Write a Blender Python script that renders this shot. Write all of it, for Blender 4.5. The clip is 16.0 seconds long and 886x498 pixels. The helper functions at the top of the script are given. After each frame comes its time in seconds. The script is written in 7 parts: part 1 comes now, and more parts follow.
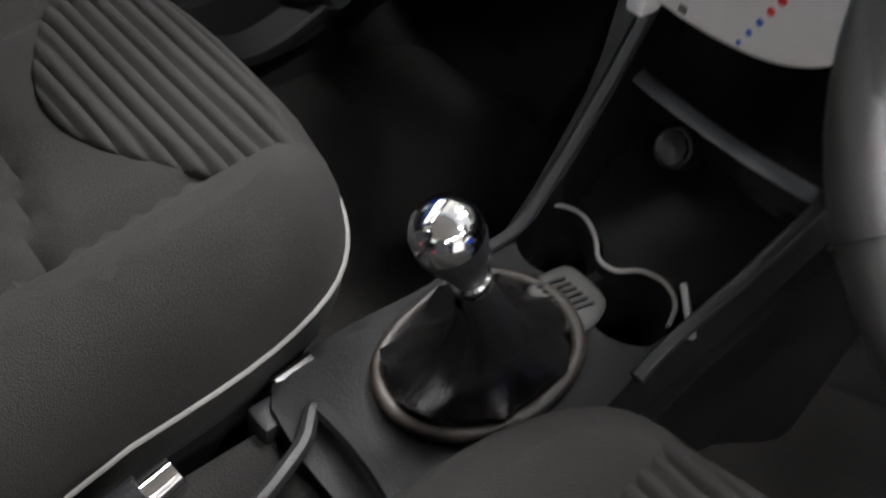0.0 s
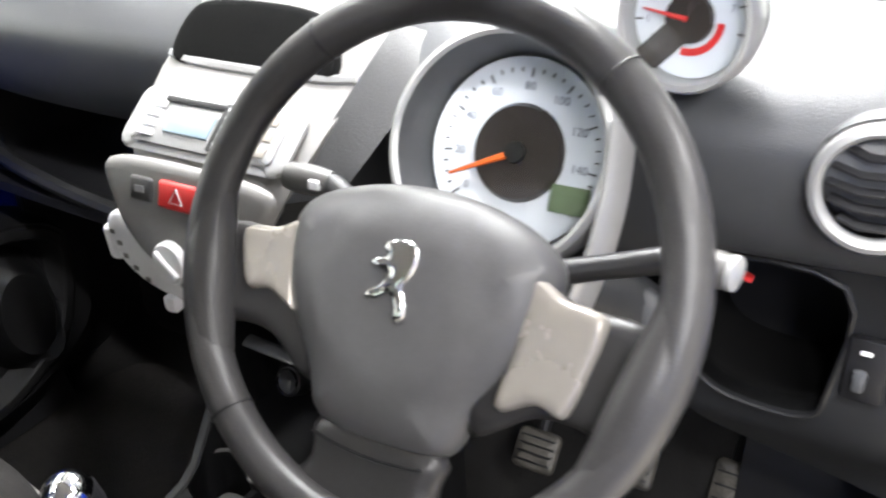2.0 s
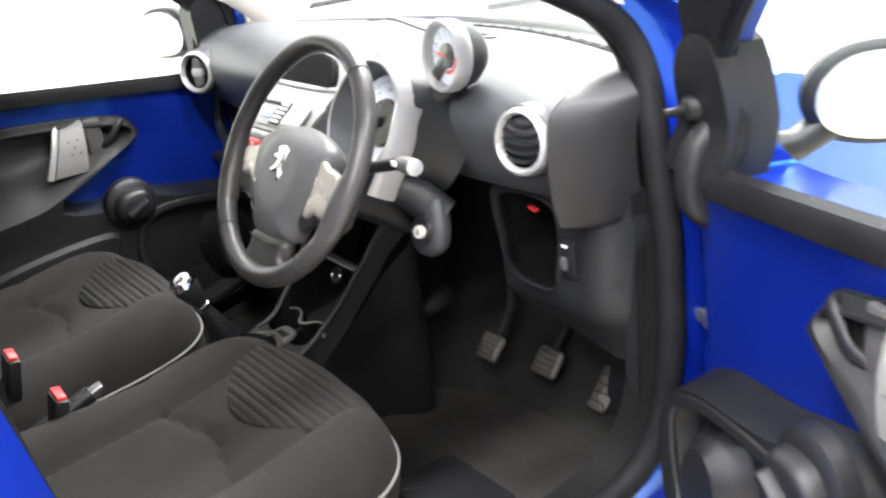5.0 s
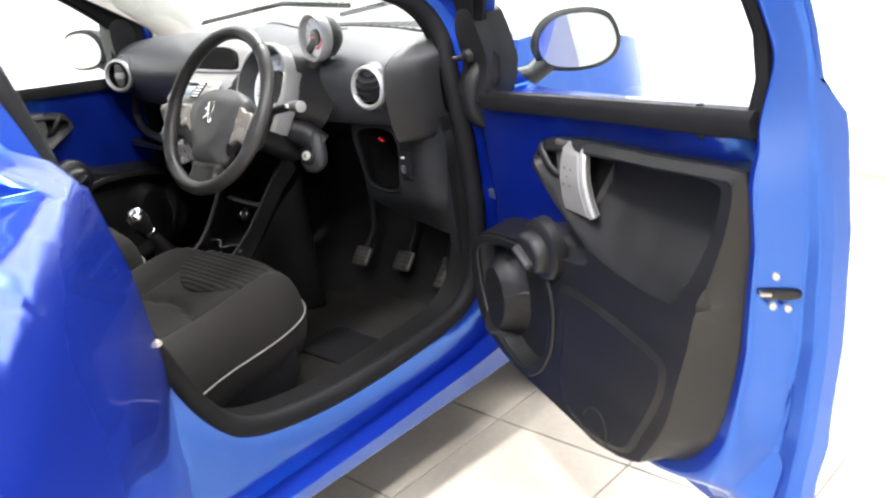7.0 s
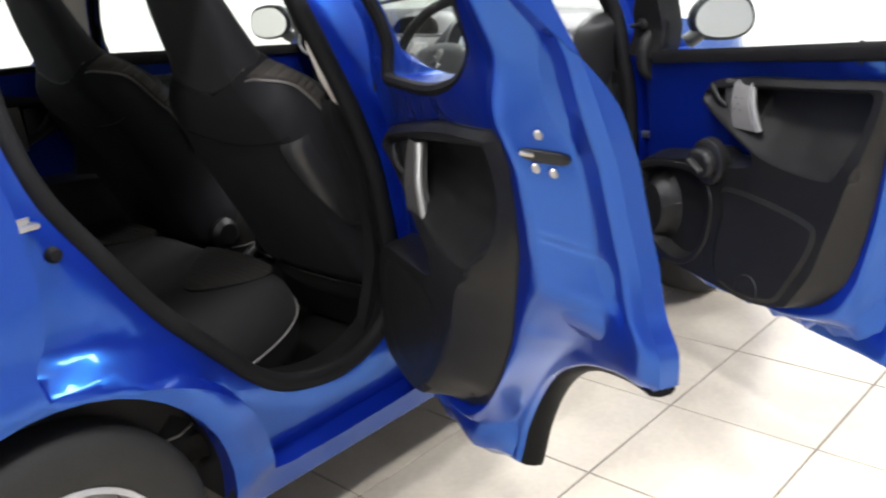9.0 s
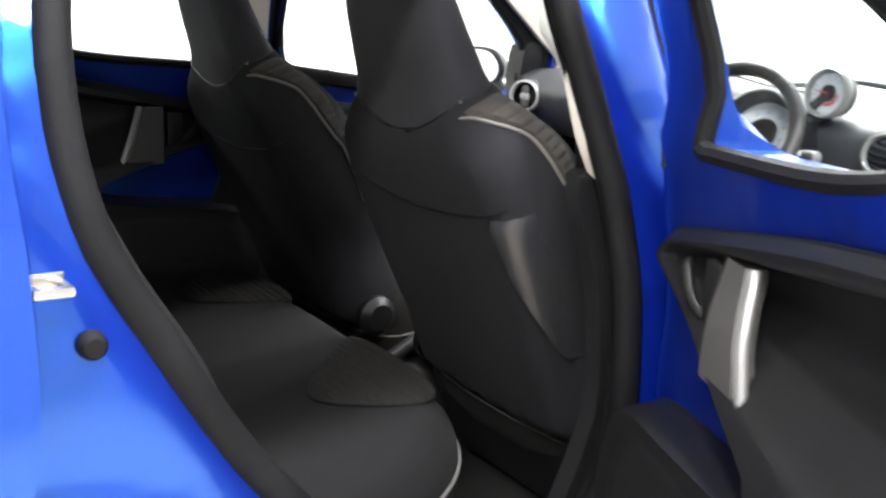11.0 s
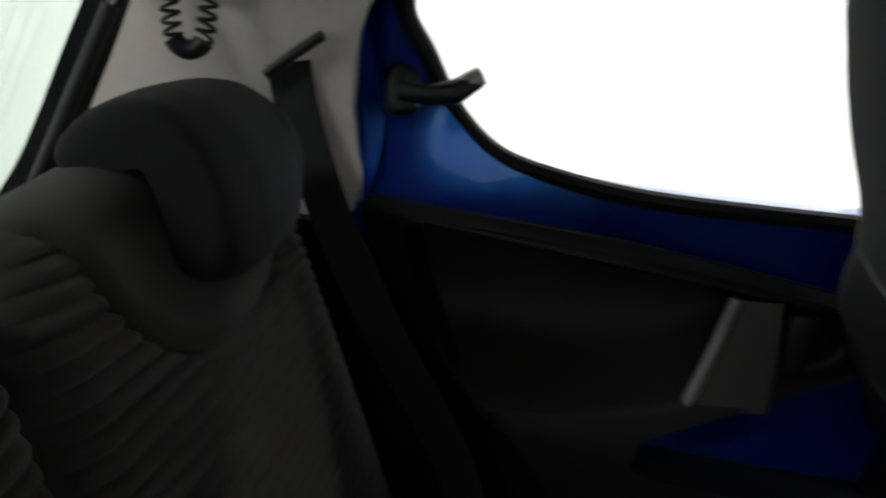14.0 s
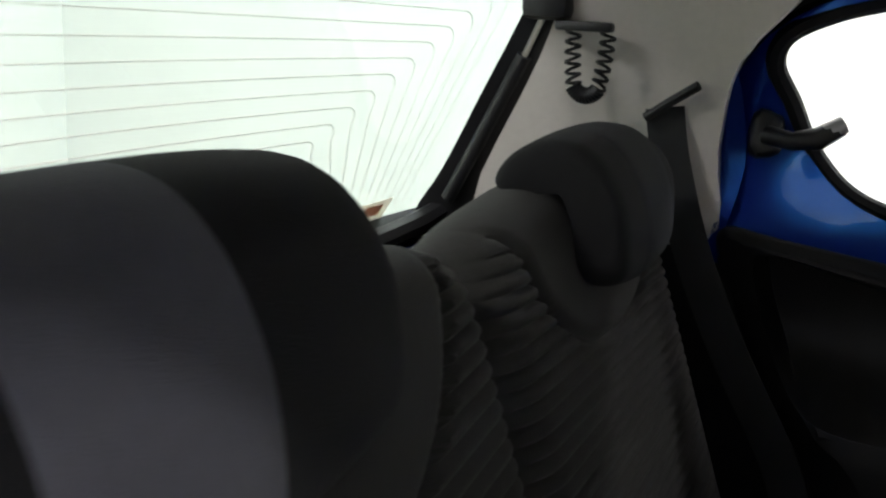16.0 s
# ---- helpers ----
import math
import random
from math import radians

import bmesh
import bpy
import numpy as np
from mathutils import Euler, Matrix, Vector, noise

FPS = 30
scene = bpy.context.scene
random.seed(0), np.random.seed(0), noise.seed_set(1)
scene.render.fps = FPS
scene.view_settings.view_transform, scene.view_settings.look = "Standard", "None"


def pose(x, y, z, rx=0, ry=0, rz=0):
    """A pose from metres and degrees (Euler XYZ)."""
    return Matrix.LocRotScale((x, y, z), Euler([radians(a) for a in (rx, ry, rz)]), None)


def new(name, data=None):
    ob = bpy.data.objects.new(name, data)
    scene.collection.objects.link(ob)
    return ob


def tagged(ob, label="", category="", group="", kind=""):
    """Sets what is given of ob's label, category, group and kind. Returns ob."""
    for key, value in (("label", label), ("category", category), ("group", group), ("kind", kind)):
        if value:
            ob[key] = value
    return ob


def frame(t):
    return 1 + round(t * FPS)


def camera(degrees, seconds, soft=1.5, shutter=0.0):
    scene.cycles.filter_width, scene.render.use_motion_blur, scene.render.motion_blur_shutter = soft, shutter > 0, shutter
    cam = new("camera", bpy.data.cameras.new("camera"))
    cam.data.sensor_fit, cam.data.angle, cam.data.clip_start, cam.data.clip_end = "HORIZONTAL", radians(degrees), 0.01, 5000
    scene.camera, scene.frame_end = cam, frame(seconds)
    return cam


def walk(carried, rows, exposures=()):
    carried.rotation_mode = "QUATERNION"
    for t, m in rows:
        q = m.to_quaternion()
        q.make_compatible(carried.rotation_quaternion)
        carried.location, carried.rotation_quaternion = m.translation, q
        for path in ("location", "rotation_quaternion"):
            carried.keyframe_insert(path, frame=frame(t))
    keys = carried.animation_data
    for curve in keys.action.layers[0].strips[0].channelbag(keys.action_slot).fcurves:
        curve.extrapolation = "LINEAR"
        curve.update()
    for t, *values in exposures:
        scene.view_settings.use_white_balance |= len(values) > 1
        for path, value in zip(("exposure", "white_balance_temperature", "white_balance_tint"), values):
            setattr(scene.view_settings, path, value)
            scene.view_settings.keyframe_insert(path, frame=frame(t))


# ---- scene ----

# ---------------------------------------------------------------- camera
cam = camera(51.60, 16.0, soft=2.2, shutter=0.5)
PATH = [
    (0.0, 0.259, -0.032, 1.061, 43.86, -7.32, 48.62),
    (0.5, 0.326, -0.050, 1.127, 47.87, -9.25, 51.34),
    (1.0, 0.410, -0.063, 1.188, 53.46, -3.85, 44.89),
    (1.5, 0.495, -0.077, 1.219, 57.15, 0.22, 36.28),
    (2.0, 0.616, -0.065, 1.234, 61.00, 2.95, 30.79),
    (2.5, 0.721, -0.089, 1.258, 61.55, 5.27, 35.82),
    (3.0, 0.827, -0.107, 1.274, 63.67, 5.78, 46.16),
    (3.5, 0.987, -0.131, 1.290, 65.10, 5.27, 52.44),
    (4.0, 1.169, -0.137, 1.314, 65.81, 5.82, 54.86),
    (4.5, 1.331, -0.175, 1.324, 66.74, 5.91, 54.17),
    (5.0, 1.520, -0.226, 1.295, 67.83, 6.48, 52.24),
    (7.3, 2.170, -0.869, 1.312, 69.37, 7.51, 42.09),
    (7.5, 2.210, -0.972, 1.317, 69.81, 7.14, 41.76),
    (8.0, 2.277, -1.212, 1.341, 69.84, 7.00, 41.58),
    (8.5, 2.235, -1.471, 1.307, 70.50, 5.83, 40.25),
    (9.0, 2.172, -1.612, 1.289, 70.71, 4.95, 42.44),
    (11.3, 1.444, -1.187, 1.152, 76.08, -4.99, 56.35),
    (11.5, 1.383, -1.147, 1.155, 76.09, -5.53, 58.21),
    (12.0, 1.219, -1.030, 1.167, 75.63, -5.08, 64.42),
    (12.5, 1.023, -0.929, 1.167, 75.82, -4.59, 70.51),
    (13.0, 0.773, -0.843, 1.195, 75.51, -3.97, 77.32),
    (13.5, 0.588, -0.782, 1.211, 75.75, -3.67, 86.30),
    (14.0, 0.437, -0.835, 1.204, 75.82, -3.12, 93.96),
    (14.5, 0.360, -0.771, 1.172, 76.88, -1.97, 108.18),
    (15.0, 0.380, -0.767, 1.182, 76.90, -1.55, 115.77),
    (15.5, 0.467, -0.818, 1.197, 76.82, -2.38, 115.36),
    (16.0, 0.613, -0.857, 1.234, 76.14, -3.40, 113.99),
]
walk(cam, [(t, pose(*p)) for t, *p in PATH],
     exposures=[(0.0, 0.92), (1.0, 1.10), (2.0, 1.25), (3.0, 1.0), (3.5, 0.9), (4.5, 1.15), (5.0, 1.3), (7.5, 0.4), (8.5, 0.0), (9.0, -0.3), (11.5, 1.0), (12.0, 0.78), (13.0, 0.62), (13.5, 0.5), (14.0, 0.0), (14.5, 0.0), (15.0, 0.08), (16.0, 0.28)])

# ---------------------------------------------------------------- light
world = bpy.data.worlds.new("world")
scene.world = world
world.use_nodes = True
world.node_tree.nodes["Background"].inputs[0].default_value = (0.9, 0.95, 1.0, 1)
world.node_tree.nodes["Background"].inputs[1].default_value = 0.3

ROOM = dict(x0=-3.4, x1=4.6, y0=-5.0, y1=2.98, z1=3.1)
# ceiling lights: (x, y, length along y, watts); long panels and a row of compact ones beside the car
LAMPS = [(-2.2, -3.6, 1.4, 22.0), (-2.2, -1.2, 1.4, 14.0), (-2.2, 0.9, 1.4, 30.0), (-1.0, 1.95, 1.4, 75.0), (-0.1, 1.75, 1.4, 115.0), (2.4, -3.0, 1.4, 90.0), (2.4, -1.2, 1.4, 52.0), (2.4, 0.9, 1.4, 62.0),
         (1.14, -1.45, 0.24, 30.0), (1.00, -0.45, 0.24, 56.0), (1.14, 0.55, 0.24, 30.0)]
for lx, ly, ll, lw_ in LAMPS:
    ld = bpy.data.lights.new("ceiling_light", "AREA")
    ld.shape, ld.size, ld.size_y, ld.energy, ld.color = "RECTANGLE", 0.30 if ll > 1 else 0.20, ll, lw_, (0.985, 0.98, 0.99)
    lo = new("ceiling_lamp", ld)
    lo.location = (lx, ly, ROOM["z1"] - 0.06)

# ---------------------------------------------------------------- materials
def mat(name, col, rough=0.5, metal=0.0, var=0.12, scale=6.0, bump=0.0, bscale=120.0, coat=0.0, spec=0.5, wear=0.1, sheen=0.0):
    """Principled material with variation at two scales, roughness wear, fine relief."""
    m = bpy.data.materials.new(name)
    m.use_nodes = True
    nt = m.node_tree
    N, L = nt.nodes, nt.links
    b = N["Principled BSDF"]
    b.inputs["Metallic"].default_value = metal
    b.inputs["Coat Weight"].default_value = coat
    b.inputs["Coat Roughness"].default_value = 0.04
    b.inputs["Specular IOR Level"].default_value = spec
    b.inputs["Sheen Weight"].default_value = sheen
    tc = N.new("ShaderNodeTexCoord")
    n1, n2 = N.new("ShaderNodeTexNoise"), N.new("ShaderNodeTexNoise")
    n1.inputs["Scale"].default_value, n2.inputs["Scale"].default_value = scale, scale * 14
    n1.inputs["Detail"].default_value = 5
    for n in (n1, n2):
        L.new(tc.outputs["Object"], n.inputs["Vector"])
    mix = N.new("ShaderNodeMath")
    mix.operation = "MULTIPLY_ADD"
    L.new(n2.outputs["Fac"], mix.inputs[0])
    mix.inputs[1].default_value = 0.5
    L.new(n1.outputs["Fac"], mix.inputs[2])
    ramp = N.new("ShaderNodeValToRGB")
    e = ramp.color_ramp.elements
    e[0].position, e[1].position = 0.45, 1.05
    e[0].color = [c * (1 - var) for c in col] + [1]
    e[1].color = [min(1, c * (1 + var)) for c in col] + [1]
    L.new(mix.outputs[0], ramp.inputs[0])
    L.new(ramp.outputs[0], b.inputs["Base Color"])
    rr = N.new("ShaderNodeMapRange")
    rr.inputs["From Min"].default_value, rr.inputs["From Max"].default_value = 0.3, 0.7
    rr.inputs["To Min"].default_value, rr.inputs["To Max"].default_value = max(0.02, rough * (1 - wear)), min(1, rough * (1 + wear))
    L.new(n1.outputs["Fac"], rr.inputs["Value"])
    L.new(rr.outputs["Result"], b.inputs["Roughness"])
    if bump:
        nb = N.new("ShaderNodeTexNoise")
        nb.inputs["Scale"].default_value, nb.inputs["Detail"].default_value = bscale, 3
        L.new(tc.outputs["Object"], nb.inputs["Vector"])
        bp = N.new("ShaderNodeBump")
        bp.inputs["Strength"].default_value, bp.inputs["Distance"].default_value = bump, 0.002
        L.new(nb.outputs["Fac"], bp.inputs["Height"])
        L.new(bp.outputs[0], b.inputs["Normal"])
    return m


def glass(name, tint=(0.95, 0.98, 0.97), rough=0.0):
    """Thin clear pane."""
    m = bpy.data.materials.new(name)
    m.use_nodes = True
    N, L = m.node_tree.nodes, m.node_tree.links
    N.remove(N["Principled BSDF"])
    tr, gl, mx, fr = N.new("ShaderNodeBsdfTransparent"), N.new("ShaderNodeBsdfGlossy"), N.new("ShaderNodeMixShader"), N.new("ShaderNodeMapRange")
    lw, pw = N.new("ShaderNodeLayerWeight"), N.new("ShaderNodeMath")
    lw.inputs[0].default_value, pw.operation, pw.inputs[1].default_value = 0.5, "POWER", 5.0
    L.new(lw.outputs["Facing"], pw.inputs[0])
    L.new(pw.outputs[0], fr.inputs["Value"])
    fr.inputs["To Min"].default_value, fr.inputs["To Max"].default_value = 0.04, 0.7
    tr.inputs[0].default_value = (*tint, 1)
    gl.inputs["Roughness"].default_value = 0.02
    L.new(fr.outputs[0], mx.inputs[0])
    L.new(tr.outputs[0], mx.inputs[1])
    L.new(gl.outputs[0], mx.inputs[2])
    L.new(mx.outputs[0], N["Material Output"].inputs["Surface"])
    return m


def glow(name, col, power):
    m = bpy.data.materials.new(name)
    m.use_nodes = True
    b = m.node_tree.nodes["Principled BSDF"]
    b.inputs["Base Color"].default_value = (*col, 1)
    b.inputs["Emission Color"].default_value = (*col, 1)
    b.inputs["Emission Strength"].default_value = power
    return m


def paint(name, base, flake, share):
    """Car paint: a deep base coat with bright metal flakes, under clear lacquer."""
    m = mat(name, base, 0.38, 0.0, 0.03, 2.5, coat=0.5, wear=0.0, spec=0.3)
    N, L = m.node_tree.nodes, m.node_tree.links
    b, mx = N.new("ShaderNodeBsdfPrincipled"), N.new("ShaderNodeMixShader")
    b.inputs["Base Color"].default_value = (*flake, 1)
    b.inputs["Metallic"].default_value, b.inputs["Roughness"].default_value = 1.0, 0.24
    b.inputs["Coat Weight"].default_value, b.inputs["Coat Roughness"].default_value = 0.5, 0.03
    mx.inputs[0].default_value = share
    L.new(N["Principled BSDF"].outputs[0], mx.inputs[1])
    L.new(b.outputs[0], mx.inputs[2])
    L.new(mx.outputs[0], N["Material Output"].inputs["Surface"])
    return m


M_BLUE = paint("blue_paint", (0.004, 0.020, 0.29), (0.009, 0.132, 0.49), 0.50)
M_WALL = mat("white_wall", (0.84, 0.84, 0.82), 0.7, 0, 0.03, 1.5, 0.05, 60)
M_CEILING = mat("grey_ceiling", (0.30, 0.30, 0.31), 0.8, 0, 0.05, 1)
M_CEIL = mat("white_enamel", (0.85, 0.85, 0.85), 0.8, 0, 0.03, 1)
M_SKIRT = mat("skirting_tile", (0.5, 0.4, 0.3), 0.4, 0, 0.1, 6)
M_TILE = mat("cream_tile", (0.66, 0.60, 0.50), 0.16, 0, 0.10, 5, 0.02, 40, spec=0.5)
M_GROUT = mat("grout", (0.16, 0.14, 0.12), 0.8, 0, 0.2, 20, 0.3, 200)
M_DASH = mat("grey_dash_plastic", (0.049, 0.051, 0.055), 0.40, 0, 0.08, 10, 0.25, 700)
M_BLACK = mat("black_plastic", (0.009, 0.009, 0.010), 0.42, 0, 0.15, 10, 0.25, 600, spec=0.35)
M_TRIM = mat("door_trim_plastic", (0.010, 0.010, 0.0105), 0.42, 0, 0.12, 8, 0.3, 600, spec=0.28)
M_CONSOLE = mat("console_plastic", (0.006, 0.006, 0.0065), 0.45, 0, 0.15, 10, 0.25, 600, spec=0.16)
M_KNEE = mat("lower_dash_plastic", (0.011, 0.0115, 0.0125), 0.45, 0, 0.1, 10, 0.25, 700, spec=0.35)
M_BARREL = mat("satin_barrel", (0.62, 0.60, 0.56), 0.30, 0.25, 0.05, 20)
M_SHELL = mat("column_plastic", (0.030, 0.031, 0.033), 0.40, 0, 0.1, 10, 0.25, 700, spec=0.35)
M_GREYTRIM = mat("mid_grey_plastic", (0.16, 0.155, 0.15), 0.45, 0, 0.08, 10, 0.2, 600)
M_GREYDARK = mat("dark_grey_plastic", (0.062, 0.060, 0.058), 0.42, 0, 0.08, 10, 0.2, 600)
M_SILVER = mat("silver_plastic", (0.31, 0.31, 0.31), 0.32, 0.35, 0.06, 12, 0.05, 800)
M_BEIGE = mat("pillar_trim", (0.58, 0.545, 0.50), 0.6, 0, 0.06, 8, 0.15, 500)
M_LINER = mat("headliner_cloth", (0.55, 0.53, 0.50), 0.9, 0, 0.06, 12, 0.4, 500)
M_RUBBER = mat("rubber_seal", (0.008, 0.008, 0.0088), 0.6, 0, 0.2, 20, 0.2, 300, spec=0.10)
M_CLOTH = mat("charcoal_seat_cloth", (0.0135, 0.0126, 0.0117), 0.85, 0, 0.15, 9, 0.6, 900, sheen=0.02, spec=0.14)
M_CLOTH2 = mat("side_seat_cloth", (0.0095, 0.0092, 0.0098), 0.85, 0, 0.15, 9, 0.5, 900, sheen=0.02, spec=0.14)
M_PIPE = mat("grey_piping", (0.14, 0.134, 0.128), 0.6, 0, 0.1, 20)
M_CARPET = mat("carpet", (0.011, 0.0105, 0.010), 0.95, 0, 0.35, 14, 1.0, 500, wear=0.02, spec=0.2)
M_MAT = mat("floor_mat", (0.016, 0.015, 0.014), 0.95, 0, 0.4, 9, 1.0, 400, wear=0.02, spec=0.2)
M_LEATHER = mat("wheel_leather", (0.029, 0.028, 0.0282), 0.36, 0, 0.15, 14, 0.12, 500, spec=0.35)
# near-black for recesses and door flanges: shade there is put into the colour
M_VOID = mat("recess_shade_black", (0.004, 0.004, 0.004), 0.7, 0, 0.2, 10, 0.1, 300, spec=0.08)
M_CHROME = mat("chrome", (0.82, 0.82, 0.83), 0.09, 1.0, 0.03, 10)
M_STEEL = mat("bare_steel", (0.5, 0.48, 0.45), 0.35, 1.0, 0.15, 30)
M_TYRE = mat("tyre_rubber", (0.013, 0.013, 0.013), 0.75, 0, 0.2, 12, 0.3, 200)
M_ALLOY = mat("wheel_trim_silver", (0.55, 0.55, 0.56), 0.3, 0.6, 0.05, 10)
M_WHITE = mat("white_plastic", (0.72, 0.72, 0.74), 0.4, 0, 0.04, 12)
M_DIAL = mat("dial_white", (0.74, 0.76, 0.82), 0.5, 0, 0.03, 20)
M_RED = mat("red_plastic", (0.62, 0.03, 0.03), 0.35, 0, 0.08, 14)
M_ORANGE = mat("orange_needle", (0.9, 0.16, 0.03), 0.4, 0, 0.05, 14)
M_BELT = mat("belt_webbing", (0.0070, 0.0073, 0.0080), 0.8, 0, 0.15, 14, 0.5, 700)
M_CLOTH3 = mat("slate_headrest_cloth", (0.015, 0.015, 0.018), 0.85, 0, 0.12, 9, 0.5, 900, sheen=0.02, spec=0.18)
M_HEADCLOTH = mat("grey_headrest_cloth", (0.021, 0.021, 0.025), 0.85, 0, 0.12, 9, 0.5, 900, sheen=0.03, spec=0.25)
M_RIB_LIT = mat("lit_warm_grey_rib_cloth", (0.048, 0.043, 0.040), 0.85, 0, 0.15, 9, 0.5, 900, sheen=0.03, spec=0.25)
M_BENCH = mat("bench_rib_cloth", (0.020, 0.0185, 0.017), 0.85, 0, 0.15, 9, 0.5, 900, sheen=0.03, spec=0.25)
M_SLATE_LIT = mat("lit_slate_blue_cloth", (0.070, 0.070, 0.084), 0.85, 0, 0.12, 9, 0.5, 900, sheen=0.03, spec=0.25)
M_POCKET = mat("smooth_pocket_vinyl", (0.022, 0.022, 0.024), 0.30, 0, 0.1, 9, 0.1, 500)
M_SPOKE = mat("warm_silver_plastic", (0.32, 0.295, 0.265), 0.28, 0.35, 0.06, 12, 0.05, 800)
M_GLASS = glass("clear_glass")
M_REARGLASS = glass("rear_glass", (0.82, 0.90, 0.88))
M_LCD = mat("lcd_grey", (0.20, 0.26, 0.30), 0.15, 0, 0.05, 10)
M_MIRROR = mat("mirror_glass", (0.92, 0.93, 0.94), 0.02, 1.0, 0.0, 2)
M_LAMP = glow("lamp_diffuser", (1.0, 0.98, 0.95), 6.0)

# ---------------------------------------------------------------- shape helpers
from mathutils.geometry import delaunay_2d_cdt


def spl(pts, n=6, closed=True):
    """Smooth curve through the points."""
    P = [Vector(p) for p in pts]
    k, out = len(P), []
    for i in range(k if closed else k - 1):
        a, b, c, d = (P[(i - 1) % k], P[i], P[(i + 1) % k], P[(i + 2) % k]) if closed else (P[max(i - 1, 0)], P[i], P[i + 1], P[min(i + 2, k - 1)])
        for j in range(n):
            t = j / n
            out.append(0.5 * (2 * b + (c - a) * t + (2 * a - 5 * b + 4 * c - d) * t * t + (3 * b - a - 3 * c + d) * t ** 3))
    return out if closed else out + [P[-1]]


def inside(P, loop):
    P, q = np.asarray(P, float), np.asarray([tuple(p)[:2] for p in loop], float)
    r, x, y = np.zeros(len(P), bool), P[:, 0], P[:, 1]
    for (ax, ay), (bx, by) in zip(q, np.roll(q, -1, 0)):
        with np.errstate(divide="ignore", invalid="ignore"):
            r ^= ((ay > y) != (by > y)) & (x < (bx - ax) * (y - ay) / (by - ay + 1e-15) + ax)
    return r


def sdist(P, loop):
    """Distance to the loop, positive inside."""
    P, q = np.asarray(P, float), np.asarray([tuple(p)[:2] for p in loop], float)
    best = np.full(len(P), 1e9)
    for a, b in zip(q, np.roll(q, -1, 0)):
        ab = b - a
        t = np.clip(((P - a) @ ab) / max(ab @ ab, 1e-12), 0, 1)
        best = np.minimum(best, np.linalg.norm(P - a - t[:, None] * ab, axis=1))
    return np.where(inside(P, loop), best, -best)


def smooth(x, a, b):
    t = np.clip((x - a) / (b - a), 0, 1)
    return t * t * (3 - 2 * t)


def tess(loop, holes=(), step=0.03, insets=(), extra=()):
    """Triangles that fill a flat loop, with holes; insets: extra rings of points at these distances inside the loop."""
    pts, edges = [], []
    for lp in (loop, *holes):
        k, m = len(pts), len(lp)
        pts += [(p[0], p[1]) for p in lp]
        edges += [(k + i, k + (i + 1) % m) for i in range(m)]
    q = np.array(pts[: len(loop)])
    for lp in extra:
        lp, dmin = lp if isinstance(lp, tuple) else (lp, 0.004)
        g = np.array([tuple(p)[:2] for p in lp])
        ok = sdist(g, loop) > dmin
        for h in holes:
            ok &= sdist(g, h) < -0.004
        k = len(pts)
        num = {i: k + c for c, i in enumerate(np.flatnonzero(ok))}
        pts += [tuple(p) for p in g[ok]]
        edges += [(num[i], num[(i + 1) % len(g)]) for i in num if (i + 1) % len(g) in num]
    (x0, y0), (x1, y1) = q.min(0), q.max(0)
    gx, gy = np.meshgrid(np.arange(x0 + step / 2, x1, step), np.arange(y0 + step / 2, y1, step))
    gx = gx + (np.arange(gx.shape[0])[:, None] % 2) * step / 2
    g = np.stack([gx.ravel(), gy.ravel()], 1)
    far = 0.45 * step
    if insets:
        far = max(insets) + 0.4 * step
    ok = sdist(g, loop) > far
    for h in holes:
        ok &= sdist(g, h) < -0.45 * step
    for h in extra:
        h = h[0] if isinstance(h, tuple) else h
        ok &= np.abs(sdist(g, h)) > 0.35 * step
    pts += [tuple(p) for p in g[ok]]
    if insets:
        d1 = np.roll(q, -1, 0) - np.roll(q, 1, 0)
        nrm = np.stack([-d1[:, 1], d1[:, 0]], 1) / (np.linalg.norm(d1, axis=1)[:, None] + 1e-9)
        area = np.sum(q[:, 0] * np.roll(q[:, 1], -1) - np.roll(q[:, 0], -1) * q[:, 1])
        nrm *= 1 if area > 0 else -1
        for e in insets:
            r = q + nrm * e
            good = sdist(r, loop) > e * 0.93
            pts += [tuple(p) for p in r[good]]
    v, _, f, *_ = delaunay_2d_cdt([Vector(p) for p in pts], edges, [], 0, 1e-5)
    V = np.array([tuple(p) for p in v])
    T = np.array([t for t in f])
    c = V[T].mean(1)
    keep = inside(c, loop)
    for h in holes:
        keep &= ~inside(c, h)
    return V, T[keep]


def mesh_bm(V, F):
    bm = bmesh.new()
    vs = [bm.verts.new(tuple(v)) for v in V]
    for f in F:
        try:
            bm.faces.new([vs[i] for i in f])
        except ValueError:
            pass
    loose = [v for v in bm.verts if not v.link_faces]
    bmesh.ops.delete(bm, geom=loose, context="VERTS")
    bmesh.ops.recalc_face_normals(bm, faces=bm.faces)
    return bm


def slab(loop, holes, front, back, step=0.03, insets=(), extra=(), merge=0.0):
    """A closed sheet: front and back map flat points (N, 2) to places (N, 3)."""
    V, T = tess(loop, holes, step, insets, extra)
    n = len(V)
    cnt = {}
    for t in T:
        for a, b in ((t[0], t[1]), (t[1], t[2]), (t[2], t[0])):
            cnt[(a, b)] = 1
    rim = [(a, b) for a, b in cnt if (b, a) not in cnt]
    F = [tuple(t) for t in T] + [tuple(n + i for i in t[::-1]) for t in T] + [(b, a, n + a, n + b) for a, b in rim]
    bm = mesh_bm(np.concatenate([front(V), back(V)]), F)
    if merge:
        bmesh.ops.remove_doubles(bm, verts=bm.verts, dist=merge)
        bmesh.ops.dissolve_degenerate(bm, dist=merge * 0.5, edges=bm.edges)
    return bm


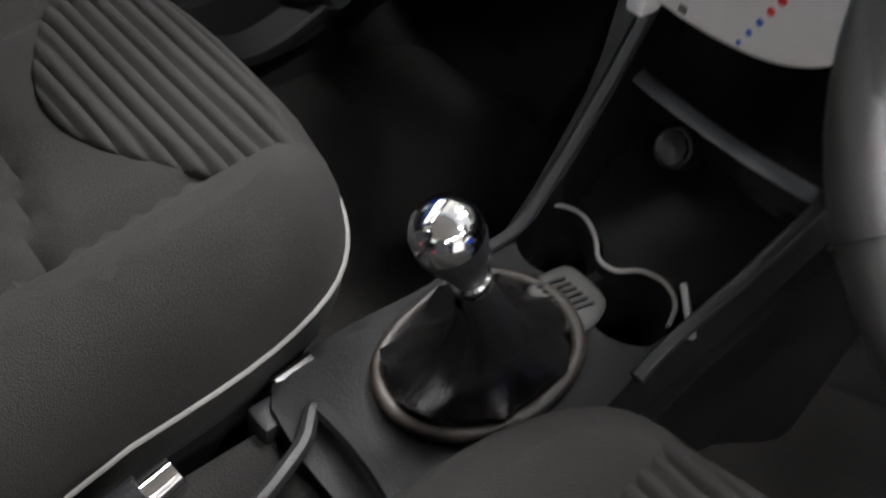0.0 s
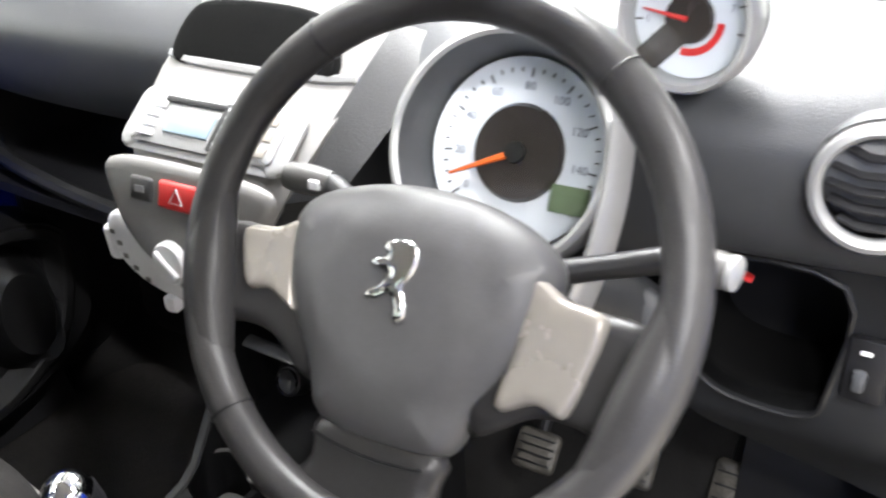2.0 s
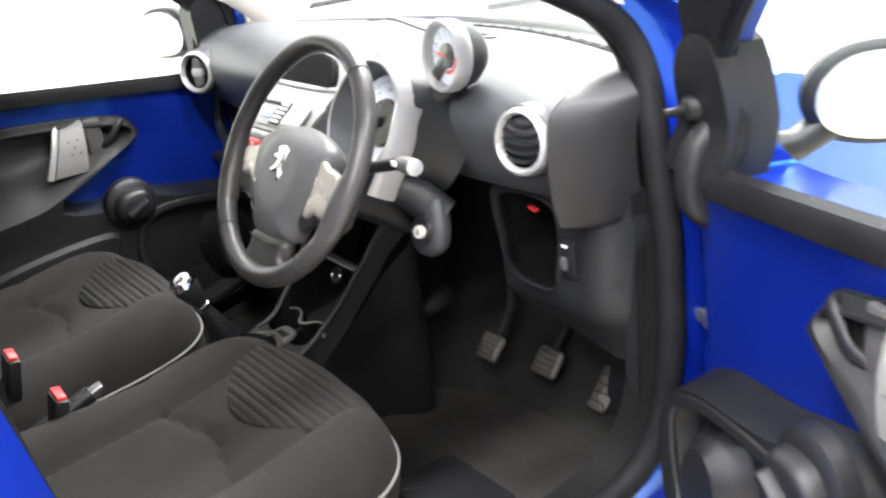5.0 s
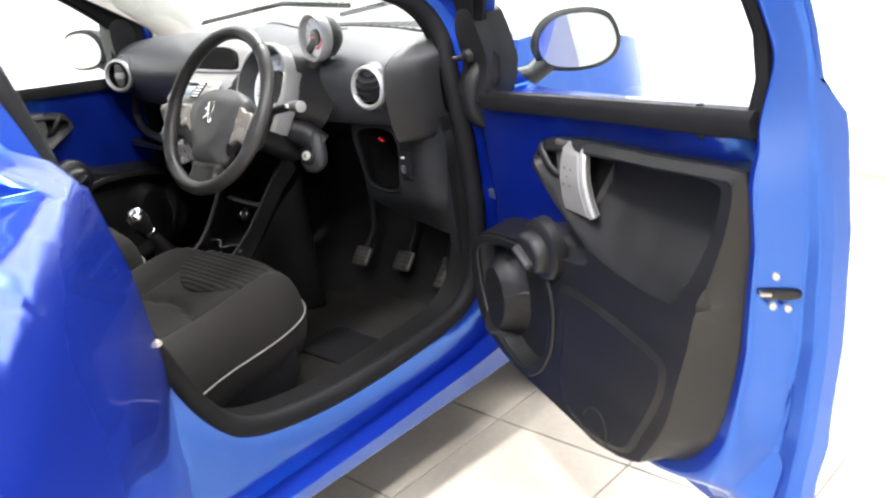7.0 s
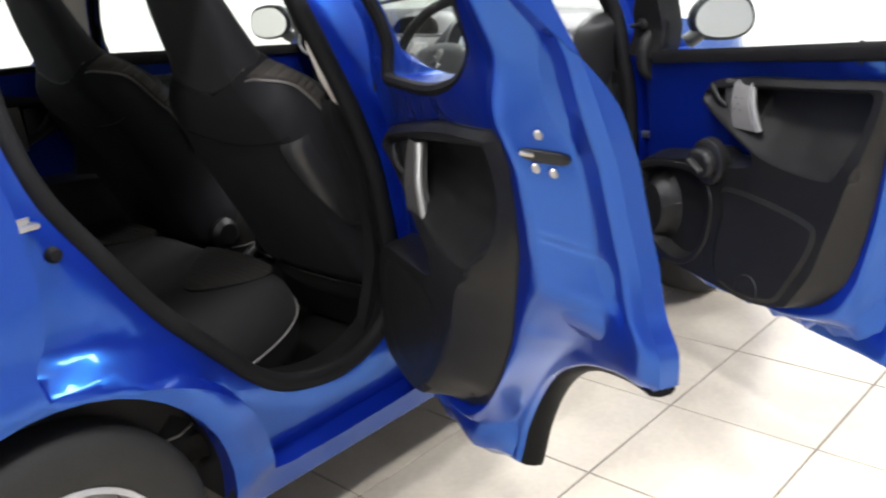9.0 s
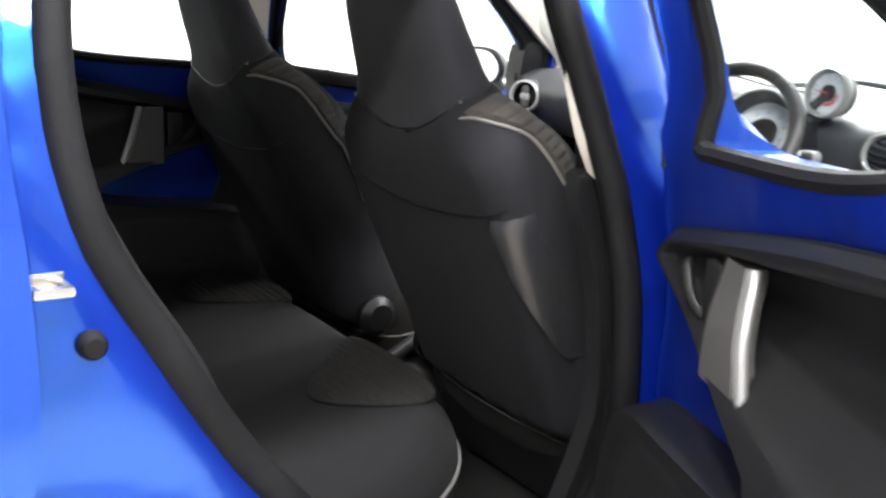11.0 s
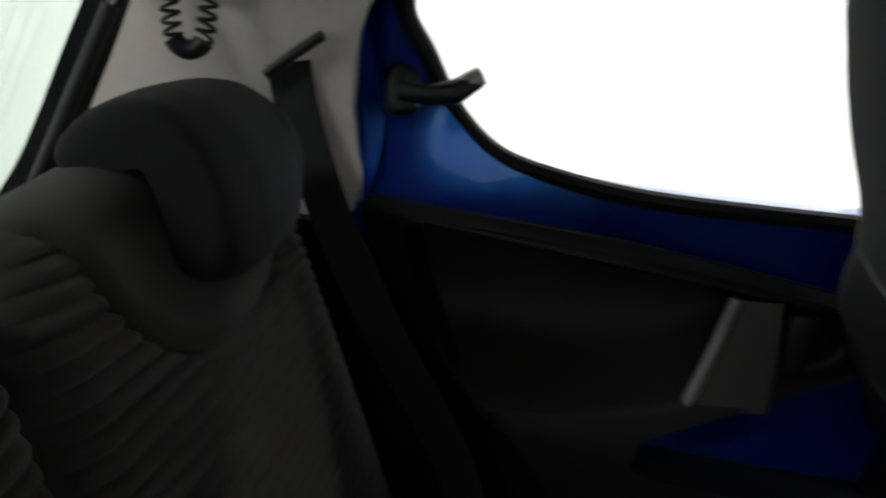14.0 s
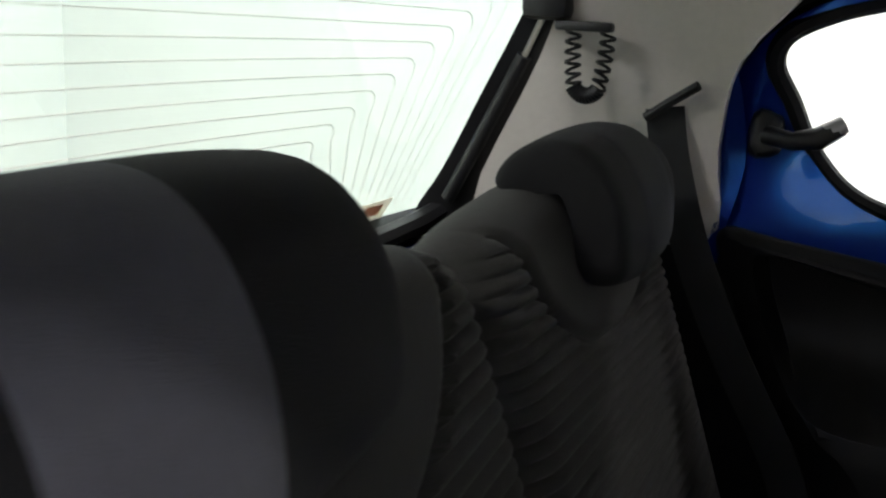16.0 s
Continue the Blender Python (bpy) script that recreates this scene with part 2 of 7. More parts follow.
def pillow(loop, hf, hb, e, m=None, step=0.03, fun=None, funb=None):
    """A rounded pad over a flat loop: hf high in front, hb behind, edges rounded over e."""
    V, T = tess(loop, (), step, (e * 0.06, e * 0.22, e * 0.5, e * 0.85))
    d = np.clip(sdist(V, loop), 0, e) / e
    p = np.sqrt(np.clip(1 - (1 - d) ** 2, 0, 1))
    p[d < 1e-4] = 0
    n = len(V)
    extra = fun(V) * p if fun else 0
    A = np.column_stack([V, hf * p + extra])
    B = np.column_stack([V, -hb * p - (funb(V) * p if funb else 0)])
    rim = d < 1e-4
    idx = np.arange(n) + n
    idx[rim] = np.arange(n)[rim]
    F = [tuple(t) for t in T] + [tuple(idx[i] for i in t[::-1]) for t in T]
    bm = mesh_bm(np.concatenate([A, B]), F)
    if m is not None:
        bm.transform(m)
        bmesh.ops.recalc_face_normals(bm, faces=bm.faces)
    return bm


def rowpad(loop, e, rows, dx, zf, zb, m=None):
    """A rounded pad made of straight rows of points, for clean ribs along x. zf, zb: heights in front and behind; rows: spacing."""
    q = np.array([tuple(p)[:2] for p in loop])
    pts, edges = [tuple(p) for p in q], [(i, (i + 1) % len(q)) for i in range(len(q))]
    for y in np.arange(q[:, 1].min() + rows / 2, q[:, 1].max(), rows):
        a, b = q, np.roll(q, -1, 0)
        cross = (a[:, 1] > y) != (b[:, 1] > y)
        xx = np.sort(a[cross, 0] + (y - a[cross, 1]) / (b[cross, 1] - a[cross, 1]) * (b[cross, 0] - a[cross, 0]))
        for x0, x1 in zip(xx[::2], xx[1::2]):
            if x1 - x0 < 0.012:
                continue
            xs_ = np.concatenate([[x0 + 0.0015, x0 + 0.004], np.linspace(x0 + 0.01, x1 - 0.01, max(2, int((x1 - x0) / dx))), [x1 - 0.004, x1 - 0.0015]])
            k = len(pts)
            pts += [(x, y) for x in xs_]
            edges += [(k + i, k + i + 1) for i in range(len(xs_) - 1)]
    v, _, f, *_ = delaunay_2d_cdt([Vector(p) for p in pts], edges, [], 0, 1e-5)
    V, T = np.array([tuple(p) for p in v]), np.array([t for t in f])
    T = T[inside(V[T].mean(1), loop)]
    d = np.clip(sdist(V, loop), 0, e) / e
    p = np.sqrt(np.clip(1 - (1 - d) ** 2, 0, 1))
    p[d < 1e-4] = 0
    n = len(V)
    rim = d < 1e-4
    idx = np.arange(n) + n
    idx[rim] = np.arange(n)[rim]
    F = [tuple(t) for t in T] + [tuple(idx[i] for i in t[::-1]) for t in T]
    bm = mesh_bm(np.concatenate([np.column_stack([V, zf(V) * p]), np.column_stack([V, -zb(V) * p])]), F)
    if m is not None:
        bm.transform(m)
        bmesh.ops.recalc_face_normals(bm, faces=bm.faces)
    return bm


def rib(y, pitch, amp):
    """Round ribs side by side."""
    return amp * np.abs(np.sin(math.pi * y / pitch)) ** 0.7


def loft(rings, caps=True, closed=True):
    V, F, k = [], [], len(rings[0])
    for r in rings:
        V += [tuple(p) for p in r]
    for i in range(len(rings) - 1):
        for j in range(k if closed else k - 1):
            a, b = i * k + j, i * k + (j + 1) % k
            F.append((a, b, b + k, a + k))
    if caps:
        F += [tuple(range(k))[::-1], tuple(range((len(rings) - 1) * k, len(rings) * k))]
    return mesh_bm(V, F)


def tube(path, r, seg=8, closed=False, flat=None, up=(0, 0, 1), caps=True):
    """A round (or, with flat = (half width, half thickness), an oval) bar along a path. r: one radius or one for each point."""
    P = [Vector(p) for p in path]
    k, rings = len(P), []
    nrm = None
    for i, p in enumerate(P):
        t = ((P[(i + 1) % k] - P[i - 1]) if closed else (P[min(i + 1, k - 1)] - P[max(i - 1, 0)])).normalized()
        if nrm is None:
            u = Vector(up)
            nrm = (u - t * u.dot(t)).normalized() if abs(u.normalized().dot(t)) < 0.95 else t.orthogonal().normalized()
        else:
            nrm = (nrm - t * nrm.dot(t)).normalized()
        side = t.cross(nrm)
        rr = r[i] if isinstance(r, (list, tuple)) else r
        fa, fb = flat if flat else (rr, rr)
        rings.append([p + side * (fa * math.cos(2 * math.pi * j / seg)) + nrm * (fb * math.sin(2 * math.pi * j / seg)) for j in range(seg)])
    if closed:
        return loft(rings + [rings[0]], caps=False)
    return loft(rings, caps=caps)


def lathe(profile, seg=32, m=None, caps=True):
    """Turned shape: profile of (radius, height) about z."""
    rings = [[(r * math.cos(2 * math.pi * j / seg), r * math.sin(2 * math.pi * j / seg), h) for j in range(seg)] for r, h in profile]
    bm = loft(rings, caps=caps)
    if m is not None:
        bm.transform(m)
        bmesh.ops.recalc_face_normals(bm, faces=bm.faces)
    return bm


def rbox(sx, sy, sz, r=0.005, m=None, seg=2):
    """A box with rounded edges, about its middle."""
    bm = bmesh.new()
    bmesh.ops.create_cube(bm, size=1, matrix=Matrix.Diagonal((sx, sy, sz, 1)))
    if r:
        bmesh.ops.bevel(bm, geom=bm.edges[:], offset=min(r, 0.49 * min(sx, sy, sz)), segments=seg, affect="EDGES", profile=0.5)
    if m is not None:
        bm.transform(m)
    return bm


def join(*bms):
    out = bms[0]
    for b in bms[1:]:
        me = bpy.data.meshes.new("tmp")
        b.to_mesh(me)
        b.free()
        out.from_mesh(me)
        bpy.data.meshes.remove(me)
    return out


def part(name, bm, material, parent=None, label="", angle=40):
    me = bpy.data.meshes.new(name)
    bm.to_mesh(me)
    bm.free()
    me.materials.append(material)
    me.polygons.foreach_set("use_smooth", [True] * len(me.polygons))
    me.set_sharp_from_angle(angle=radians(angle))
    ob = new(name, me)
    if len(me.polygons) > 1500:
        wn = ob.modifiers.new("even_normals", "WEIGHTED_NORMAL")
        wn.keep_sharp = True
    if parent is not None:
        ob.parent = parent
        if parent.type == "EMPTY":
            ob.matrix_parent_inverse = Matrix.Translation(-parent.location)
    if label:
        ob["label"] = label
    return ob


def thing(name, label, category, group="", kind="", at=(0, 0, 0)):
    ob = new(name)
    ob.empty_display_size = 0.05
    ob.location = at
    return tagged(ob, label, category, group, kind)


def circle(cx, cy, r, n=32, ry=None):
    return [(cx + r * math.cos(2 * math.pi * i / n), cy + (ry or r) * math.sin(2 * math.pi * i / n)) for i in range(n)]


def facing(at, normal, up=(0, 0, 1)):
    """Frame whose z points along normal, y near up."""
    z = Vector(normal).normalized()
    x = Vector(up).cross(z).normalized()
    y = z.cross(x)
    m = Matrix((x, y, z)).transposed().to_4x4()
    m.translation = Vector(at)
    return m


def ngon_rect(w, h, r, n=4, cx=0, cy=0):
    """Rounded rectangle loop."""
    out = []
    for sx, sy, a0 in ((1, 1, 0), (-1, 1, 90), (-1, -1, 180), (1, -1, 270)):
        for i in range(n + 1):
            a = radians(a0 + 90 * i / n)
            out.append((cx + sx * (w / 2 - r) + r * math.cos(a), cy + sy * (h / 2 - r) + r * math.sin(a)))
    return out


def offset(loop, d):
    """The loop moved outwards by d."""
    q = np.array([tuple(p)[:2] for p in loop])
    t = np.roll(q, -1, 0) - np.roll(q, 1, 0)
    n = np.stack([t[:, 1], -t[:, 0]], 1) / (np.linalg.norm(t, axis=1)[:, None] + 1e-9)
    if np.sum(q[:, 0] * np.roll(q[:, 1], -1) - np.roll(q[:, 0], -1) * q[:, 1]) < 0:
        n = -n
    return [Vector(p) for p in q + n * d]

# ---------------------------------------------------------------- the room
R_ = ROOM
X0, X1, Y0, Y1, Z1 = R_["x0"], R_["x1"], R_["y0"], R_["y1"], R_["z1"]


def wall(name, cx, cy, sx, sy, material=M_WALL, label="plain bright white painted showroom wall"):
    w = part(name, rbox(sx, sy, Z1, 0, Matrix.Translation((cx, cy, Z1 / 2))), material)
    tagged(w, label, "wall", kind="structure")
    return w


wall("wall_north", (X0 + X1) / 2, Y1 + 0.1, X1 - X0 + 0.4, 0.2)
wall("wall_south", (X0 + X1) / 2, Y0 - 0.1, X1 - X0 + 0.4, 0.2)
wall("wall_west", X0 - 0.1, (Y0 + Y1) / 2, 0.2, Y1 - Y0)
wall("wall_east", X1 + 0.1, (Y0 + Y1) / 2, 0.2, Y1 - Y0, mat("grey_wall", (0.40, 0.40, 0.41), 0.7, 0, 0.05, 1.5, 0.05, 60), "plain grey painted showroom wall")
tagged(part("ceiling", rbox(X1 - X0 + 0.4, Y1 - Y0 + 0.4, 0.2, 0, Matrix.Translation(((X0 + X1) / 2, (Y0 + Y1) / 2, Z1 + 0.1))), M_CEILING),
       "plain grey showroom ceiling", "ceiling", kind="structure")
for nm, cx, cy, sx, sy in (("baseboard_north", (X0 + X1) / 2, Y1 - 0.006, X1 - X0, 0.012), ("baseboard_west", X0 + 0.006, (Y0 + Y1) / 2, 0.012, Y1 - Y0 - 0.03)):
    tagged(part(nm, rbox(sx, sy, 0.07, 0.003, Matrix.Translation((cx, cy, 0.037))), M_SKIRT), "low brown skirting along the white wall", "skirting", kind="structure")
for lx, ly, ll, _ in LAMPS:
    wd = 0.30 if ll > 1 else 0.20
    cl = thing("ceiling_light", "white rectangular ceiling light panel, switched on" if ll > 1 else "small square white ceiling light, switched on", "lamp", "ceiling lights", at=(lx, ly, Z1))
    part("frame", rbox(wd + 0.10, ll + 0.10, 0.045, 0.006, Matrix.Translation((lx, ly, Z1 - 0.0225))), M_CEIL, cl)
    part("diffuser", rbox(wd, ll, 0.006, 0.002, Matrix.Translation((lx, ly, Z1 - 0.049))), M_LAMP, cl)

# ---------------------------------------------------------------- car body: section and outlines (y, z)
CAR_LABEL = "small bright blue five-door hatchback with two doors standing open"
car = thing("car", CAR_LABEL, "car", at=(0, 0.2, 0))
XS = [(0.15, 0.70), (0.22, 0.735), (0.32, 0.765), (0.45, 0.79), (0.62, 0.80), (0.80, 0.79), (0.95, 0.762), (1.1, 0.712), (1.25, 0.648), (1.36, 0.588), (1.43, 0.52), (1.47, 0.42)]


def xs(z):
    return np.interp(z, [a for a, _ in XS], [b for _, b in XS])


HF, HR = 0.82, -0.17          # hinge lines of front and rear doors
HX = 0.74
F_OPEN = spl([(0.725, 1.090), (0.755, 1.02), (0.742, 0.92), (0.735, 0.70), (0.722, 0.53), (0.675, 0.42), (0.57, 0.378), (0.28, 0.365), (0.06, 0.40), (-0.04, 0.48), (-0.11, 0.63), (-0.15, 0.78), (-0.185, 1.03),
              (-0.205, 1.22), (-0.20, 1.32), (-0.12, 1.365), (0.10, 1.365), (0.29, 1.335), (0.46, 1.25), (0.63, 1.152)], 5)
R_OPEN = spl([(-1.045, 1.09), (-1.03, 0.95), (-0.97, 0.83), (-0.885, 0.69), (-0.79, 0.575), (-0.685, 0.46), (-0.59, 0.405), (-0.465, 0.385), (-0.36, 0.42), (-0.305, 0.49), (-0.29, 0.62),
              (-0.305, 0.83), (-0.34, 1.02), (-0.365, 1.16), (-0.375, 1.29), (-0.44, 1.35), (-0.70, 1.35), (-0.92, 1.30), (-1.02, 1.20)], 5)
FD = spl([(0.802, 0.99), (0.80, 0.62), (0.775, 0.39), (0.70, 0.295), (0.40, 0.262), (-0.02, 0.248), (-0.085, 0.243), (-0.112, 0.262), (-0.118, 0.40), (-0.134, 0.56), (-0.158, 0.80), (-0.178, 0.95), (-0.203, 1.10), (-0.228, 1.32),
          (-0.16, 1.405), (0.10, 1.41), (0.32, 1.38), (0.55, 1.25), (0.70, 1.155), (0.785, 1.075)], 5)
AXR, AXF, AZ, ARCH = -1.14, 1.20, 0.285, 0.335
arch_pts = spl([(-0.705, 0.285), (-0.712, 0.36), (-0.750, 0.45), (-0.825, 0.528), (-0.925, 0.583), (-1.03, 0.612), (-1.098, 0.618)], 4, False)
RD = spl([(-0.200, 1.32), (-0.190, 1.0), (-0.180, 0.75), (-0.165, 0.45), (-0.18, 0.31), (-0.28, 0.28), (-0.50, 0.272), (-0.66, 0.274)], 5, False) + \
    [Vector(p) for p in arch_pts] + spl([(-1.118, 0.632), (-1.124, 0.685), (-1.096, 0.735), (-1.085, 0.82), (-1.085, 0.93), (-1.09, 1.03), (-1.085, 1.12), (-1.06, 1.24), (-0.97, 1.36), (-0.80, 1.40), (-0.40, 1.405), (-0.24, 1.385)], 5, False)
arc = [(AXR + ARCH * math.cos(a), AZ + ARCH * math.sin(a)) for a in np.linspace(0, math.pi, 22)]
SIDE = spl([(0.868, 1.02), (0.845, 0.6), (0.83, 0.32), (0.80, 0.21)], 4, False) + [Vector((y, 0.205)) for y in np.linspace(0.7, -0.7, 15)] + [Vector((-0.80, 0.215))] + \
    [Vector(p) for p in arc] + spl([(-1.49, 0.33), (-1.53, 0.58), (-1.525, 0.82), (-1.47, 0.97), (-1.37, 1.13), (-1.24, 1.34), (-1.12, 1.42), (-0.7, 1.45), (-0.1, 1.455), (0.18, 1.44), (0.48, 1.325), (0.70, 1.195), (0.83, 1.09)], 4, False)


def side_map(side, depth):
    """Body side: outer skin, stepped in under the doors."""
    def f(P):
        y, z = P[:, 0], P[:, 1]
        x = xs(z)
        under = np.maximum(smooth(sdist(P, FD), -0.006, 0.006), smooth(sdist(P, RD), -0.006, 0.006))
        roll = smooth(np.maximum(sdist(P, F_OPEN), sdist(P, R_OPEN)), -0.03, 0.0)
        # a soft crease above the sill and a swage over the rear arch
        crease = 0.012 * np.exp(-((z - 0.30) / 0.025) ** 2)
        arch = 0.014 * np.exp(-((np.hypot(y - AXR, z - AZ) - ARCH - 0.03) / 0.03) ** 2)
        under = under * smooth(np.hypot(y - AXR, z - AZ) - ARCH, 0.0, 0.09)
        x = x + (crease + arch) * (1 - 0.7 * under) - under * 0.052 - roll * 0.012 - depth
        x = x - 0.10 * smooth(-y, 1.25, 1.56)
        return np.column_stack([side * x, y, z])
    return f


for side in (1, -1):
    if side < 0:
        F_OPEN = [Vector((p[0] - 0.030 * (p[0] < 0) * float(smooth(np.array([p[1]]), 0.78, 1.0)[0]), p[1])) for p in F_OPEN]
        SIDE = [Vector((p[0] + 0.048 * (p[0] < -1.0) * float(smooth(np.array([p[1]]), 0.80, 0.98)[0]) * float(1 - smooth(np.array([p[1]]), 1.34, 1.44)[0]), p[1])) for p in SIDE]
    part("body_side", slab(SIDE, (F_OPEN, R_OPEN), side_map(side, 0.0), side_map(side, 0.045), 0.028, (), (offset(FD, 0.006), offset(FD, -0.006), offset(RD, 0.006), offset(RD, -0.006)), 0.004), M_BLUE, car, "glossy blue painted body side")
    for loop in (F_OPEN, R_OPEN):
        ring = [Vector((side * (float(xs(p[1])) - 0.085), p[0], p[1])) for p in loop]
        cy, cz = np.mean([p[0] for p in loop]), np.mean([p[1] for p in loop])
        # inner flange, then the rubber seal on its lip
        rings = []
        for dx, k in ((0.058, 1.0), (0.10, 0.985), (0.138, 0.95)):
            rings.append([(side * (float(xs(p[1])) - 0.058 - (dx - 0.058) * float(1 - 0.5 * smooth(np.array([p[1]]), 0.94, 1.03)[0])), cy + (p[0] - cy) * k, cz + (p[1] - cz) * k) for p in loop])
        fl = loft(rings, caps=False)
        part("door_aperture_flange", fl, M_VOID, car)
        part("door_seal", tube([Vector((side * (float(xs(p[1])) - 0.072), cy + (p[0] - cy) * 0.985, cz + (p[1] - cz) * 0.985)) for p in loop], 0.021, 10, True, up=(1, 0, 0)), M_RUBBER, car, "black rubber door seal")

# roof, floor pan, bulkhead, front and rear ends
def roof_map(dz):
    def f(P):
        x, y = P[:, 0], P[:, 1]
        return np.column_stack([x, y, 1.475 - 0.10 * (np.abs(x) / 0.56) ** 3 - 0.06 * ((y + 0.45) / 0.75) ** 2 - dz])
    return f


ROOF = spl([(-0.50, 0.20), (0, 0.27), (0.50, 0.20), (0.52, -0.4), (0.50, -1.10), (0, -1.20), (-0.50, -1.10), (-0.52, -0.4)], 6)
part("roof", slab(ROOF, (), roof_map(0), roof_map(0.02), 0.06), M_BLUE, car)
LINER = spl([(-0.56, 0.16), (-0.3, 0.24), (0.3, 0.24), (0.56, 0.16), (0.59, -0.4), (0.57, -1.08), (0.3, -1.17), (-0.3, -1.17), (-0.57, -1.08), (-0.59, -0.4)], 5)


def liner_map(dz):
    def f(P):
        x, y = P[:, 0], P[:, 1]
        return np.column_stack([x, y, 1.415 - 0.075 * (np.abs(x) / 0.58) ** 4 - 0.05 * ((y + 0.45) / 0.75) ** 2 - dz])
    return f


part("headlining", slab(LINER, (), liner_map(0), liner_map(-0.015), 0.05), M_LINER, car, "pale grey cloth headlining")
# floor pan with tunnel and rising toe board
def pan(dz):
    def f(P):
        x, y = P[:, 0], P[:, 1]
        z = 0.27 + 0.14 * np.exp(-(x / 0.11) ** 4) + 0.55 * smooth(y, 0.80, 1.14) * 0.9 + 0.10 * smooth(-y, 0.45, 0.75)
        z = z + 0.05 * smooth(np.abs(x), 0.60, 0.67)
        return np.column_stack([x, y, z - dz])
    return f


PAN = [(-0.69, -1.30), (0.69, -1.30), (0.69, 0.75), (0.62, 1.10), (-0.62, 1.10), (-0.69, 0.75)]
part("carpet", slab(PAN, (), pan(0), pan(0.03), 0.04), M_CARPET, car, "worn dark grey moulded carpet")
# front end: wings, bonnet, bumper; rear end: tailgate
FWING = [Vector((0.865, 0.22))] + spl([(0.87, 0.6), (0.885, 0.95), (1.05, 0.955), (1.35, 0.90), (1.62, 0.80), (1.78, 0.66), (1.83, 0.45), (1.80, 0.27)], 4, False) + \
    [Vector((AXF + ARCH * math.cos(a), AZ + ARCH * math.sin(a))) for a in np.linspace(0, math.pi, 18)]


def wing_map(side, d):
    def f(P):
        y, z = P[:, 0], P[:, 1]
        x = xs(z) - 0.26 * smooth(y, 1.25, 1.95) - d + 0.012 * np.exp(-((np.hypot(y - AXF, z - AZ) - ARCH - 0.03) / 0.03) ** 2)
        return np.column_stack([side * x, y, z])
    return f


for side in (1, -1):
    part("front_wing", slab(FWING, (), wing_map(side, 0), wing_map(side, 0.04), 0.05), M_BLUE, car)
BON = spl([(-0.70, 0.98), (-0.3, 1.12), (0.3, 1.12), (0.70, 0.98), (0.66, 1.4), (0.50, 1.72), (0, 1.83), (-0.50, 1.72), (-0.66, 1.4)], 5)


def bon_map(d):
    def f(P):
        x, y = P[:, 0], P[:, 1]
        return np.column_stack([x, y, 1.01 - 0.42 * np.clip((y - 0.98) / 0.85, 0, 1.1) ** 1.7 - 0.06 * (np.abs(x) / 0.7) ** 3 - d])
    return f


part("bonnet", slab(BON, (), bon_map(0), bon_map(0.02), 0.06), M_BLUE, car)
part("front_bumper", loft([[(x * k, 1.80 - 0.16 * (abs(x) / 0.75) ** 2 + dy, z) for x in np.linspace(-0.78, 0.78, 17)] + [(x * k, 1.70 - 0.16 * (abs(x) / 0.75) ** 2 + dy, z) for x in np.linspace(0.78, -0.78, 17)]
                           for z, k, dy in ((0.20, 0.88, -0.02), (0.30, 0.95, 0.05), (0.45, 0.98, 0.07), (0.60, 0.94, 0.02))]), M_BLUE, car)
part("rear_bumper", loft([[(x * k, -1.57 + 0.10 * (abs(x) / 0.75) ** 2 + dy, z) for x in np.linspace(-0.76, 0.76, 17)] + [(x * k, -1.47 + 0.10 * (abs(x) / 0.75) ** 2 + dy, z) for x in np.linspace(0.76, -0.76, 17)]
                          for z, k, dy in ((0.22, 0.86, 0.03), (0.35, 0.93, 0), (0.55, 0.95, 0), (0.70, 0.91, 0.03))]), M_BLUE, car)
# windscreen and scuttle
WS = spl([(-0.66, 0.0), (-0.35, -0.035), (0, -0.045), (0.35, -0.035), (0.66, 0.0), (0.57, 0.55), (0.48, 0.90), (0.0, 0.945), (-0.48, 0.90), (-0.57, 0.55)], 5)


def ws_map(d):
    def f(P):
        u, v = P[:, 0], P[:, 1]
        return np.column_stack([u, 1.04 - 0.88 * v - 0.16 * (np.abs(u) / 0.66) ** 2 + d, 1.0 + 0.44 * v])
    return f


wsg = part("windscreen", slab(WS, (), ws_map(0), ws_map(0.005), 0.08), M_GLASS, car)
wsg.visible_shadow = False
for s0, s1, zz in ((-0.62, -0.02, 1.025), (-0.05, 0.50, 1.02)):
    part("wiper", tube([(s0, 1.08 - 0.14 * (s0 / 0.66) ** 2, zz), ((s0 + s1) / 2, 1.075, zz + 0.035), (s1, 1.09, zz + 0.018)], 0.008, 6), M_BLACK, car)
part("scuttle", loft([[(x, 1.02 - 0.16 * (abs(x) / 0.66) ** 2 + dy, z) for x in np.linspace(-0.68, 0.68, 15)] for dy, z in ((0.0, 0.985), (0.06, 0.995), (0.12, 0.985), (0.14, 0.97))], caps=False, closed=False), M_BLACK, car)
# tailgate: blue lower panel, frame, heated glass
TG = dict(y0=-1.43, z0=0.965, y1=-1.215, z1=1.335)


def tg_map(off):
    """Flat (x, v): v 0 at the foot of the glass, 1 at its head."""
    def f(P):
        u, v = P[:, 0], P[:, 1]
        y = TG["y0"] + (TG["y1"] - TG["y0"]) * v + 0.07 * (np.abs(u) / 0.6) ** 2
        return np.column_stack([u, y - 0.86 * off, TG["z0"] + (TG["z1"] - TG["z0"]) * v + 0.5 * off])
    return f


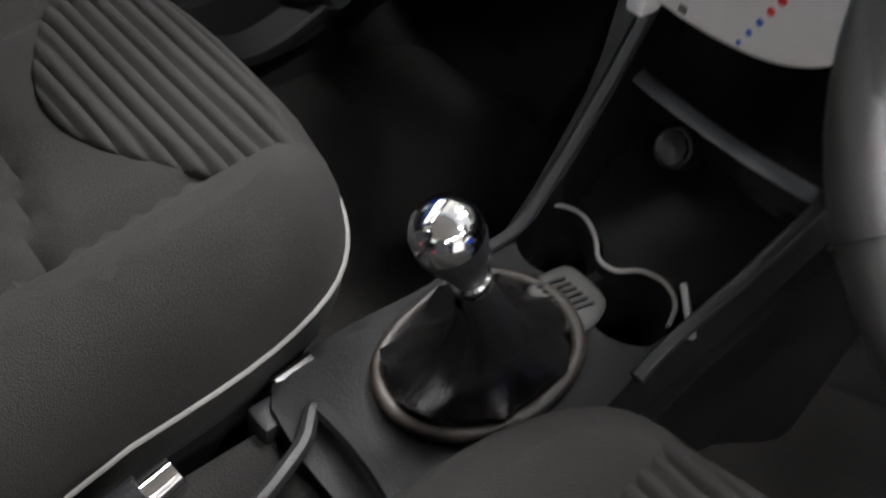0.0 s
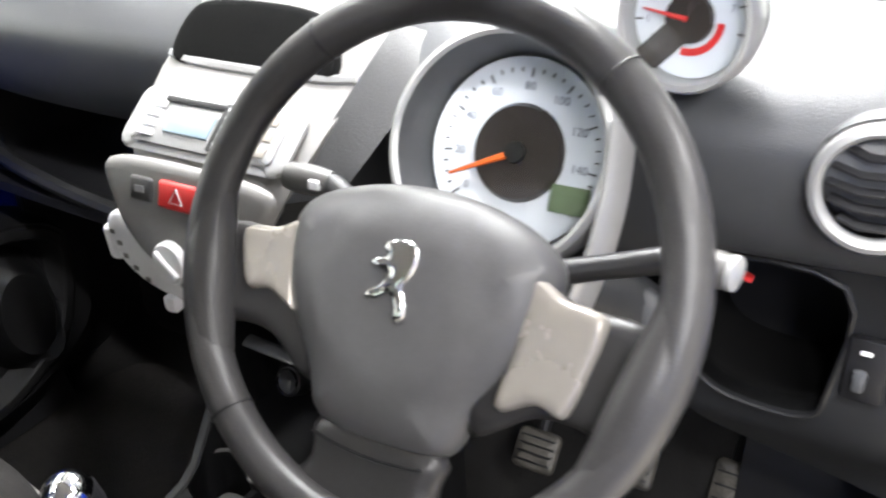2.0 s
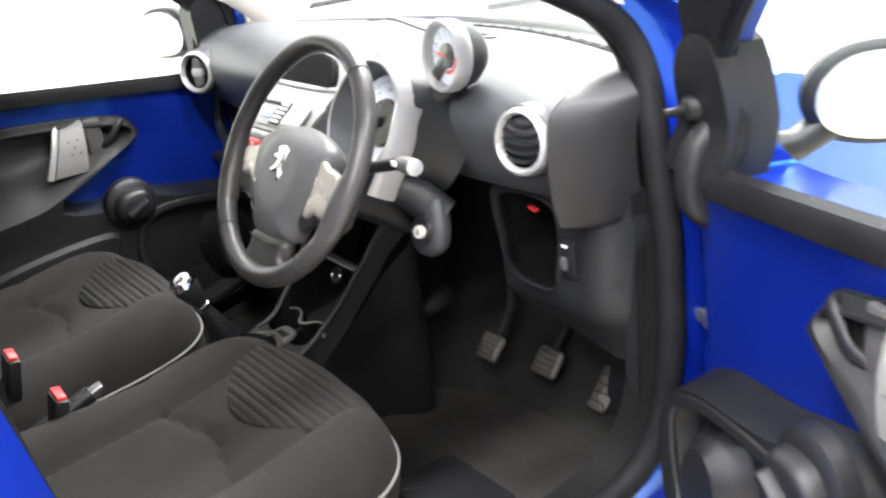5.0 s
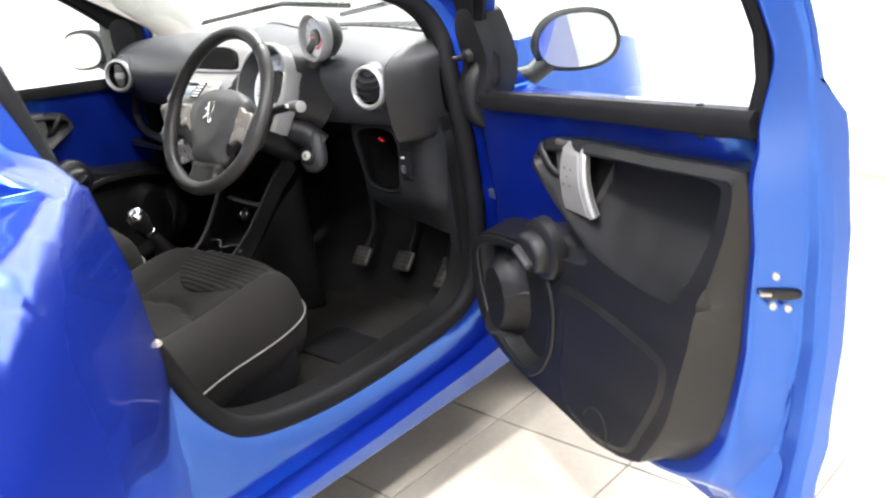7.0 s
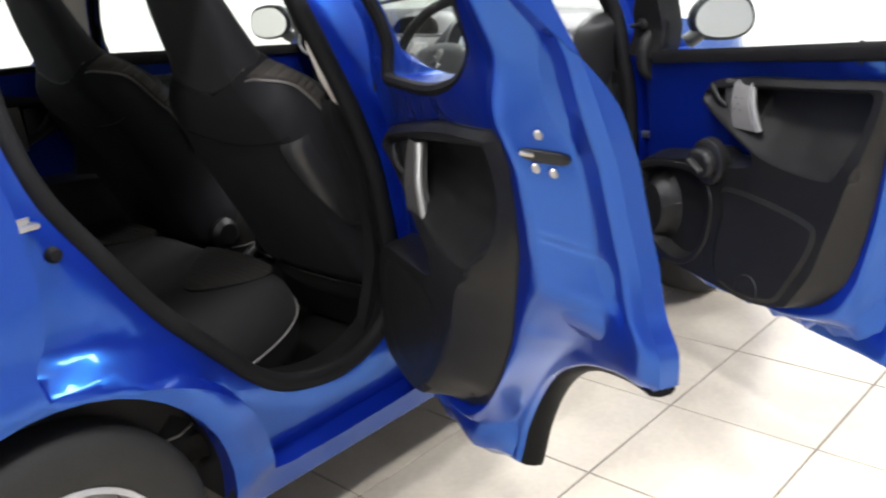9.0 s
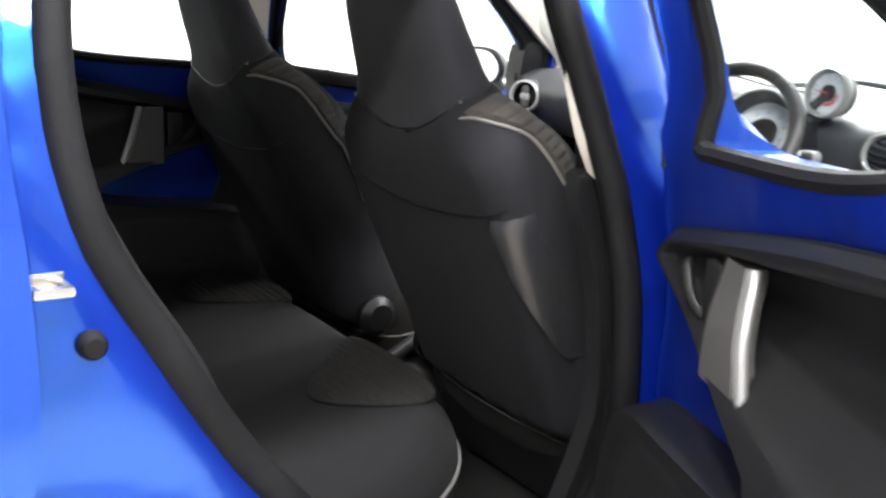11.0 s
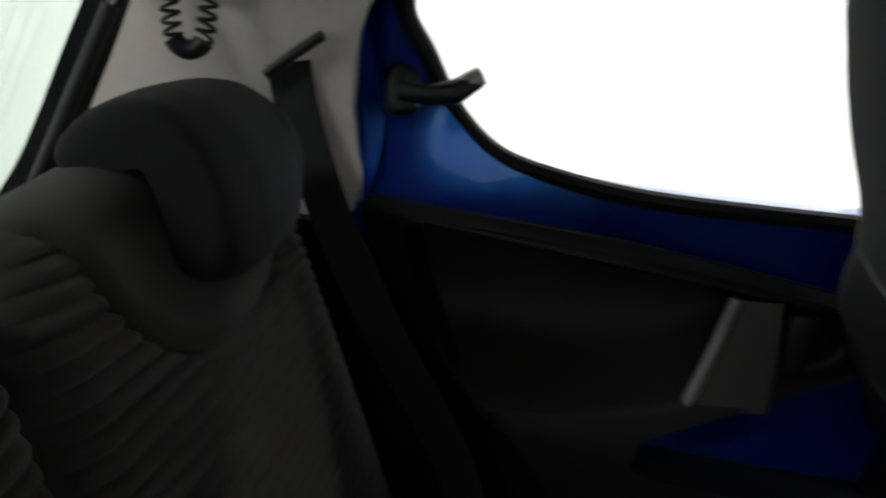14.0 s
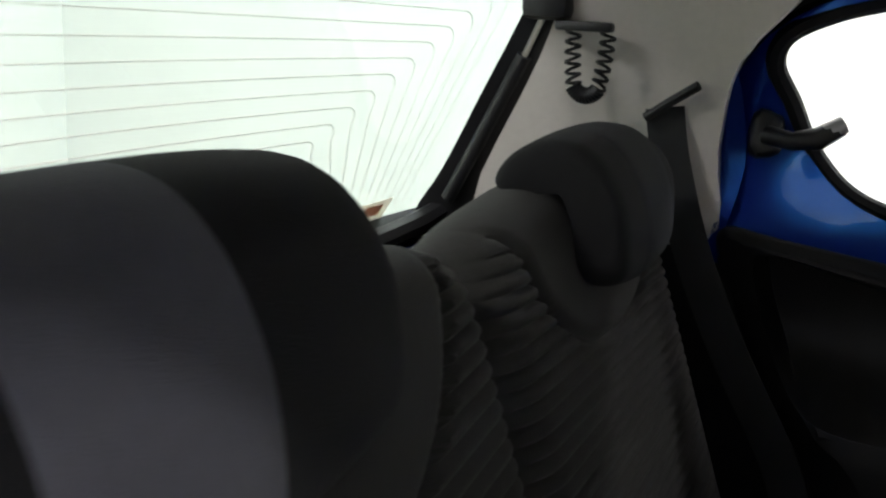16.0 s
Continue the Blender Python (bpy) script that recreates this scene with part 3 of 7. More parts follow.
GLS = spl([(-0.572, 0.06), (-0.53, -0.01), (0, -0.03), (0.53, -0.01), (0.572, 0.06), (0.540, 0.55), (0.495, 0.93), (0.44, 0.985), (0, 1.0), (-0.44, 0.985), (-0.495, 0.93), (-0.540, 0.55)], 5)
GFR = spl([(-0.64, 0.0), (-0.60, -0.10), (0, -0.12), (0.60, -0.10), (0.64, 0.0), (0.615, 0.55), (0.56, 1.0), (0.48, 1.07), (0, 1.09), (-0.48, 1.07), (-0.56, 1.0), (-0.615, 0.55)], 5)
tg = part("tailgate", slab(GFR, (GLS,), tg_map(0.0), tg_map(0.03), 0.05), M_BLACK, car, "black inner frame of the tailgate window")
rg = part("glass", slab(GFR, (), tg_map(0.032), tg_map(0.036), 0.10), M_REARGLASS, tg, "pale rear window glass")
rg.visible_shadow = False
TGL = [(-0.58, -0.08), (0.58, -0.08), (0.62, -0.6), (0.60, -0.95), (-0.60, -0.95), (-0.62, -0.6)]


def tgl_map(off):
    def f(P):
        u, v = P[:, 0], P[:, 1]
        return np.column_stack([u, -1.44 - 0.08 * smooth(-v, 0.05, 0.5) + 0.07 * (np.abs(u) / 0.6) ** 2 - off, TG["z0"] + 0.37 * v])
    return f


part("inner_panel", slab(TGL, (), tgl_map(-0.004), tgl_map(-0.012), 0.08), M_BLACK, tg)
part("panel", slab(TGL, (), tgl_map(0.035), tgl_map(0.0), 0.08), M_BLUE, tg)
# heating wires: nested lines with rounded upper corners
wire = mat("heater_wire", (0.5, 0.48, 0.44), 0.5)
for i in range(11):
    hw, v0, r_ = 0.235 + 0.0225 * i, 0.335 + 0.049 * i, 0.022 + 0.002 * i
    half = [(hw - r_ + r_ * math.sin(a), v0 - 2.2 * r_ + 2.2 * r_ * math.cos(a)) for a in np.linspace(0, math.pi / 2, 7)]
    half += [(hw + 0.10 * k * (1 - 0.06 * i), v0 - 2.2 * r_ + (0.03 - v0 + 2.2 * r_) * k) for k in np.linspace(0.15, 1, 5)]
    pts2 = [(-x, v) for x, v in half[::-1]] + [(x, v0) for x in np.linspace(-hw + r_ + 0.02, hw - r_ - 0.02, 7)] + half
    part("heating_wire", tube(tg_map(0.029)(np.array(pts2)), 0.00045, 4), wire, tg)

# wheels
def wheel(x, y, side):
    m = Matrix.Translation((x, y, 0.279)) @ Matrix.Rotation(radians(90) * side, 4, "Y")
    hub = lathe([(0.155, 0.03), (0.14, 0.052), (0.06, 0.062), (0.03, 0.072), (0.0, 0.074)], 30, m, caps=False)
    w = part("wheel", hub, M_ALLOY, car, "silver wheel with a black road tyre")
    part("tyre", lathe([(0.178, -0.075), (0.20, -0.085), (0.245, -0.082), (0.268, -0.068), (0.279, -0.05), (0.279, 0.05), (0.268, 0.068), (0.245, 0.082), (0.20, 0.085), (0.178, 0.075), (0.175, 0.0)], 40, m, caps=False), M_TYRE, w)
    part("rim", lathe([(0.178, -0.075), (0.17, 0.0), (0.178, 0.078), (0.168, 0.082), (0.16, 0.05), (0.155, 0.03)], 40, m, caps=False), M_ALLOY, w)
    for k in range(7):
        a = 2 * math.pi * k / 7
        part("spoke", pillow(spl([(0.045, -0.014), (0.145, -0.024), (0.150, 0.024), (0.045, 0.014)], 4), 0.012, 0.004, 0.012, m @ Matrix.Rotation(a, 4, "Z") @ Matrix.Translation((0, 0, 0.062)), 0.03), M_ALLOY, w)
    return w


for x, y, s in ((0.70, AXR, 1), (-0.70, AXR, -1), (0.70, AXF, 1), (-0.70, AXF, -1)):
    wheel(x, y, s)
for s in (1, -1):
    for y in (AXR, AXF):
        rings = [[(s * x, y + r * math.cos(a), AZ + r * math.sin(a)) for a in np.linspace(radians(-8), radians(188), 24)] for x, r in ((0.755, ARCH), (0.70, ARCH + 0.008), (0.45, ARCH + 0.008))]
        part("arch_liner", loft(rings, caps=False, closed=False), M_BLACK, car)

# ---------------------------------------------------------------- doors: u from the hinge rearwards, w inwards, z up
def w_out(z):
    return HX - xs(z)


def door_frame(side, hy, phi, lift=0.0):
    m = Matrix(((0, -1, 0, 0), (-1, 0, 0, 0), (0, 0, 1, 0), (0, 0, 0, 1)))     # closed on the right
    a = Matrix.Rotation(radians(phi), 4, "Z") @ m
    if side < 0:
        a = Matrix.Diagonal((-1, 1, 1, 1)) @ Matrix.Rotation(radians(phi), 4, "Z") @ m
    return Matrix.Translation((side * HX, hy, lift)) @ a


def placed(bm, M):
    bm.transform(M)
    bmesh.ops.recalc_face_normals(bm, faces=bm.faces)
    return bm


def relief(feats, base):
    """w as a function of (u, z): base plus soft-edged raised or sunk loops (loop, depth, edge)."""
    def f(P):
        w = base(P)
        for loop, d, e in feats:
            w = w + d * smooth(sdist(P, loop), -e / 2, e / 2)
        return np.column_stack([P[:, 0], w, P[:, 1]])
    return f


def uz(loop_yz, hy):
    return [Vector((hy - p[0], p[1])) for p in loop_yz]


FRONT = dict(
    hy=HF, outline=uz(FD, HF),
    win=spl([(0.163, 0.945), (0.17, 0.912), (0.30, 0.915), (0.60, 0.94), (0.95, 0.975), (0.975, 1.0), (0.985, 1.28), (0.94, 1.345), (0.72, 1.355), (0.50, 1.30), (0.33, 1.195), (0.20, 1.10), (0.16, 1.05)], 5),
    belt=lambda u: 0.897 + 0.085 * (u - 0.17) / 0.80,
    trim=spl([(0.362, 0.808), (0.372, 0.840), (0.41, 0.866), (0.55, 0.886), (0.75, 0.901), (0.925, 0.917), (0.948, 0.905), (0.938, 0.84), (0.908, 0.70), (0.872, 0.53), (0.835, 0.43), (0.765, 0.362),
              (0.64, 0.325), (0.45, 0.33), (0.25, 0.345), (0.13, 0.385), (0.075, 0.44), (0.06, 0.53), (0.095, 0.60), (0.17, 0.640), (0.30, 0.662), (0.40, 0.690), (0.45, 0.694), (0.49, 0.676), (0.575, 0.695), (0.52, 0.725), (0.44, 0.762), (0.385, 0.789)], 4),
    oval=spl([(0.388, 0.818), (0.41, 0.845), (0.55, 0.866), (0.75, 0.882), (0.893, 0.892), (0.903, 0.86), (0.876, 0.77), (0.845, 0.71), (0.815, 0.688), (0.72, 0.688), (0.62, 0.704), (0.54, 0.740), (0.45, 0.784)], 5),
    rim=((0.45, 0.782), (0.54, 0.738), (0.62, 0.702), (0.72, 0.686), (0.84, 0.69)), edge=((0.36, 0.76), (0.43, 0.835), (0.53, 0.872), (0.70, 0.908), (0.84, 0.938), (0.91, 0.950)),
    crease=((0.345, 0.72), (0.45, 0.785), (0.55, 0.822), (0.685, 0.872), (0.72, 0.900), (0.90, 0.940)),
    lower=spl([(0.50, 0.604), (0.745, 0.584), (0.79, 0.545), (0.735, 0.43), (0.68, 0.362), (0.52, 0.358), (0.47, 0.42), (0.49, 0.54)], 5),
    strip=[(0.503, 0.763), (0.588, 0.755), (0.543, 0.884), (0.484, 0.876)],
    winder=(0.435, 0.665), hollow=spl([(0.115, 0.555), (0.165, 0.60), (0.29, 0.622), (0.385, 0.618), (0.43, 0.56), (0.425, 0.48), (0.395, 0.41), (0.335, 0.372), (0.25, 0.385), (0.15, 0.44)], 4),
    dome=circle(0.205, 0.487, 0.062, 28, 0.086), disc=circle(0.605, 0.366, 0.040, 28))
REAR = dict(
    hy=HR, outline=uz(RD, HR),
    win=spl([(0.212, 1.03), (0.222, 1.0), (0.270, 1.0), (0.48, 1.012), (0.603, 1.033), (0.673, 1.058), (0.722, 1.107), (0.752, 1.165), (0.775, 1.207), (0.768, 1.240), (0.733, 1.264), (0.67, 1.285), (0.53, 1.312), (0.40, 1.325), (0.275, 1.320), (0.228, 1.25)], 5),
    belt=lambda u: 0.985 + 0.03 * (u - 0.1) / 0.7,
    trim=spl([(0.10, 0.85), (0.13, 0.885), (0.22, 0.908), (0.5, 0.962), (0.74, 0.992), (0.812, 0.999), (0.818, 0.955), (0.79, 0.86), (0.74, 0.74), (0.675, 0.60), (0.60, 0.49), (0.52, 0.425), (0.38, 0.385), (0.22, 0.375),
              (0.10, 0.40), (0.055, 0.52), (0.08, 0.62), (0.15, 0.655), (0.31, 0.672), (0.47, 0.697), (0.37, 0.745), (0.22, 0.80), (0.12, 0.83)], 4),
    oval=spl([(0.135, 0.852), (0.19, 0.882), (0.40, 0.915), (0.60, 0.945), (0.755, 0.972), (0.767, 0.93), (0.735, 0.84), (0.69, 0.77), (0.62, 0.748), (0.50, 0.756), (0.36, 0.788), (0.22, 0.822)], 5),
    rim=((0.18, 0.83), (0.36, 0.788), (0.50, 0.754), (0.62, 0.746), (0.72, 0.76)), edge=((0.385, 0.40), (0.49, 0.60), (0.60, 0.675), (0.74, 0.74), (0.86, 0.79), (0.99, 0.822)),
    crease=((0.36, 0.33), (0.53, 0.50), (0.70, 0.615), (0.76, 0.68), (0.98, 0.785)),
    lower=spl([(0.15, 0.60), (0.30, 0.63), (0.46, 0.62), (0.45, 0.54), (0.38, 0.46), (0.25, 0.42), (0.14, 0.47)], 5),
    strip=[(0.32, 0.766), (0.418, 0.766), (0.37, 0.905), (0.315, 0.90)],
    winder=None, hollow=None)


def make_door(name, label, D, side, phi, mirror=False, latch_z=0.69, front=True, lift=0.0):
    M = door_frame(side, D["hy"], phi, lift)
    at = M @ Vector((0.5, 0, 0.3))
    ol, win = D["outline"], D["win"]
    dep, top = (0.13, 0.085) if front else (0.14, 0.105)
    inner = lambda P: w_out(P[:, 1]) + dep - (dep - top) * smooth(P[:, 1], D["belt"](P[:, 0]) - 0.01, D["belt"](P[:, 0]) + 0.10)
    outer = lambda P: np.column_stack([P[:, 0], w_out(P[:, 1]) + (top - (0.045 if front else 0.026)) * smooth(P[:, 1], D["belt"](P[:, 0]) - 0.01, D["belt"](P[:, 0]) + (0.06 if front else 0.05 + 0.15 * smooth(P[:, 0], 0.75, 0.84))) - 0.008 * np.exp(-((P[:, 1] - 0.42) / 0.03) ** 2), P[:, 1]])
    ext = 0.06 if front else 0.085
    # folded edge: outer lip, flat rebate, steep shut face, inner flat
    fold = np.interp(np.linspace(0, 1.4, 141), [0, 0.08, 0.45, 0.75, 1], [0, 0.12, 0.18, 0.88, 1.0])
    fold = np.convolve(np.pad(fold, 5, mode="edge"), np.hanning(11) / np.hanning(11).sum(), "valid")
    lw = lambda P: 0.018 + 0.017 * smooth(P[:, 0], 0.10, 0.22) + ext * smooth(P[:, 0], 0.55, 0.80)
    lip = lambda P: np.interp(sdist(P, ol) / lw(P), np.linspace(0, 1.4, 141), fold)
    inn = lambda P: np.column_stack([P[:, 0], w_out(P[:, 1]) + 0.03 + (inner(P) - w_out(P[:, 1]) - 0.03) * lip(P) - 0.055 * smooth(sdist(P, D["trim"]), 0.0, 0.012) - 0.016 * smooth(sdist(P, ol), 0.0, 0.02) * smooth(P[:, 0], 0.42, 0.52) * smooth(-P[:, 1], -0.99, -0.93), P[:, 1]])
    shell = slab(ol, (win,), outer, inn, 0.016, (0.012, 0.03), [D["trim"], offset(D["trim"], -0.012)], 0.004)
    pv = np.array([(v.co.x, v.co.z) for v in shell.verts])
    ok_ = (sdist(pv, ol) > 0.004) & ((sdist(pv, D["trim"]) < -0.003) | (sdist(pv, D["trim"]) > 0.016)) & (np.abs(sdist(pv, win)) > 0.004)
    soft_ = [v for v, o in zip(shell.verts, ok_) if o and v.co.y > w_out(v.co.z) + 0.015]
    for _ in range(10):
        bmesh.ops.smooth_vert(shell, verts=soft_, factor=0.5, use_axis_x=False, use_axis_y=True, use_axis_z=False)
    door = part(name, placed(shell, M), M_BLUE, car, label)

    # pressed shut face between the trim and the trailing edge
    def run(pts, a, b, n):
        """n even steps along the loop from its point nearest a to its point nearest b, the way that passes the tail."""
        q = np.array([tuple(p)[:2] for p in pts])
        i, j = (int(np.argmin(np.hypot(*(q - np.array(e)).T))) for e in (a, b))
        ways = [np.roll(q, -i, 0)[:(j - i) % len(q) + 1], np.roll(q[::-1], -(len(q) - 1 - i), 0)[:(i - j) % len(q) + 1]]
        w = max(ways, key=lambda k: k[:, 0].mean())
        s = np.concatenate([[0], np.cumsum(np.hypot(*np.diff(w, axis=0).T))])
        return np.column_stack([np.interp(np.linspace(0, s[-1], n), s, w[:, k]) for k in (0, 1)])
    ea = run(ol, (1.045, 1.27) if front else (0.885, 1.25), (0.70, 0.255) if front else (0.42, 0.275), 120)
    inr = [(1.010, 1.27), (1.008, 1.10), (0.995, 0.98)] if front else [(0.835, 1.25), (0.812, 1.17), (0.800, 1.08)]
    tr_ = run(D["trim"], (0.948, 0.905) if front else (0.812, 0.999), (0.60, 0.325) if front else (0.36, 0.385), 90)
    inr = np.concatenate([np.array(inr), tr_])
    s_ = np.concatenate([[0], np.cumsum(np.hypot(*np.diff(inr, axis=0).T))])
    eb = np.column_stack([np.interp(np.linspace(0, s_[-1], 120), s_, inr[:, k]) for k in (0, 1)])
    for _ in range(12):
        eb[1:-1] = 0.5 * eb[1:-1] + 0.25 * (eb[:-2] + eb[2:])
    prof = np.interp(np.linspace(0, 1, 101), [0, 0.07, 0.11, 0.42, 0.48, 0.74, 0.80, 1.0], [0.0, 0.16, 0.20, 0.27, 0.32, 0.94, 1.0, 1.0])
    prof = np.convolve(np.pad(prof, 3, mode="edge"), np.hanning(7) / np.hanning(7).sum(), "valid")
    if front:
        pits = ((77, 0.55, 4.0, 0.13, -0.010), (90, 0.45, 4.5, 0.16, -0.010))
    else:
        pits = ((47, 0.50, 4.0, 0.24, -0.012), (61, 0.62, 6.0, 0.15, -0.006))

    def shut(i, s):
        """A place on the shut face: row i along it, s from the skin's edge inwards."""
        p = ea[i] * (1 - s) + (eb[i] + (eb[i] - ea[i]) * 0.04) * s
        wo, wi = float(w_out(p[1])) + 0.027, float(inner(np.array([p]))[0])
        press = sum(d_ * math.exp(-(abs(i - i0) / ri) ** 6 - (abs(s - s0) / rs) ** 6) for i0, s0, ri, rs, d_ in pits)
        return Vector((p[0], wo + (wi - wo) * float(np.interp(s, np.linspace(0, 1, 101), prof)) + press + 0.003, p[1]))
    part("shut_face", placed(loft([[shut(i, s) for s in np.linspace(0.0, 1.0, 40)] for i in range(120)], caps=False, closed=False), M), M_BLUE, door, "pressed blue shut face of the door")
    # window: black channel round it, glass, belt strip
    c = np.array([tuple(p) for p in win])
    chan = [Vector((p[0], float(inner(np.array([[p[0], p[1]]]))[0]) - 0.010, p[1])) for p in win]
    part("window_channel", placed(tube(chan, 0.013 if front else 0.012, 8, True, up=(0, 1, 0)), M), M_RUBBER, door)
    rev = [[(p[0] + (c[:, 0].mean() - p[0]) * 0.006, float(inner(np.array([[p[0], p[1]]]))[0]) - d_, p[1] + (c[:, 1].mean() - p[1]) * 0.006) for p in win] for d_ in (0.004, 0.024)]
    part("window_reveal", placed(loft(rev, caps=False), M), M_RUBBER, door)
    g = part("window_pane", placed(slab(win, (), lambda P: np.column_stack([P[:, 0], inner(P) - 0.016, P[:, 1]]), lambda P: np.column_stack([P[:, 0], inner(P) - 0.020, P[:, 1]]), 0.08), M), M_GLASS, door, "clear side window glass")
    g.visible_shadow = False
    us = np.linspace(c[:, 0].min() - 0.01, (0.985 if front else 0.62), 14)
    strip = []
    for u in us:
        zb = D["belt"](u)
        wi = float(inner(np.array([[u, zb]]))[0])
        strip.append([(u, wi - 0.03, zb + 0.02), (u, wi + 0.004, zb + 0.024), (u, wi + 0.012, zb + 0.012), (u, wi + 0.010, zb - 0.010), (u, wi - 0.03, zb - 0.012)])
    if front:
        part("belt_strip", placed(loft(strip), M), M_RUBBER, door, "black window belt strip")
    # trim panel: bulging lower part with a creased flank, armrest pocket whose floor slopes up to the rim
    line = lambda pts, v, a=0: np.interp(v, [p[a] for p in pts], [p[1 - a] for p in pts])

    def base(P):
        u, z = P[:, 0], P[:, 1]
        e_, c_ = line(D["edge"], z), line(D["crease"], z)
        ramp = np.clip((e_ - u) / (e_ - c_), 0, 1)
        return inner(P) + 0.003 + smooth(sdist(P, D["trim"]), 0.0, 0.016) * ramp * (0.014 + 0.050 * (1 - smooth(z, 0.70, 0.90)))
    feats = [(D["lower"], 0.006 if front else 0.003, 0.012)]
    if D["hollow"]:
        feats += [(D["hollow"], -0.036, 0.02), (D["dome"], 0.046, 0.035), (D["disc"], 0.003, 0.004)]
    tm0 = relief(feats, base)

    def tm(P):
        q = tm0(P)
        q[:, 1] -= 0.060 * smooth(sdist(P, D["oval"]), 0.0, 0.016) * (0.12 + 0.88 * smooth(P[:, 1] - line(D["rim"], P[:, 0]), 0.0, 0.10))
        return q
    cr_ = [Vector((c, z)) for z, c in D["crease"]]
    fine = [(offset(D["trim"], -k_), 0.9 * k_) for k_ in (0.003, 0.008, 0.016)] + [(offset(lp_, k_ * e_ / 2), 0.018) for lp_, _, e_ in feats for k_ in (-1, 0, 1)] + [(offset(D["oval"], -k_), 0.008) for k_ in (0.0, 0.008, 0.016)]
    fine += [(spl(cr_, 4, False) + [Vector((0.56, 0.84)), Vector((0.56, 0.45))], 0.01)] if front else [(spl(cr_, 4, False) + [Vector((0.30, 0.90)), Vector((0.24, 0.50))], 0.01)]
    tr = part("trim_panel", placed(slab(D["trim"], (), tm, lambda P: np.column_stack([P[:, 0], inner(P) - 0.05, P[:, 1]]), 0.013, (), fine), M), M_TRIM, door, "black moulded plastic trim panel with armrest pocket", 25)
    if front:
        cov = [(0.10, 1.06), (0.165, 1.045), (0.20, 1.098), (0.33, 1.193), (0.50, 1.298), (0.62, 1.335), (0.60, 1.372), (0.46, 1.345), (0.28, 1.245), (0.14, 1.145)]
        part("frame_cover", placed(slab(cov, (), lambda P: np.column_stack([P[:, 0], inner(P) + 0.006, P[:, 1]]), lambda P: np.column_stack([P[:, 0], inner(P) - 0.02, P[:, 1]]), 0.03), M), M_RUBBER, door, "black cover of the window frame")
    if front:
        # rolled rim round the hollow of the door bin
        hl_ = [(p[0], float(base(np.array([[p[0], p[1]]]))[0]) + 0.001, p[1]) for p in offset(D["hollow"], 0.006)]
        part("bin_rim", placed(tube(hl_, 0.008, 8, True, flat=(0.010, 0.006), up=(0, 1, 0)), M), M_TRIM, door, "rolled black rim of the door bin")
    # grey pull handle across the pocket, curved, standing off it
    (u0, z0), (u1, z1), (u2, z2), (u3, z3) = D["strip"]
    rings = []
    for k in np.linspace(0, 1, 13):
        ua, ub = u0 + (u3 - u0) * k, u1 + (u2 - u1) * k
        zz = z0 + (z3 - z0) * k
        wm = float(base(np.array([[0.5 * (ua + ub), zz]]))[0])
        arc_ = 0.014 * math.sin(math.pi * k) - 0.012
        rings.append([(ua, wm + arc_, zz), (ua + 0.006, wm + arc_ + 0.010, zz), (ub - 0.006, wm + arc_ + 0.010, zz), (ub, wm + arc_, zz), (ub, wm + arc_ - 0.012, zz), (ua, wm + arc_ - 0.012, zz)])
    part("pull_handle", placed(loft(rings), M), (M_GREYTRIM if front else M_GREYDARK), door, "silver-grey plastic pull handle")
    # bright rib along its rear edge
    rib_ = [(r[3][0] + 0.004, r[3][1] + 0.004, r[3][2]) for r in rings]
    part("handle_rib", placed(tube(rib_, 0.008, 8, flat=(0.008, 0.007), up=(0, 1, 0)), M), M_SILVER, door, "bright satin rib of the pull handle")
    if front:
        for du_, dz_ in ((-0.010, 0.014), (0.010, 0.014), (0.0, 0.0), (-0.010, -0.014), (0.010, -0.014)):
            q = (0.5 * (u0 + u2) + du_, 0.5 * (z0 + z2) + dz_)
            wq = float(base(np.array([q]))[0]) + 0.0125
            part("dimple", placed(lathe([(0.0022, 0.0), (0.0, 0.0004)], 8, caps=False), M @ Matrix.Translation((q[0], wq, q[1])) @ Matrix.Rotation(radians(-90), 4, "X")), M_BLACK, door)
    # release lever: a bar hinged on a dark plate in the nose of the pocket
    ca, cb_ = 0.5 * (u0 + u3), 0.5 * (z0 + z3) + 0.012
    wm = float(tm(np.array([[ca - 0.045, cb_]]))[0, 1])
    part("lever_plate", placed(rbox(0.036, 0.012, 0.085, 0.004), M @ Matrix.Translation((ca - 0.026, wm + 0.018, cb_))), M_GREYDARK if front else M_TRIM, door, "dark grey plate behind the pull handle")
    bar_ = [(ca - 0.040, wm + 0.020, cb_ - 0.028), (ca - 0.058, wm + 0.030, cb_ - 0.012), (ca - 0.082, wm + 0.030, cb_ + 0.016), (ca - 0.094, wm + 0.022, cb_ + 0.022)]
    part("release_lever", placed(tube(spl(bar_, 4, False), 0.008, 10, flat=(0.009, 0.006), up=(0, 1, 0)), M), M_BLACK, door, "black inner release lever")
    if D["winder"]:
        wu, wz = D["winder"]
        wm = float(tm(np.array([[wu, wz - 0.02]]))[0, 1]) - 0.01
        mm = M @ Matrix.Translation((wu, wm, wz)) @ Matrix.Rotation(radians(-90), 4, "X")
        part("winder_base", placed(lathe([(0.062, 0.0), (0.060, 0.022), (0.050, 0.030), (0.0, 0.031)], 28, caps=False), mm), M_BLACK, door)
        cr = part("window_winder", placed(pillow(spl([(-0.03, -0.034), (0.02, -0.036), (0.045, -0.01), (0.045, 0.02), (0.02, 0.038), (-0.025, 0.035), (-0.042, 0.0)], 4), 0.026, 0.002, 0.014, None, 0.02), mm @ Matrix.Translation((0, 0, 0.030))), M_BLACK, door, "round black window winder")
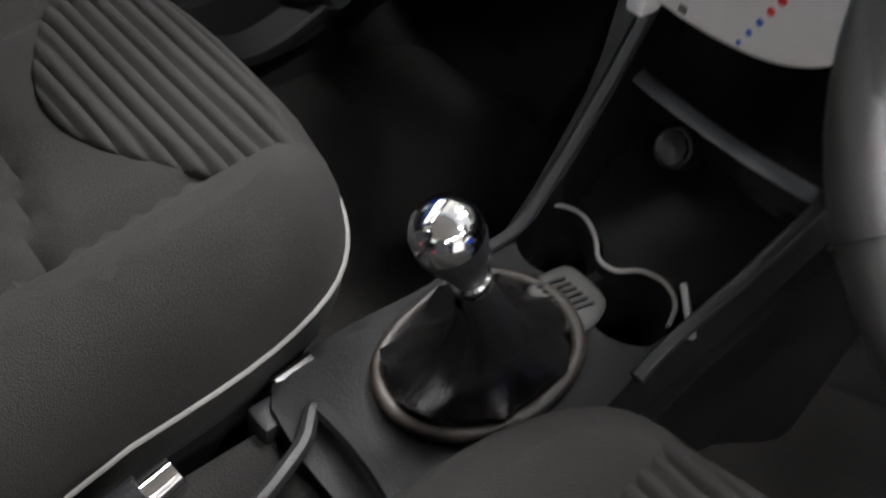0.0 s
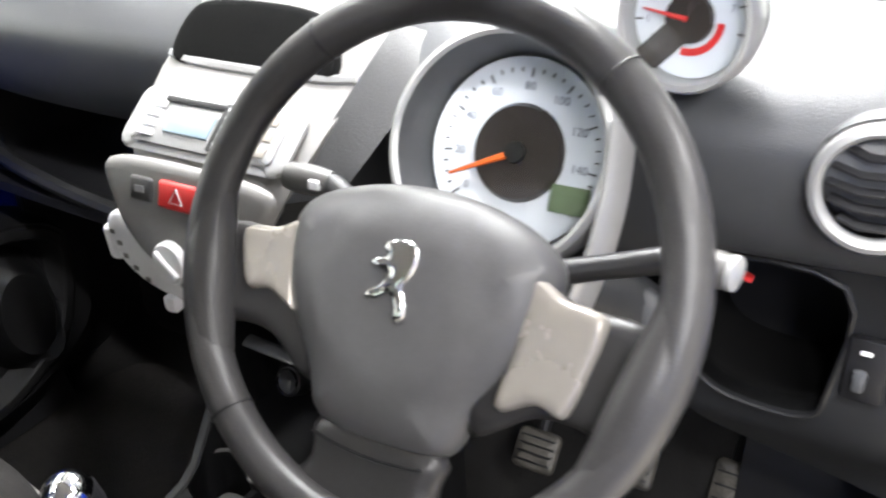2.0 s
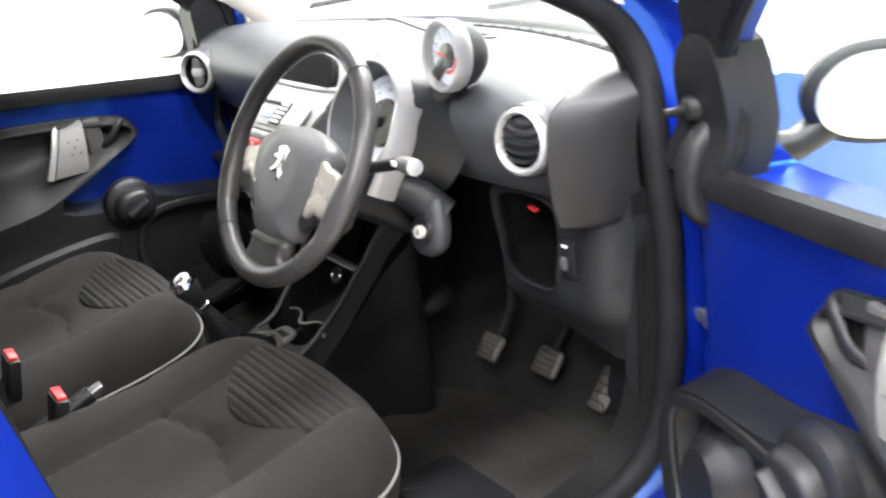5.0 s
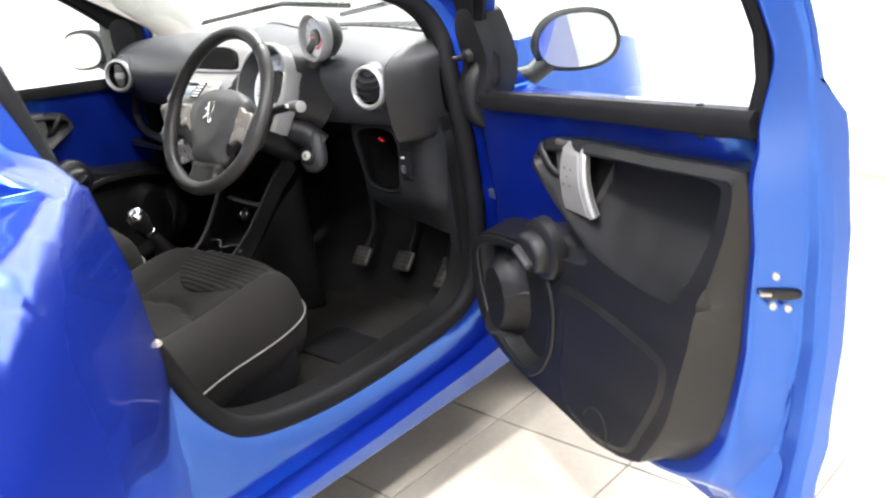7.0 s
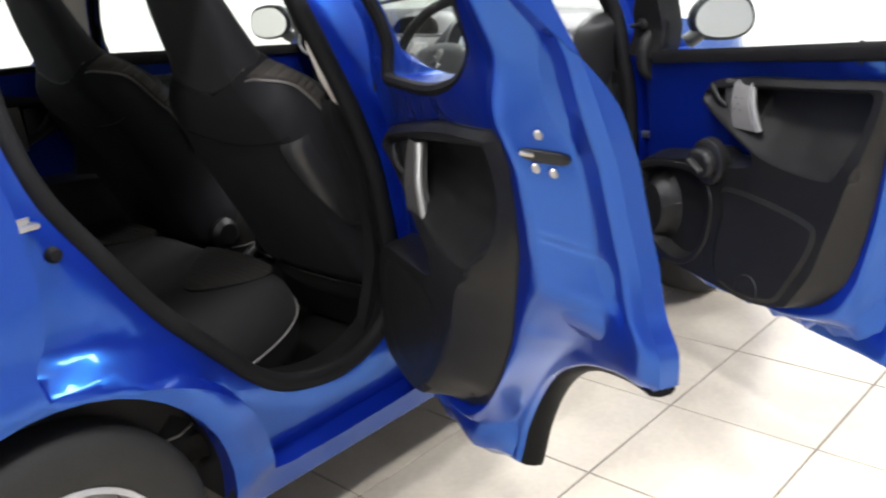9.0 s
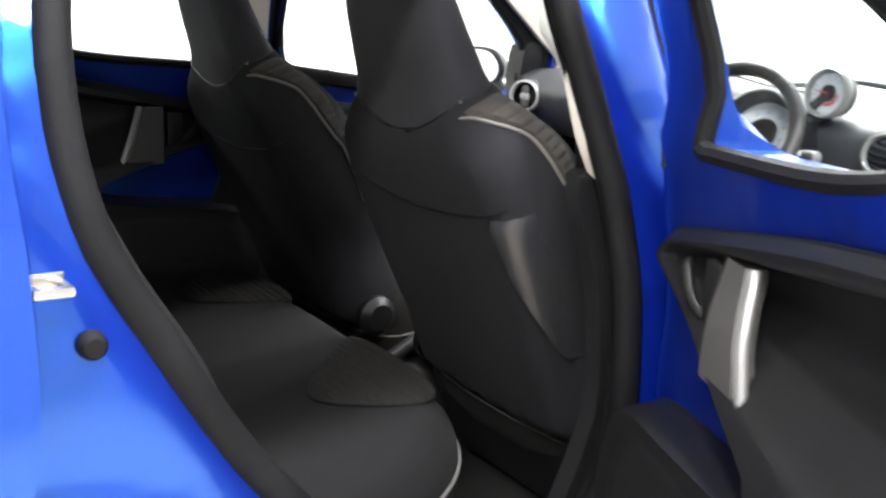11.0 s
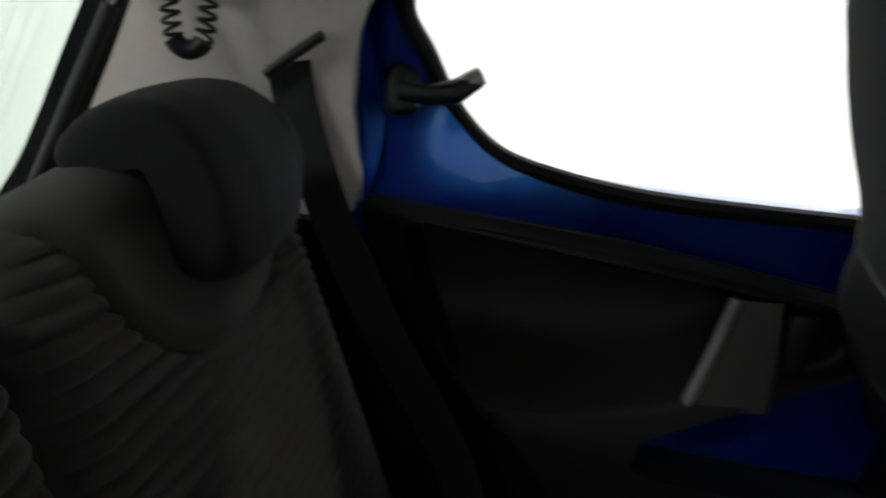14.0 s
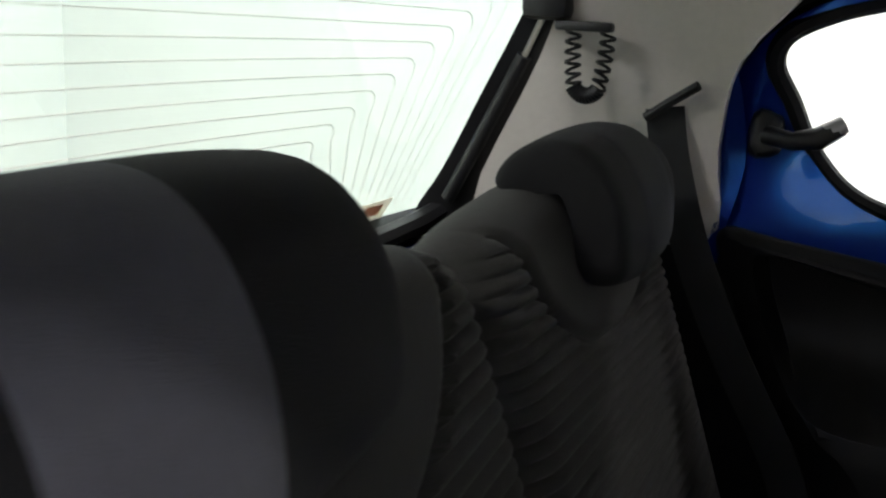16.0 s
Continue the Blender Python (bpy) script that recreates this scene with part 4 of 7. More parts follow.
        part("winder_grip", placed(pillow(ngon_rect(0.062, 0.018, 0.008), 0.018, 0.0, 0.007, None, 0.02), mm @ Matrix.Translation((0.0, 0.004, 0.054)) @ Matrix.Rotation(0.5, 4, "Z")), M_BLACK, door)
    # latch on the shut face
    il = int(np.argmin(np.abs(ea[:80, 1] - latch_z)))
    qa, qb = shut(il, 0.72), shut(il, 0.50)
    tn = (qb - qa).normalized()
    nl = Vector((-tn.y, tn.x, 0.0)).normalized()
    nl = nl if nl.x > 0 else -nl
    ml = Matrix.Translation(M @ ((qa + qb) / 2 + nl * 0.002)) @ Matrix((M.to_3x3() @ Vector((0, 0, -1)), M.to_3x3() @ -tn, M.to_3x3() @ nl)).transposed().to_4x4()
    ml = ml @ Matrix.Diagonal((0.8, 0.72, 0.8, 1))
    part("latch", placed(pillow(spl([(-0.010, -0.045), (0.010, -0.040), (0.012, 0.02), (0.006, 0.045), (-0.008, 0.04)], 4), 0.006, 0.004, 0.006, None, 0.02), ml), M_BLACK, door, "black latch slot with worn steel claw")
    part("claw", placed(rbox(0.008, 0.028, 0.012, 0.003), ml @ Matrix.Translation((0, 0.035, 0.004))), M_STEEL, door)
    for du, dw in ((-0.036, 0.010), (0.026, -0.016), (0.022, 0.018)):
        part("screw", placed(lathe([(0.0085, 0.0), (0.0085, 0.003), (0.006, 0.005), (0.0, 0.0045)], 12, caps=False), ml @ Matrix.Translation((du, dw, 0.004))), M_STEEL, door)
    # lock pin
    pu = 0.86 if front else 0.10
    zb = D["belt"](pu) - 0.004
    part("lock_pin", placed(tube([(pu, float(inner(np.array([[pu, zb]]))[0]) - 0.008, zb - 0.02), (pu, float(inner(np.array([[pu, zb]]))[0]) - 0.008, zb + 0.03)], 0.005, 8), M), M_BLACK, door)
    if not front:
        lipp = [Vector((HR - p[0], float(w_out(p[1])) + 0.016, p[1])) for p in arch_pts]
        part("arch_lip", placed(tube(lipp, 0.016, 8, flat=(0.011, 0.024), up=(0, 1, 0)), M), M_RUBBER, door, "black rubber lip round the wheel arch cut")
    if mirror:
        # moulded flap that closes the gap at the end of the dashboard
        fl_ = spl([(0.012, 0.815), (0.065, 0.818), (0.112, 0.85), (0.124, 0.90), (0.105, 0.955), (0.05, 0.990), (0.012, 0.990)], 5)
        mf = M @ Matrix(((0, 0, 1, 0.105), (1, 0, 0, 0), (0, 1, 0, 0), (0, 0, 0, 1)))
        part("dash_end_flap", placed(pillow(fl_, 0.022, 0.022, 0.02, None, 0.02), mf), M_TRIM, door, "black moulded flap at the hinge end")
        # black sail inside the front corner of the window, mirror housing and glass outside
        sail = [(0.030, 0.905), (0.10, 0.90), (0.168, 0.903), (0.168, 0.98), (0.178, 1.08), (0.12, 1.085), (0.06, 1.035), (0.035, 0.97)]
        part("mirror_sail", placed(slab(spl(sail, 3), (), lambda P: np.column_stack([P[:, 0], inner(P) + 0.010, P[:, 1]]), lambda P: np.column_stack([P[:, 0], inner(P) - 0.06, P[:, 1]]), 0.03), M), M_BLACK, door, "black inner mirror sail with adjuster stalk")
        part("mirror_adjuster", placed(join(lathe([(0.020, 0.0), (0.016, 0.012), (0.007, 0.016), (0.0055, 0.04), (0.0, 0.042)], 16, caps=False)), M @ Matrix.Translation((0.085, float(inner(np.array([[0.085, 0.985]]))[0]) + 0.012, 0.985)) @ Matrix.Rotation(radians(-90), 4, "X")), M_BLACK, door)
        mh = spl([(-0.095, -0.01), (-0.075, 0.045), (-0.02, 0.066), (0.05, 0.062), (0.092, 0.025), (0.095, -0.02), (0.06, -0.055), (-0.02, -0.066), (-0.075, -0.05)], 4)
        fm = M @ Matrix.Translation((0.165, -0.128, 0.985 if side > 0 else 0.997)) @ Matrix.Rotation(radians(18), 4, "Z") @ Matrix(((0, 0, 1, 0), (1, 0, 0, 0), (0, 1, 0, 0), (0, 0, 0, 1)))
        part("mirror_housing", placed(pillow(mh, 0.012, 0.075, 0.05, None, 0.025), fm), M_BLACK, door, "black door mirror housing")
        ins = [(p[0] * 0.86, p[1] * 0.84) for p in mh]
        part("mirror_glass", placed(slab(ins, (), lambda P: np.column_stack([P, 0 * P[:, 0] + 0.0135]), lambda P: np.column_stack([P, 0 * P[:, 0] + 0.008]), 0.05), fm), M_MIRROR, door, "oval mirror glass")
        part("mirror_foot", placed(tube([(0.135, -0.075, 0.950), (0.125, -0.035, 0.925), (0.12, 0.02, 0.92)], [0.024, 0.022, 0.026], 10, up=(0, 0, 1)), M), M_BLACK, door)
    return door


make_door("front_door", "open blue front door with black trim, window winder and mirror", FRONT, 1, 67.0, mirror=True, latch_z=0.675)
make_door("rear_door", "open blue rear door cut out round the wheel arch", REAR, 1, 61.2, latch_z=0.912, front=False, lift=0.025)
CLOSED = dict(FRONT, win=spl([(0.163, 0.945), (0.17, 0.912), (0.30, 0.915), (0.60, 0.94), (0.965, 0.975), (0.993, 1.0), (1.008, 1.28), (0.965, 1.345), (0.72, 1.355), (0.50, 1.30), (0.33, 1.195), (0.20, 1.10), (0.16, 1.05)], 5))
make_door("front_door", "closed blue front door with black trim and window winder", CLOSED, -1, 0.0, mirror=True, latch_z=0.675)
make_door("rear_door", "closed blue rear door with black trim", REAR, -1, 0.0, latch_z=0.912, front=False)

# ---------------------------------------------------------------- dashboard
dash = thing("dashboard", "dark grey moulded plastic dashboard with open shelves and round vents", "dashboard", at=(0, 0.7, 0.6))


def dash_section(x):
    yb = 1.03 - 0.16 * (x / 0.66) ** 2
    e = abs(x) / 0.66
    f = 0.0 if x < 0.15 else -0.015
    front = 0.612 + 0.03 * e ** 6 + f
    mid = 0.02 * math.exp(-((x - 0.03) / 0.12) ** 2)
    drop = 0.02 * e ** 4
    return [(x, yb + 0.03, 0.975), (x, yb - 0.01, 0.998), (x, yb - 0.10, 1.012 - drop), (x, 0.80, 1.028 + mid - drop), (x, 0.72, 1.030 + mid - drop), (x, 0.665, 1.012 + mid - drop), (x, front + 0.013, 0.977),
            (x, front - 0.004, 0.947), (x, front + 0.008, 0.895), (x, front + 0.036, 0.850), (x, front + 0.08, 0.825), (x, front + 0.25, 0.82)]


pad_rings = [[tuple(p) for p in spl(dash_section(x), 3, False)] for x in np.linspace(-0.655, 0.612, 41)]
part("upper_pad", loft(pad_rings, caps=False, closed=False), M_DASH, dash, "grained dark grey upper dash pad")
cap = dash_section(-0.655)
part("end_cap", slab([(p[1], p[2]) for p in spl(cap, 3, False)], (), lambda P: np.column_stack([0 * P[:, 0] - 0.655, P]), lambda P: np.column_stack([0 * P[:, 0] - 0.68, P]), 0.04), M_BLACK, dash)


def pad_top(x, y):
    """Height of the pad's upper face."""
    q = [(p[1], p[2]) for p in spl(dash_section(x), 3, False)][:19]
    q.sort()
    return float(np.interp(y, [a for a, _ in q], [b for _, b in q]))


# chamfered black end of the pad beside the open door
ends = []
for x, o in ((0.607, -0.004), (0.611, 0.004), (0.618, 0.008), (0.635, 0.010), (0.655, 0.008), (0.672, 0.002), (0.682, -0.012)):
    back = 1.25 * max(0.0, x - 0.618)
    q = [(a, b - o + (back if b < 0.75 else 0.3 * back), c + (0.004 if c > 0.97 else 0)) for a, b, c in dash_section(min(x, 0.66))]
    q = [(x, b, c) for _, b, c in q[:8]] + [(x, q[7][1] - 0.002, 0.885), (x, q[7][1] + 0.008, 0.838 - o), (x, q[7][1] + 0.04, 0.808 - o), (x, q[7][1] + 0.22, 0.806)]
    ends.append([tuple(p) for p in spl(q, 4, False)])
part("end_pad", loft(ends, caps=False, closed=False), M_BLACK, dash, "chamfered black end of the dash")
# demister slot along the foot of the screen, smooth hatch with a ribbed grille in the top
dm_ = [(x, 0.965 - 0.15 * (x / 0.66) ** 2) for x in np.linspace(-0.30, 0.52, 15)]
part("demister_slot", loft([[(x, y + d_, pad_top(x, y + d_) + h_) for x, y in dm_] for d_, h_ in ((-0.012, 0.0), (-0.010, 0.0025), (0.010, 0.0025), (0.012, 0.0))], caps=False, closed=False), M_VOID, dash, "black demister slot")
for k in range(20):
    x = -0.28 + 0.041 * k
    y = 0.965 - 0.15 * (x / 0.66) ** 2
    part("demister_bar", rbox(0.004, 0.020, 0.003, 0.001, Matrix.Translation((x, y, pad_top(x, y) + 0.003))), M_DASH, dash)
HT = spl([(-0.02, 0.790), (0.06, 0.835), (0.18, 0.845), (0.28, 0.815), (0.285, 0.78), (0.18, 0.760), (0.06, 0.765)], 6)
part("top_hatch", slab(HT, (), lambda P: np.array([(x, y, pad_top(x, y) + 0.0035) for x, y in P]), lambda P: np.array([(x, y, pad_top(x, y) - 0.004) for x, y in P]), 0.02), M_DASH, dash, "smooth oval hatch in the dash top")
for k in range(12):
    x = 0.19 + 0.0075 * k
    part("grille_rib", tube([(x - 0.01, 0.772 + 0.0006 * k, pad_top(x - 0.01, 0.772) + 0.0042), (x, 0.80, pad_top(x, 0.80) + 0.0042), (x - 0.008, 0.828 - 0.0012 * k, pad_top(x, 0.828) + 0.0042)], 0.0012, 5), M_BLACK, dash)


def vent(cx, cy, cz, nrm, n=5):
    m = facing((cx, cy, cz), nrm)
    v = part("air_vent", lathe([(0.0485, -0.07), (0.0505, -0.004), (0.048, 0.006), (0.043, 0.009), (0.039, 0.004), (0.0375, -0.03), (0.0, -0.034)], 40, m, caps=False), M_SILVER, dash, "round vent with a silver ring")
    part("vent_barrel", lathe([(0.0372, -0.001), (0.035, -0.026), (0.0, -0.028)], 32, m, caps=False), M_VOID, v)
    for k in range(n):
        b = -0.026 + 0.013 * k
        hw = math.sqrt(max(0.0355 ** 2 - b * b, 1e-6))
        part("vane", tube([m @ Vector((-hw, b + 0.003, -0.002)), m @ Vector((-hw * 0.4, b - 0.003, 0.0)), m @ Vector((hw * 0.4, b - 0.003, 0.0)), m @ Vector((hw, b + 0.003, -0.002))], 0.003, 6, flat=(0.0022, 0.006), up=tuple((m.to_3x3() @ Vector((0, -0.35, 1))))), M_BLACK, v)
    # fairing into the pad
    part("vent_fairing", lathe([(0.052, -0.002), (0.054, -0.02), (0.058, -0.08)], 40, m, caps=False), M_DASH, dash)
    return m


vent(0.567, 0.602, 0.935, (0.10, -1, 0.12))
mv = vent(-0.566, 0.600, 0.934, (0.45, -1, 0.10), 0)
part("vent_paddle", pillow(spl([(-0.012, -0.032), (0.010, -0.032), (0.014, 0), (0.010, 0.032), (-0.012, 0.032)], 4), 0.012, 0.006, 0.01, mv @ Matrix.Translation((0, 0, -0.008)), 0.02), M_GREYDARK, dash)
part("vent_hub", lathe([(0.016, -0.006), (0.015, 0.003), (0.010, 0.006), (0.0, 0.006)], 24, mv @ Matrix.Translation((0, 0, -0.002)), caps=False), M_SILVER, dash, "silver vent hub")

# passenger shelf with its curved lip
part("shelf_floor", slab([(-0.66, 0.63), (-0.10, 0.60), (-0.10, 0.95), (-0.66, 0.95)], (), lambda P: np.column_stack([P, 0.715 + 0.0 * P[:, 0]]), lambda P: np.column_stack([P, 0.70 + 0.0 * P[:, 0]]), 0.1), M_BLACK, dash)
part("shelf_back", rbox(0.56, 0.02, 0.16, 0.004, Matrix.Translation((-0.38, 0.93, 0.77))), M_BLACK, dash)
lip_ = spl([(-0.645, 0.68, 0.865), (-0.625, 0.655, 0.80), (-0.56, 0.635, 0.755), (-0.42, 0.62, 0.735), (-0.25, 0.605, 0.728), (-0.09, 0.59, 0.724)], 6, False)
part("shelf_lip", tube(lip_, 0.012, 8), M_TRIM, dash, "rolled black shelf lip")
part("lower_panel", loft([[(x, y, z) for x in np.linspace(-0.64, -0.08, 9)] for y, z in ((0.64, 0.725), (0.69, 0.70), (0.76, 0.64), (0.84, 0.56))], caps=False, closed=False), M_BLACK, dash)
# driver's side: cubby under the vent, face panel, switch
FACE = spl([(0.419, 0.835), (0.420, 0.70), (0.430, 0.63), (0.48, 0.595), (0.58, 0.565), (0.655, 0.56), (0.668, 0.66), (0.668, 0.835)], 4)
HOLE = spl([(0.425, 0.812), (0.425, 0.74), (0.432, 0.69), (0.47, 0.668), (0.535, 0.668), (0.552, 0.70), (0.552, 0.812)], 4)
fmap = lambda d: (lambda P: np.column_stack([P[:, 0], 0.668 + d + 0.05 * smooth(-P[:, 1], -0.66, -0.56) + 0.03 * smooth(P[:, 0], 0.60, 0.67) ** 2, P[:, 1]]))
part("knee_panel", slab(FACE, (HOLE,), fmap(0.0), fmap(0.03), 0.02), M_KNEE, dash, "dark grey lower panel with an open cubby")
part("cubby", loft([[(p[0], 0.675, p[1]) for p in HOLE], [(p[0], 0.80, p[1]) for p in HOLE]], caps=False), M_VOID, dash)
part("cubby_back", rbox(0.25, 0.02, 0.24, 0.004, Matrix.Translation((0.52, 0.81, 0.74))), M_BLACK, dash)
part("cubby_lip", tube([(p[0], 0.667, p[1]) for p in HOLE], 0.0028, 6, True), M_BLACK, dash)
swp = part("switch_plate", rbox(0.036, 0.010, 0.066, 0.004, Matrix.Translation((0.580, 0.666, 0.737))), M_BLACK, dash, "black headlamp level switch")
part("thumb_wheel", rbox(0.012, 0.012, 0.022, 0.004, Matrix.Translation((0.576, 0.660, 0.728))), M_DASH, swp)
part("switch_mark", rbox(0.010, 0.003, 0.004, 0.001, Matrix.Translation((0.578, 0.660, 0.757))), M_WHITE, swp)
part("red_fuse_clip", rbox(0.018, 0.010, 0.006, 0.002, Matrix.Translation((0.459, 0.71, 0.778)) @ Matrix.Rotation(0.3, 4, "Y")), M_RED, dash, "small red plastic clip")
part("bulkhead_panel", rbox(1.26, 0.03, 0.30, 0.01, Matrix.Translation((0, 0.98, 0.82))), M_BLACK, dash)

# ---------------------------------------------------------------- centre stack
CX = 0.008
stack = thing("centre_console", "grey centre stack with radio, hazard switch and white heater panel", "console", at=(CX, 0.5, 0.75))
prof = [(0.70, 1.036, 0.135), (0.64, 1.030, 0.135), (0.605, 1.012, 0.134), (0.582, 0.975, 0.130), (0.545, 0.957, 0.122), (0.505, 0.930, 0.114), (0.474, 0.902, 0.105), (0.457, 0.872, 0.092), (0.450, 0.83, 0.068), (0.456, 0.795, 0.05), (0.50, 0.778, 0.05)]
rings = []
for y, z, hw in prof:
    zc = z - (0.024 if z > 0.99 else 0.0)
    rings.append([(CX - hw, 0.70, zc), (CX - hw, y + 0.05, zc)] + [(CX + hw * a, y + 0.022 * abs(a) ** 4, z - (0.022 * abs(a) ** 4 if z > 0.99 else 0.0)) for a in np.linspace(-0.99, 0.99, 15)] + [(CX + hw, y + 0.05, zc), (CX + hw, 0.70, zc)])
part("stack_body", loft(rings, caps=True), M_GREYTRIM, stack, "mid grey centre stack moulding")


def stack_face(a, z, off=0.0):
    """A point on the stack's face: a across (-1 to 1), at height z."""
    zs = [p[1] for p in prof][::-1]
    y = float(np.interp(z, zs, [p[0] for p in prof][::-1]))
    hw = float(np.interp(z, zs, [p[2] for p in prof][::-1]))
    return Vector((CX + hw * a, y + 0.022 * abs(a) ** 4 - off, z))


nf = Vector((0, -0.62, 0.78))
# display hood; a near-black pad puts the opening's shade into colour
hood = spl([(-0.100, -0.026), (-0.088, 0.020), (-0.05, 0.036), (0.05, 0.036), (0.088, 0.020), (0.100, -0.026), (0.05, -0.034), (-0.05, -0.034)], 5)
part("display_recess", pillow(hood, 0.003, 0.02, 0.008, facing((CX - 0.005, 0.582, 0.992), (0, -0.85, 0.52)), 0.02), M_VOID, stack, "empty display recess as a near-black pad, shade in its colour")
part("hood_ledge", tube([stack_face(a, 0.968, 0.004) for a in np.linspace(-0.92, 0.92, 13)], 0.005, 6), M_SILVER, stack)
# radio
fr = facing(stack_face(0, 0.930, 0.002) , nf)
part("radio_bezel", pillow(ngon_rect(0.206, 0.070, 0.016), 0.004, 0.006, 0.006, fr, 0.03), M_SILVER, stack, "silver radio surround")
radio = thing("car_radio", "single-slot car radio with grey display and black buttons", "radio", at=(CX, 0.47, 0.935))
part("face", pillow(ngon_rect(0.176, 0.054, 0.006), 0.003, 0.002, 0.003, fr @ Matrix.Translation((0, 0, 0.004)), 0.03), M_SILVER, radio)
part("cd_slot", rbox(0.085, 0.006, 0.003, 0.001, fr @ Matrix.Translation((-0.020, 0.020, 0.0072))), M_BLACK, radio)
part("display", rbox(0.056, 0.024, 0.003, 0.001, fr @ Matrix.Translation((-0.020, -0.003, 0.0070))), M_LCD, radio, "pale grey display")
part("button_plate", rbox(0.036, 0.050, 0.003, 0.001, fr @ Matrix.Translation((0.030, 0.0, 0.0070))), M_BLACK, radio, "glossy black button plate")
for k in range(5):
    part("button", rbox(0.026, 0.0042, 0.004, 0.001, fr @ Matrix.Translation((0.032, 0.018 - 0.0092 * k, 0.0085))), M_WHITE, radio)
for k in range(4):
    part("button", rbox(0.018, 0.007, 0.004, 0.0015, fr @ Matrix.Translation((-0.068, 0.013 - 0.0105 * k, 0.0075))), M_WHITE, radio)
for k in range(3):
    part("mode_button", rbox(0.022, 0.011, 0.003, 0.001, fr @ Matrix.Translation((0.068, 0.016 - 0.016 * k, 0.0070))), M_SPOKE, radio)
# lower panel with hazard switch
fh = facing(stack_face(0, 0.866, 0.002), (0, -0.96, 0.28))
part("switch_panel", pillow(spl([(-0.100, 0.036), (0, 0.044), (0.100, 0.036), (0.094, 0.0), (0.07, -0.034), (0.035, -0.056), (-0.02, -0.060), (-0.06, -0.042), (-0.090, -0.008)], 5), 0.009, 0.004, 0.012, fh, 0.025), M_GREYTRIM, stack, "mid grey switch panel")
part("hazard_switch", pillow(ngon_rect(0.050, 0.027, 0.004), 0.005, 0.002, 0.004, fh @ Matrix.Translation((0.0, 0.015, 0.008)), 0.02), M_RED, stack, "red hazard warning switch")
tri_ = [(0.0, 0.008), (-0.008, -0.006), (0.008, -0.006)]
part("hazard_mark", tube([fh @ Vector((x, y + 0.015, 0.0135)) for x, y in tri_], 0.0008, 4, True), M_WHITE, stack)
for sx in (-0.048, 0.048):
    part("blank_switch", pillow(ngon_rect(0.030, 0.024, 0.004), 0.004, 0.002, 0.004, fh @ Matrix.Translation((sx, 0.015, 0.008)), 0.03), M_GREYDARK, stack)
    part("switch_mark", rbox(0.012, 0.006, 0.001, 0.0, fh @ Matrix.Translation((sx, 0.015, 0.0125))), M_SILVER, stack)
# white heater panel: a crescent behind the switch panel
fw = facing((CX, 0.454, 0.808), (0, -0.985, -0.05))
cres = spl([(-0.100, 0.040), (-0.112, 0.014), (-0.098, -0.018), (-0.06, -0.040), (0.0, -0.047), (0.06, -0.040), (0.098, -0.018), (0.112, 0.014), (0.100, 0.040), (0.06, 0.03), (-0.06, 0.03)], 5)
heat = part("heater_panel", pillow(cres, 0.010, 0.02, 0.012, fw, 0.02), M_WHITE, stack, "translucent white heater panel with red and blue dots")
fd_ = facing((-0.001, 0.440, 0.820), (0, -0.98, 0.1))
part("fan_knob", lathe([(0.022, -0.004), (0.0215, 0.010), (0.019, 0.0135), (0.0, 0.0145)], 28, fd_, caps=False), M_WHITE, heat, "round white fan knob")
part("knob_bar", rbox(0.007, 0.034, 0.006, 0.002, fd_ @ Matrix.Translation((0, 0, 0.015)) @ Matrix.Rotation(0.9, 4, "Z")), M_WHITE, heat)
for sx, sz in ((-0.106, 0.006),):
    part("slider", pillow(ngon_rect(0.016, 0.040, 0.006), 0.008, 0.010, 0.006, fw @ Matrix.Translation((sx, sz, 0.004)), 0.02), M_WHITE, heat)
part("slider", rbox(0.016, 0.018, 0.022, 0.004, fw @ Matrix.Translation((-0.036, -0.046, 0.006))), M_WHITE, heat)
for k in range(6):
    part("temperature_dot", lathe([(0.0035 - 0.0003 * k, 0.0), (0.0, 0.0012)], 10, fw @ Matrix.Translation((0.058 - 0.004 * k, 0.012 - 0.0095 * k, 0.010)), caps=False), M_RED if k < 3 else mat("blue_dot", (0.03, 0.12, 0.6), 0.4), heat)
for k, (bx, bz) in enumerate(((-0.092, 0.010), (-0.088, -0.004), (-0.078, -0.016), (-0.098, 0.022), (-0.064, -0.026), (-0.014, -0.020), (-0.005, -0.036))):
    part("panel_mark", rbox(0.006, 0.005, 0.001, 0.0, fw @ Matrix.Translation((bx, bz, 0.0105))), M_GREYTRIM, heat)
# sloping panels beside the stack, above the cluster side
part("stack_wing", loft([[(CX + 0.125, 0.63, 1.004), (CX + 0.19, 0.65, 0.998), (CX + 0.19, 0.72, 0.998)], [(CX + 0.118, 0.555, 0.955), (CX + 0.17, 0.575, 0.95), (CX + 0.18, 0.68, 0.95)], [(CX + 0.09, 0.48, 0.88), (CX + 0.13, 0.52, 0.88), (CX + 0.14, 0.65, 0.88)], [(CX + 0.06, 0.47, 0.80), (CX + 0.10, 0.52, 0.80), (CX + 0.11, 0.65, 0.80)]], caps=True), M_KNEE, stack, "dark grey flank of the centre stack")

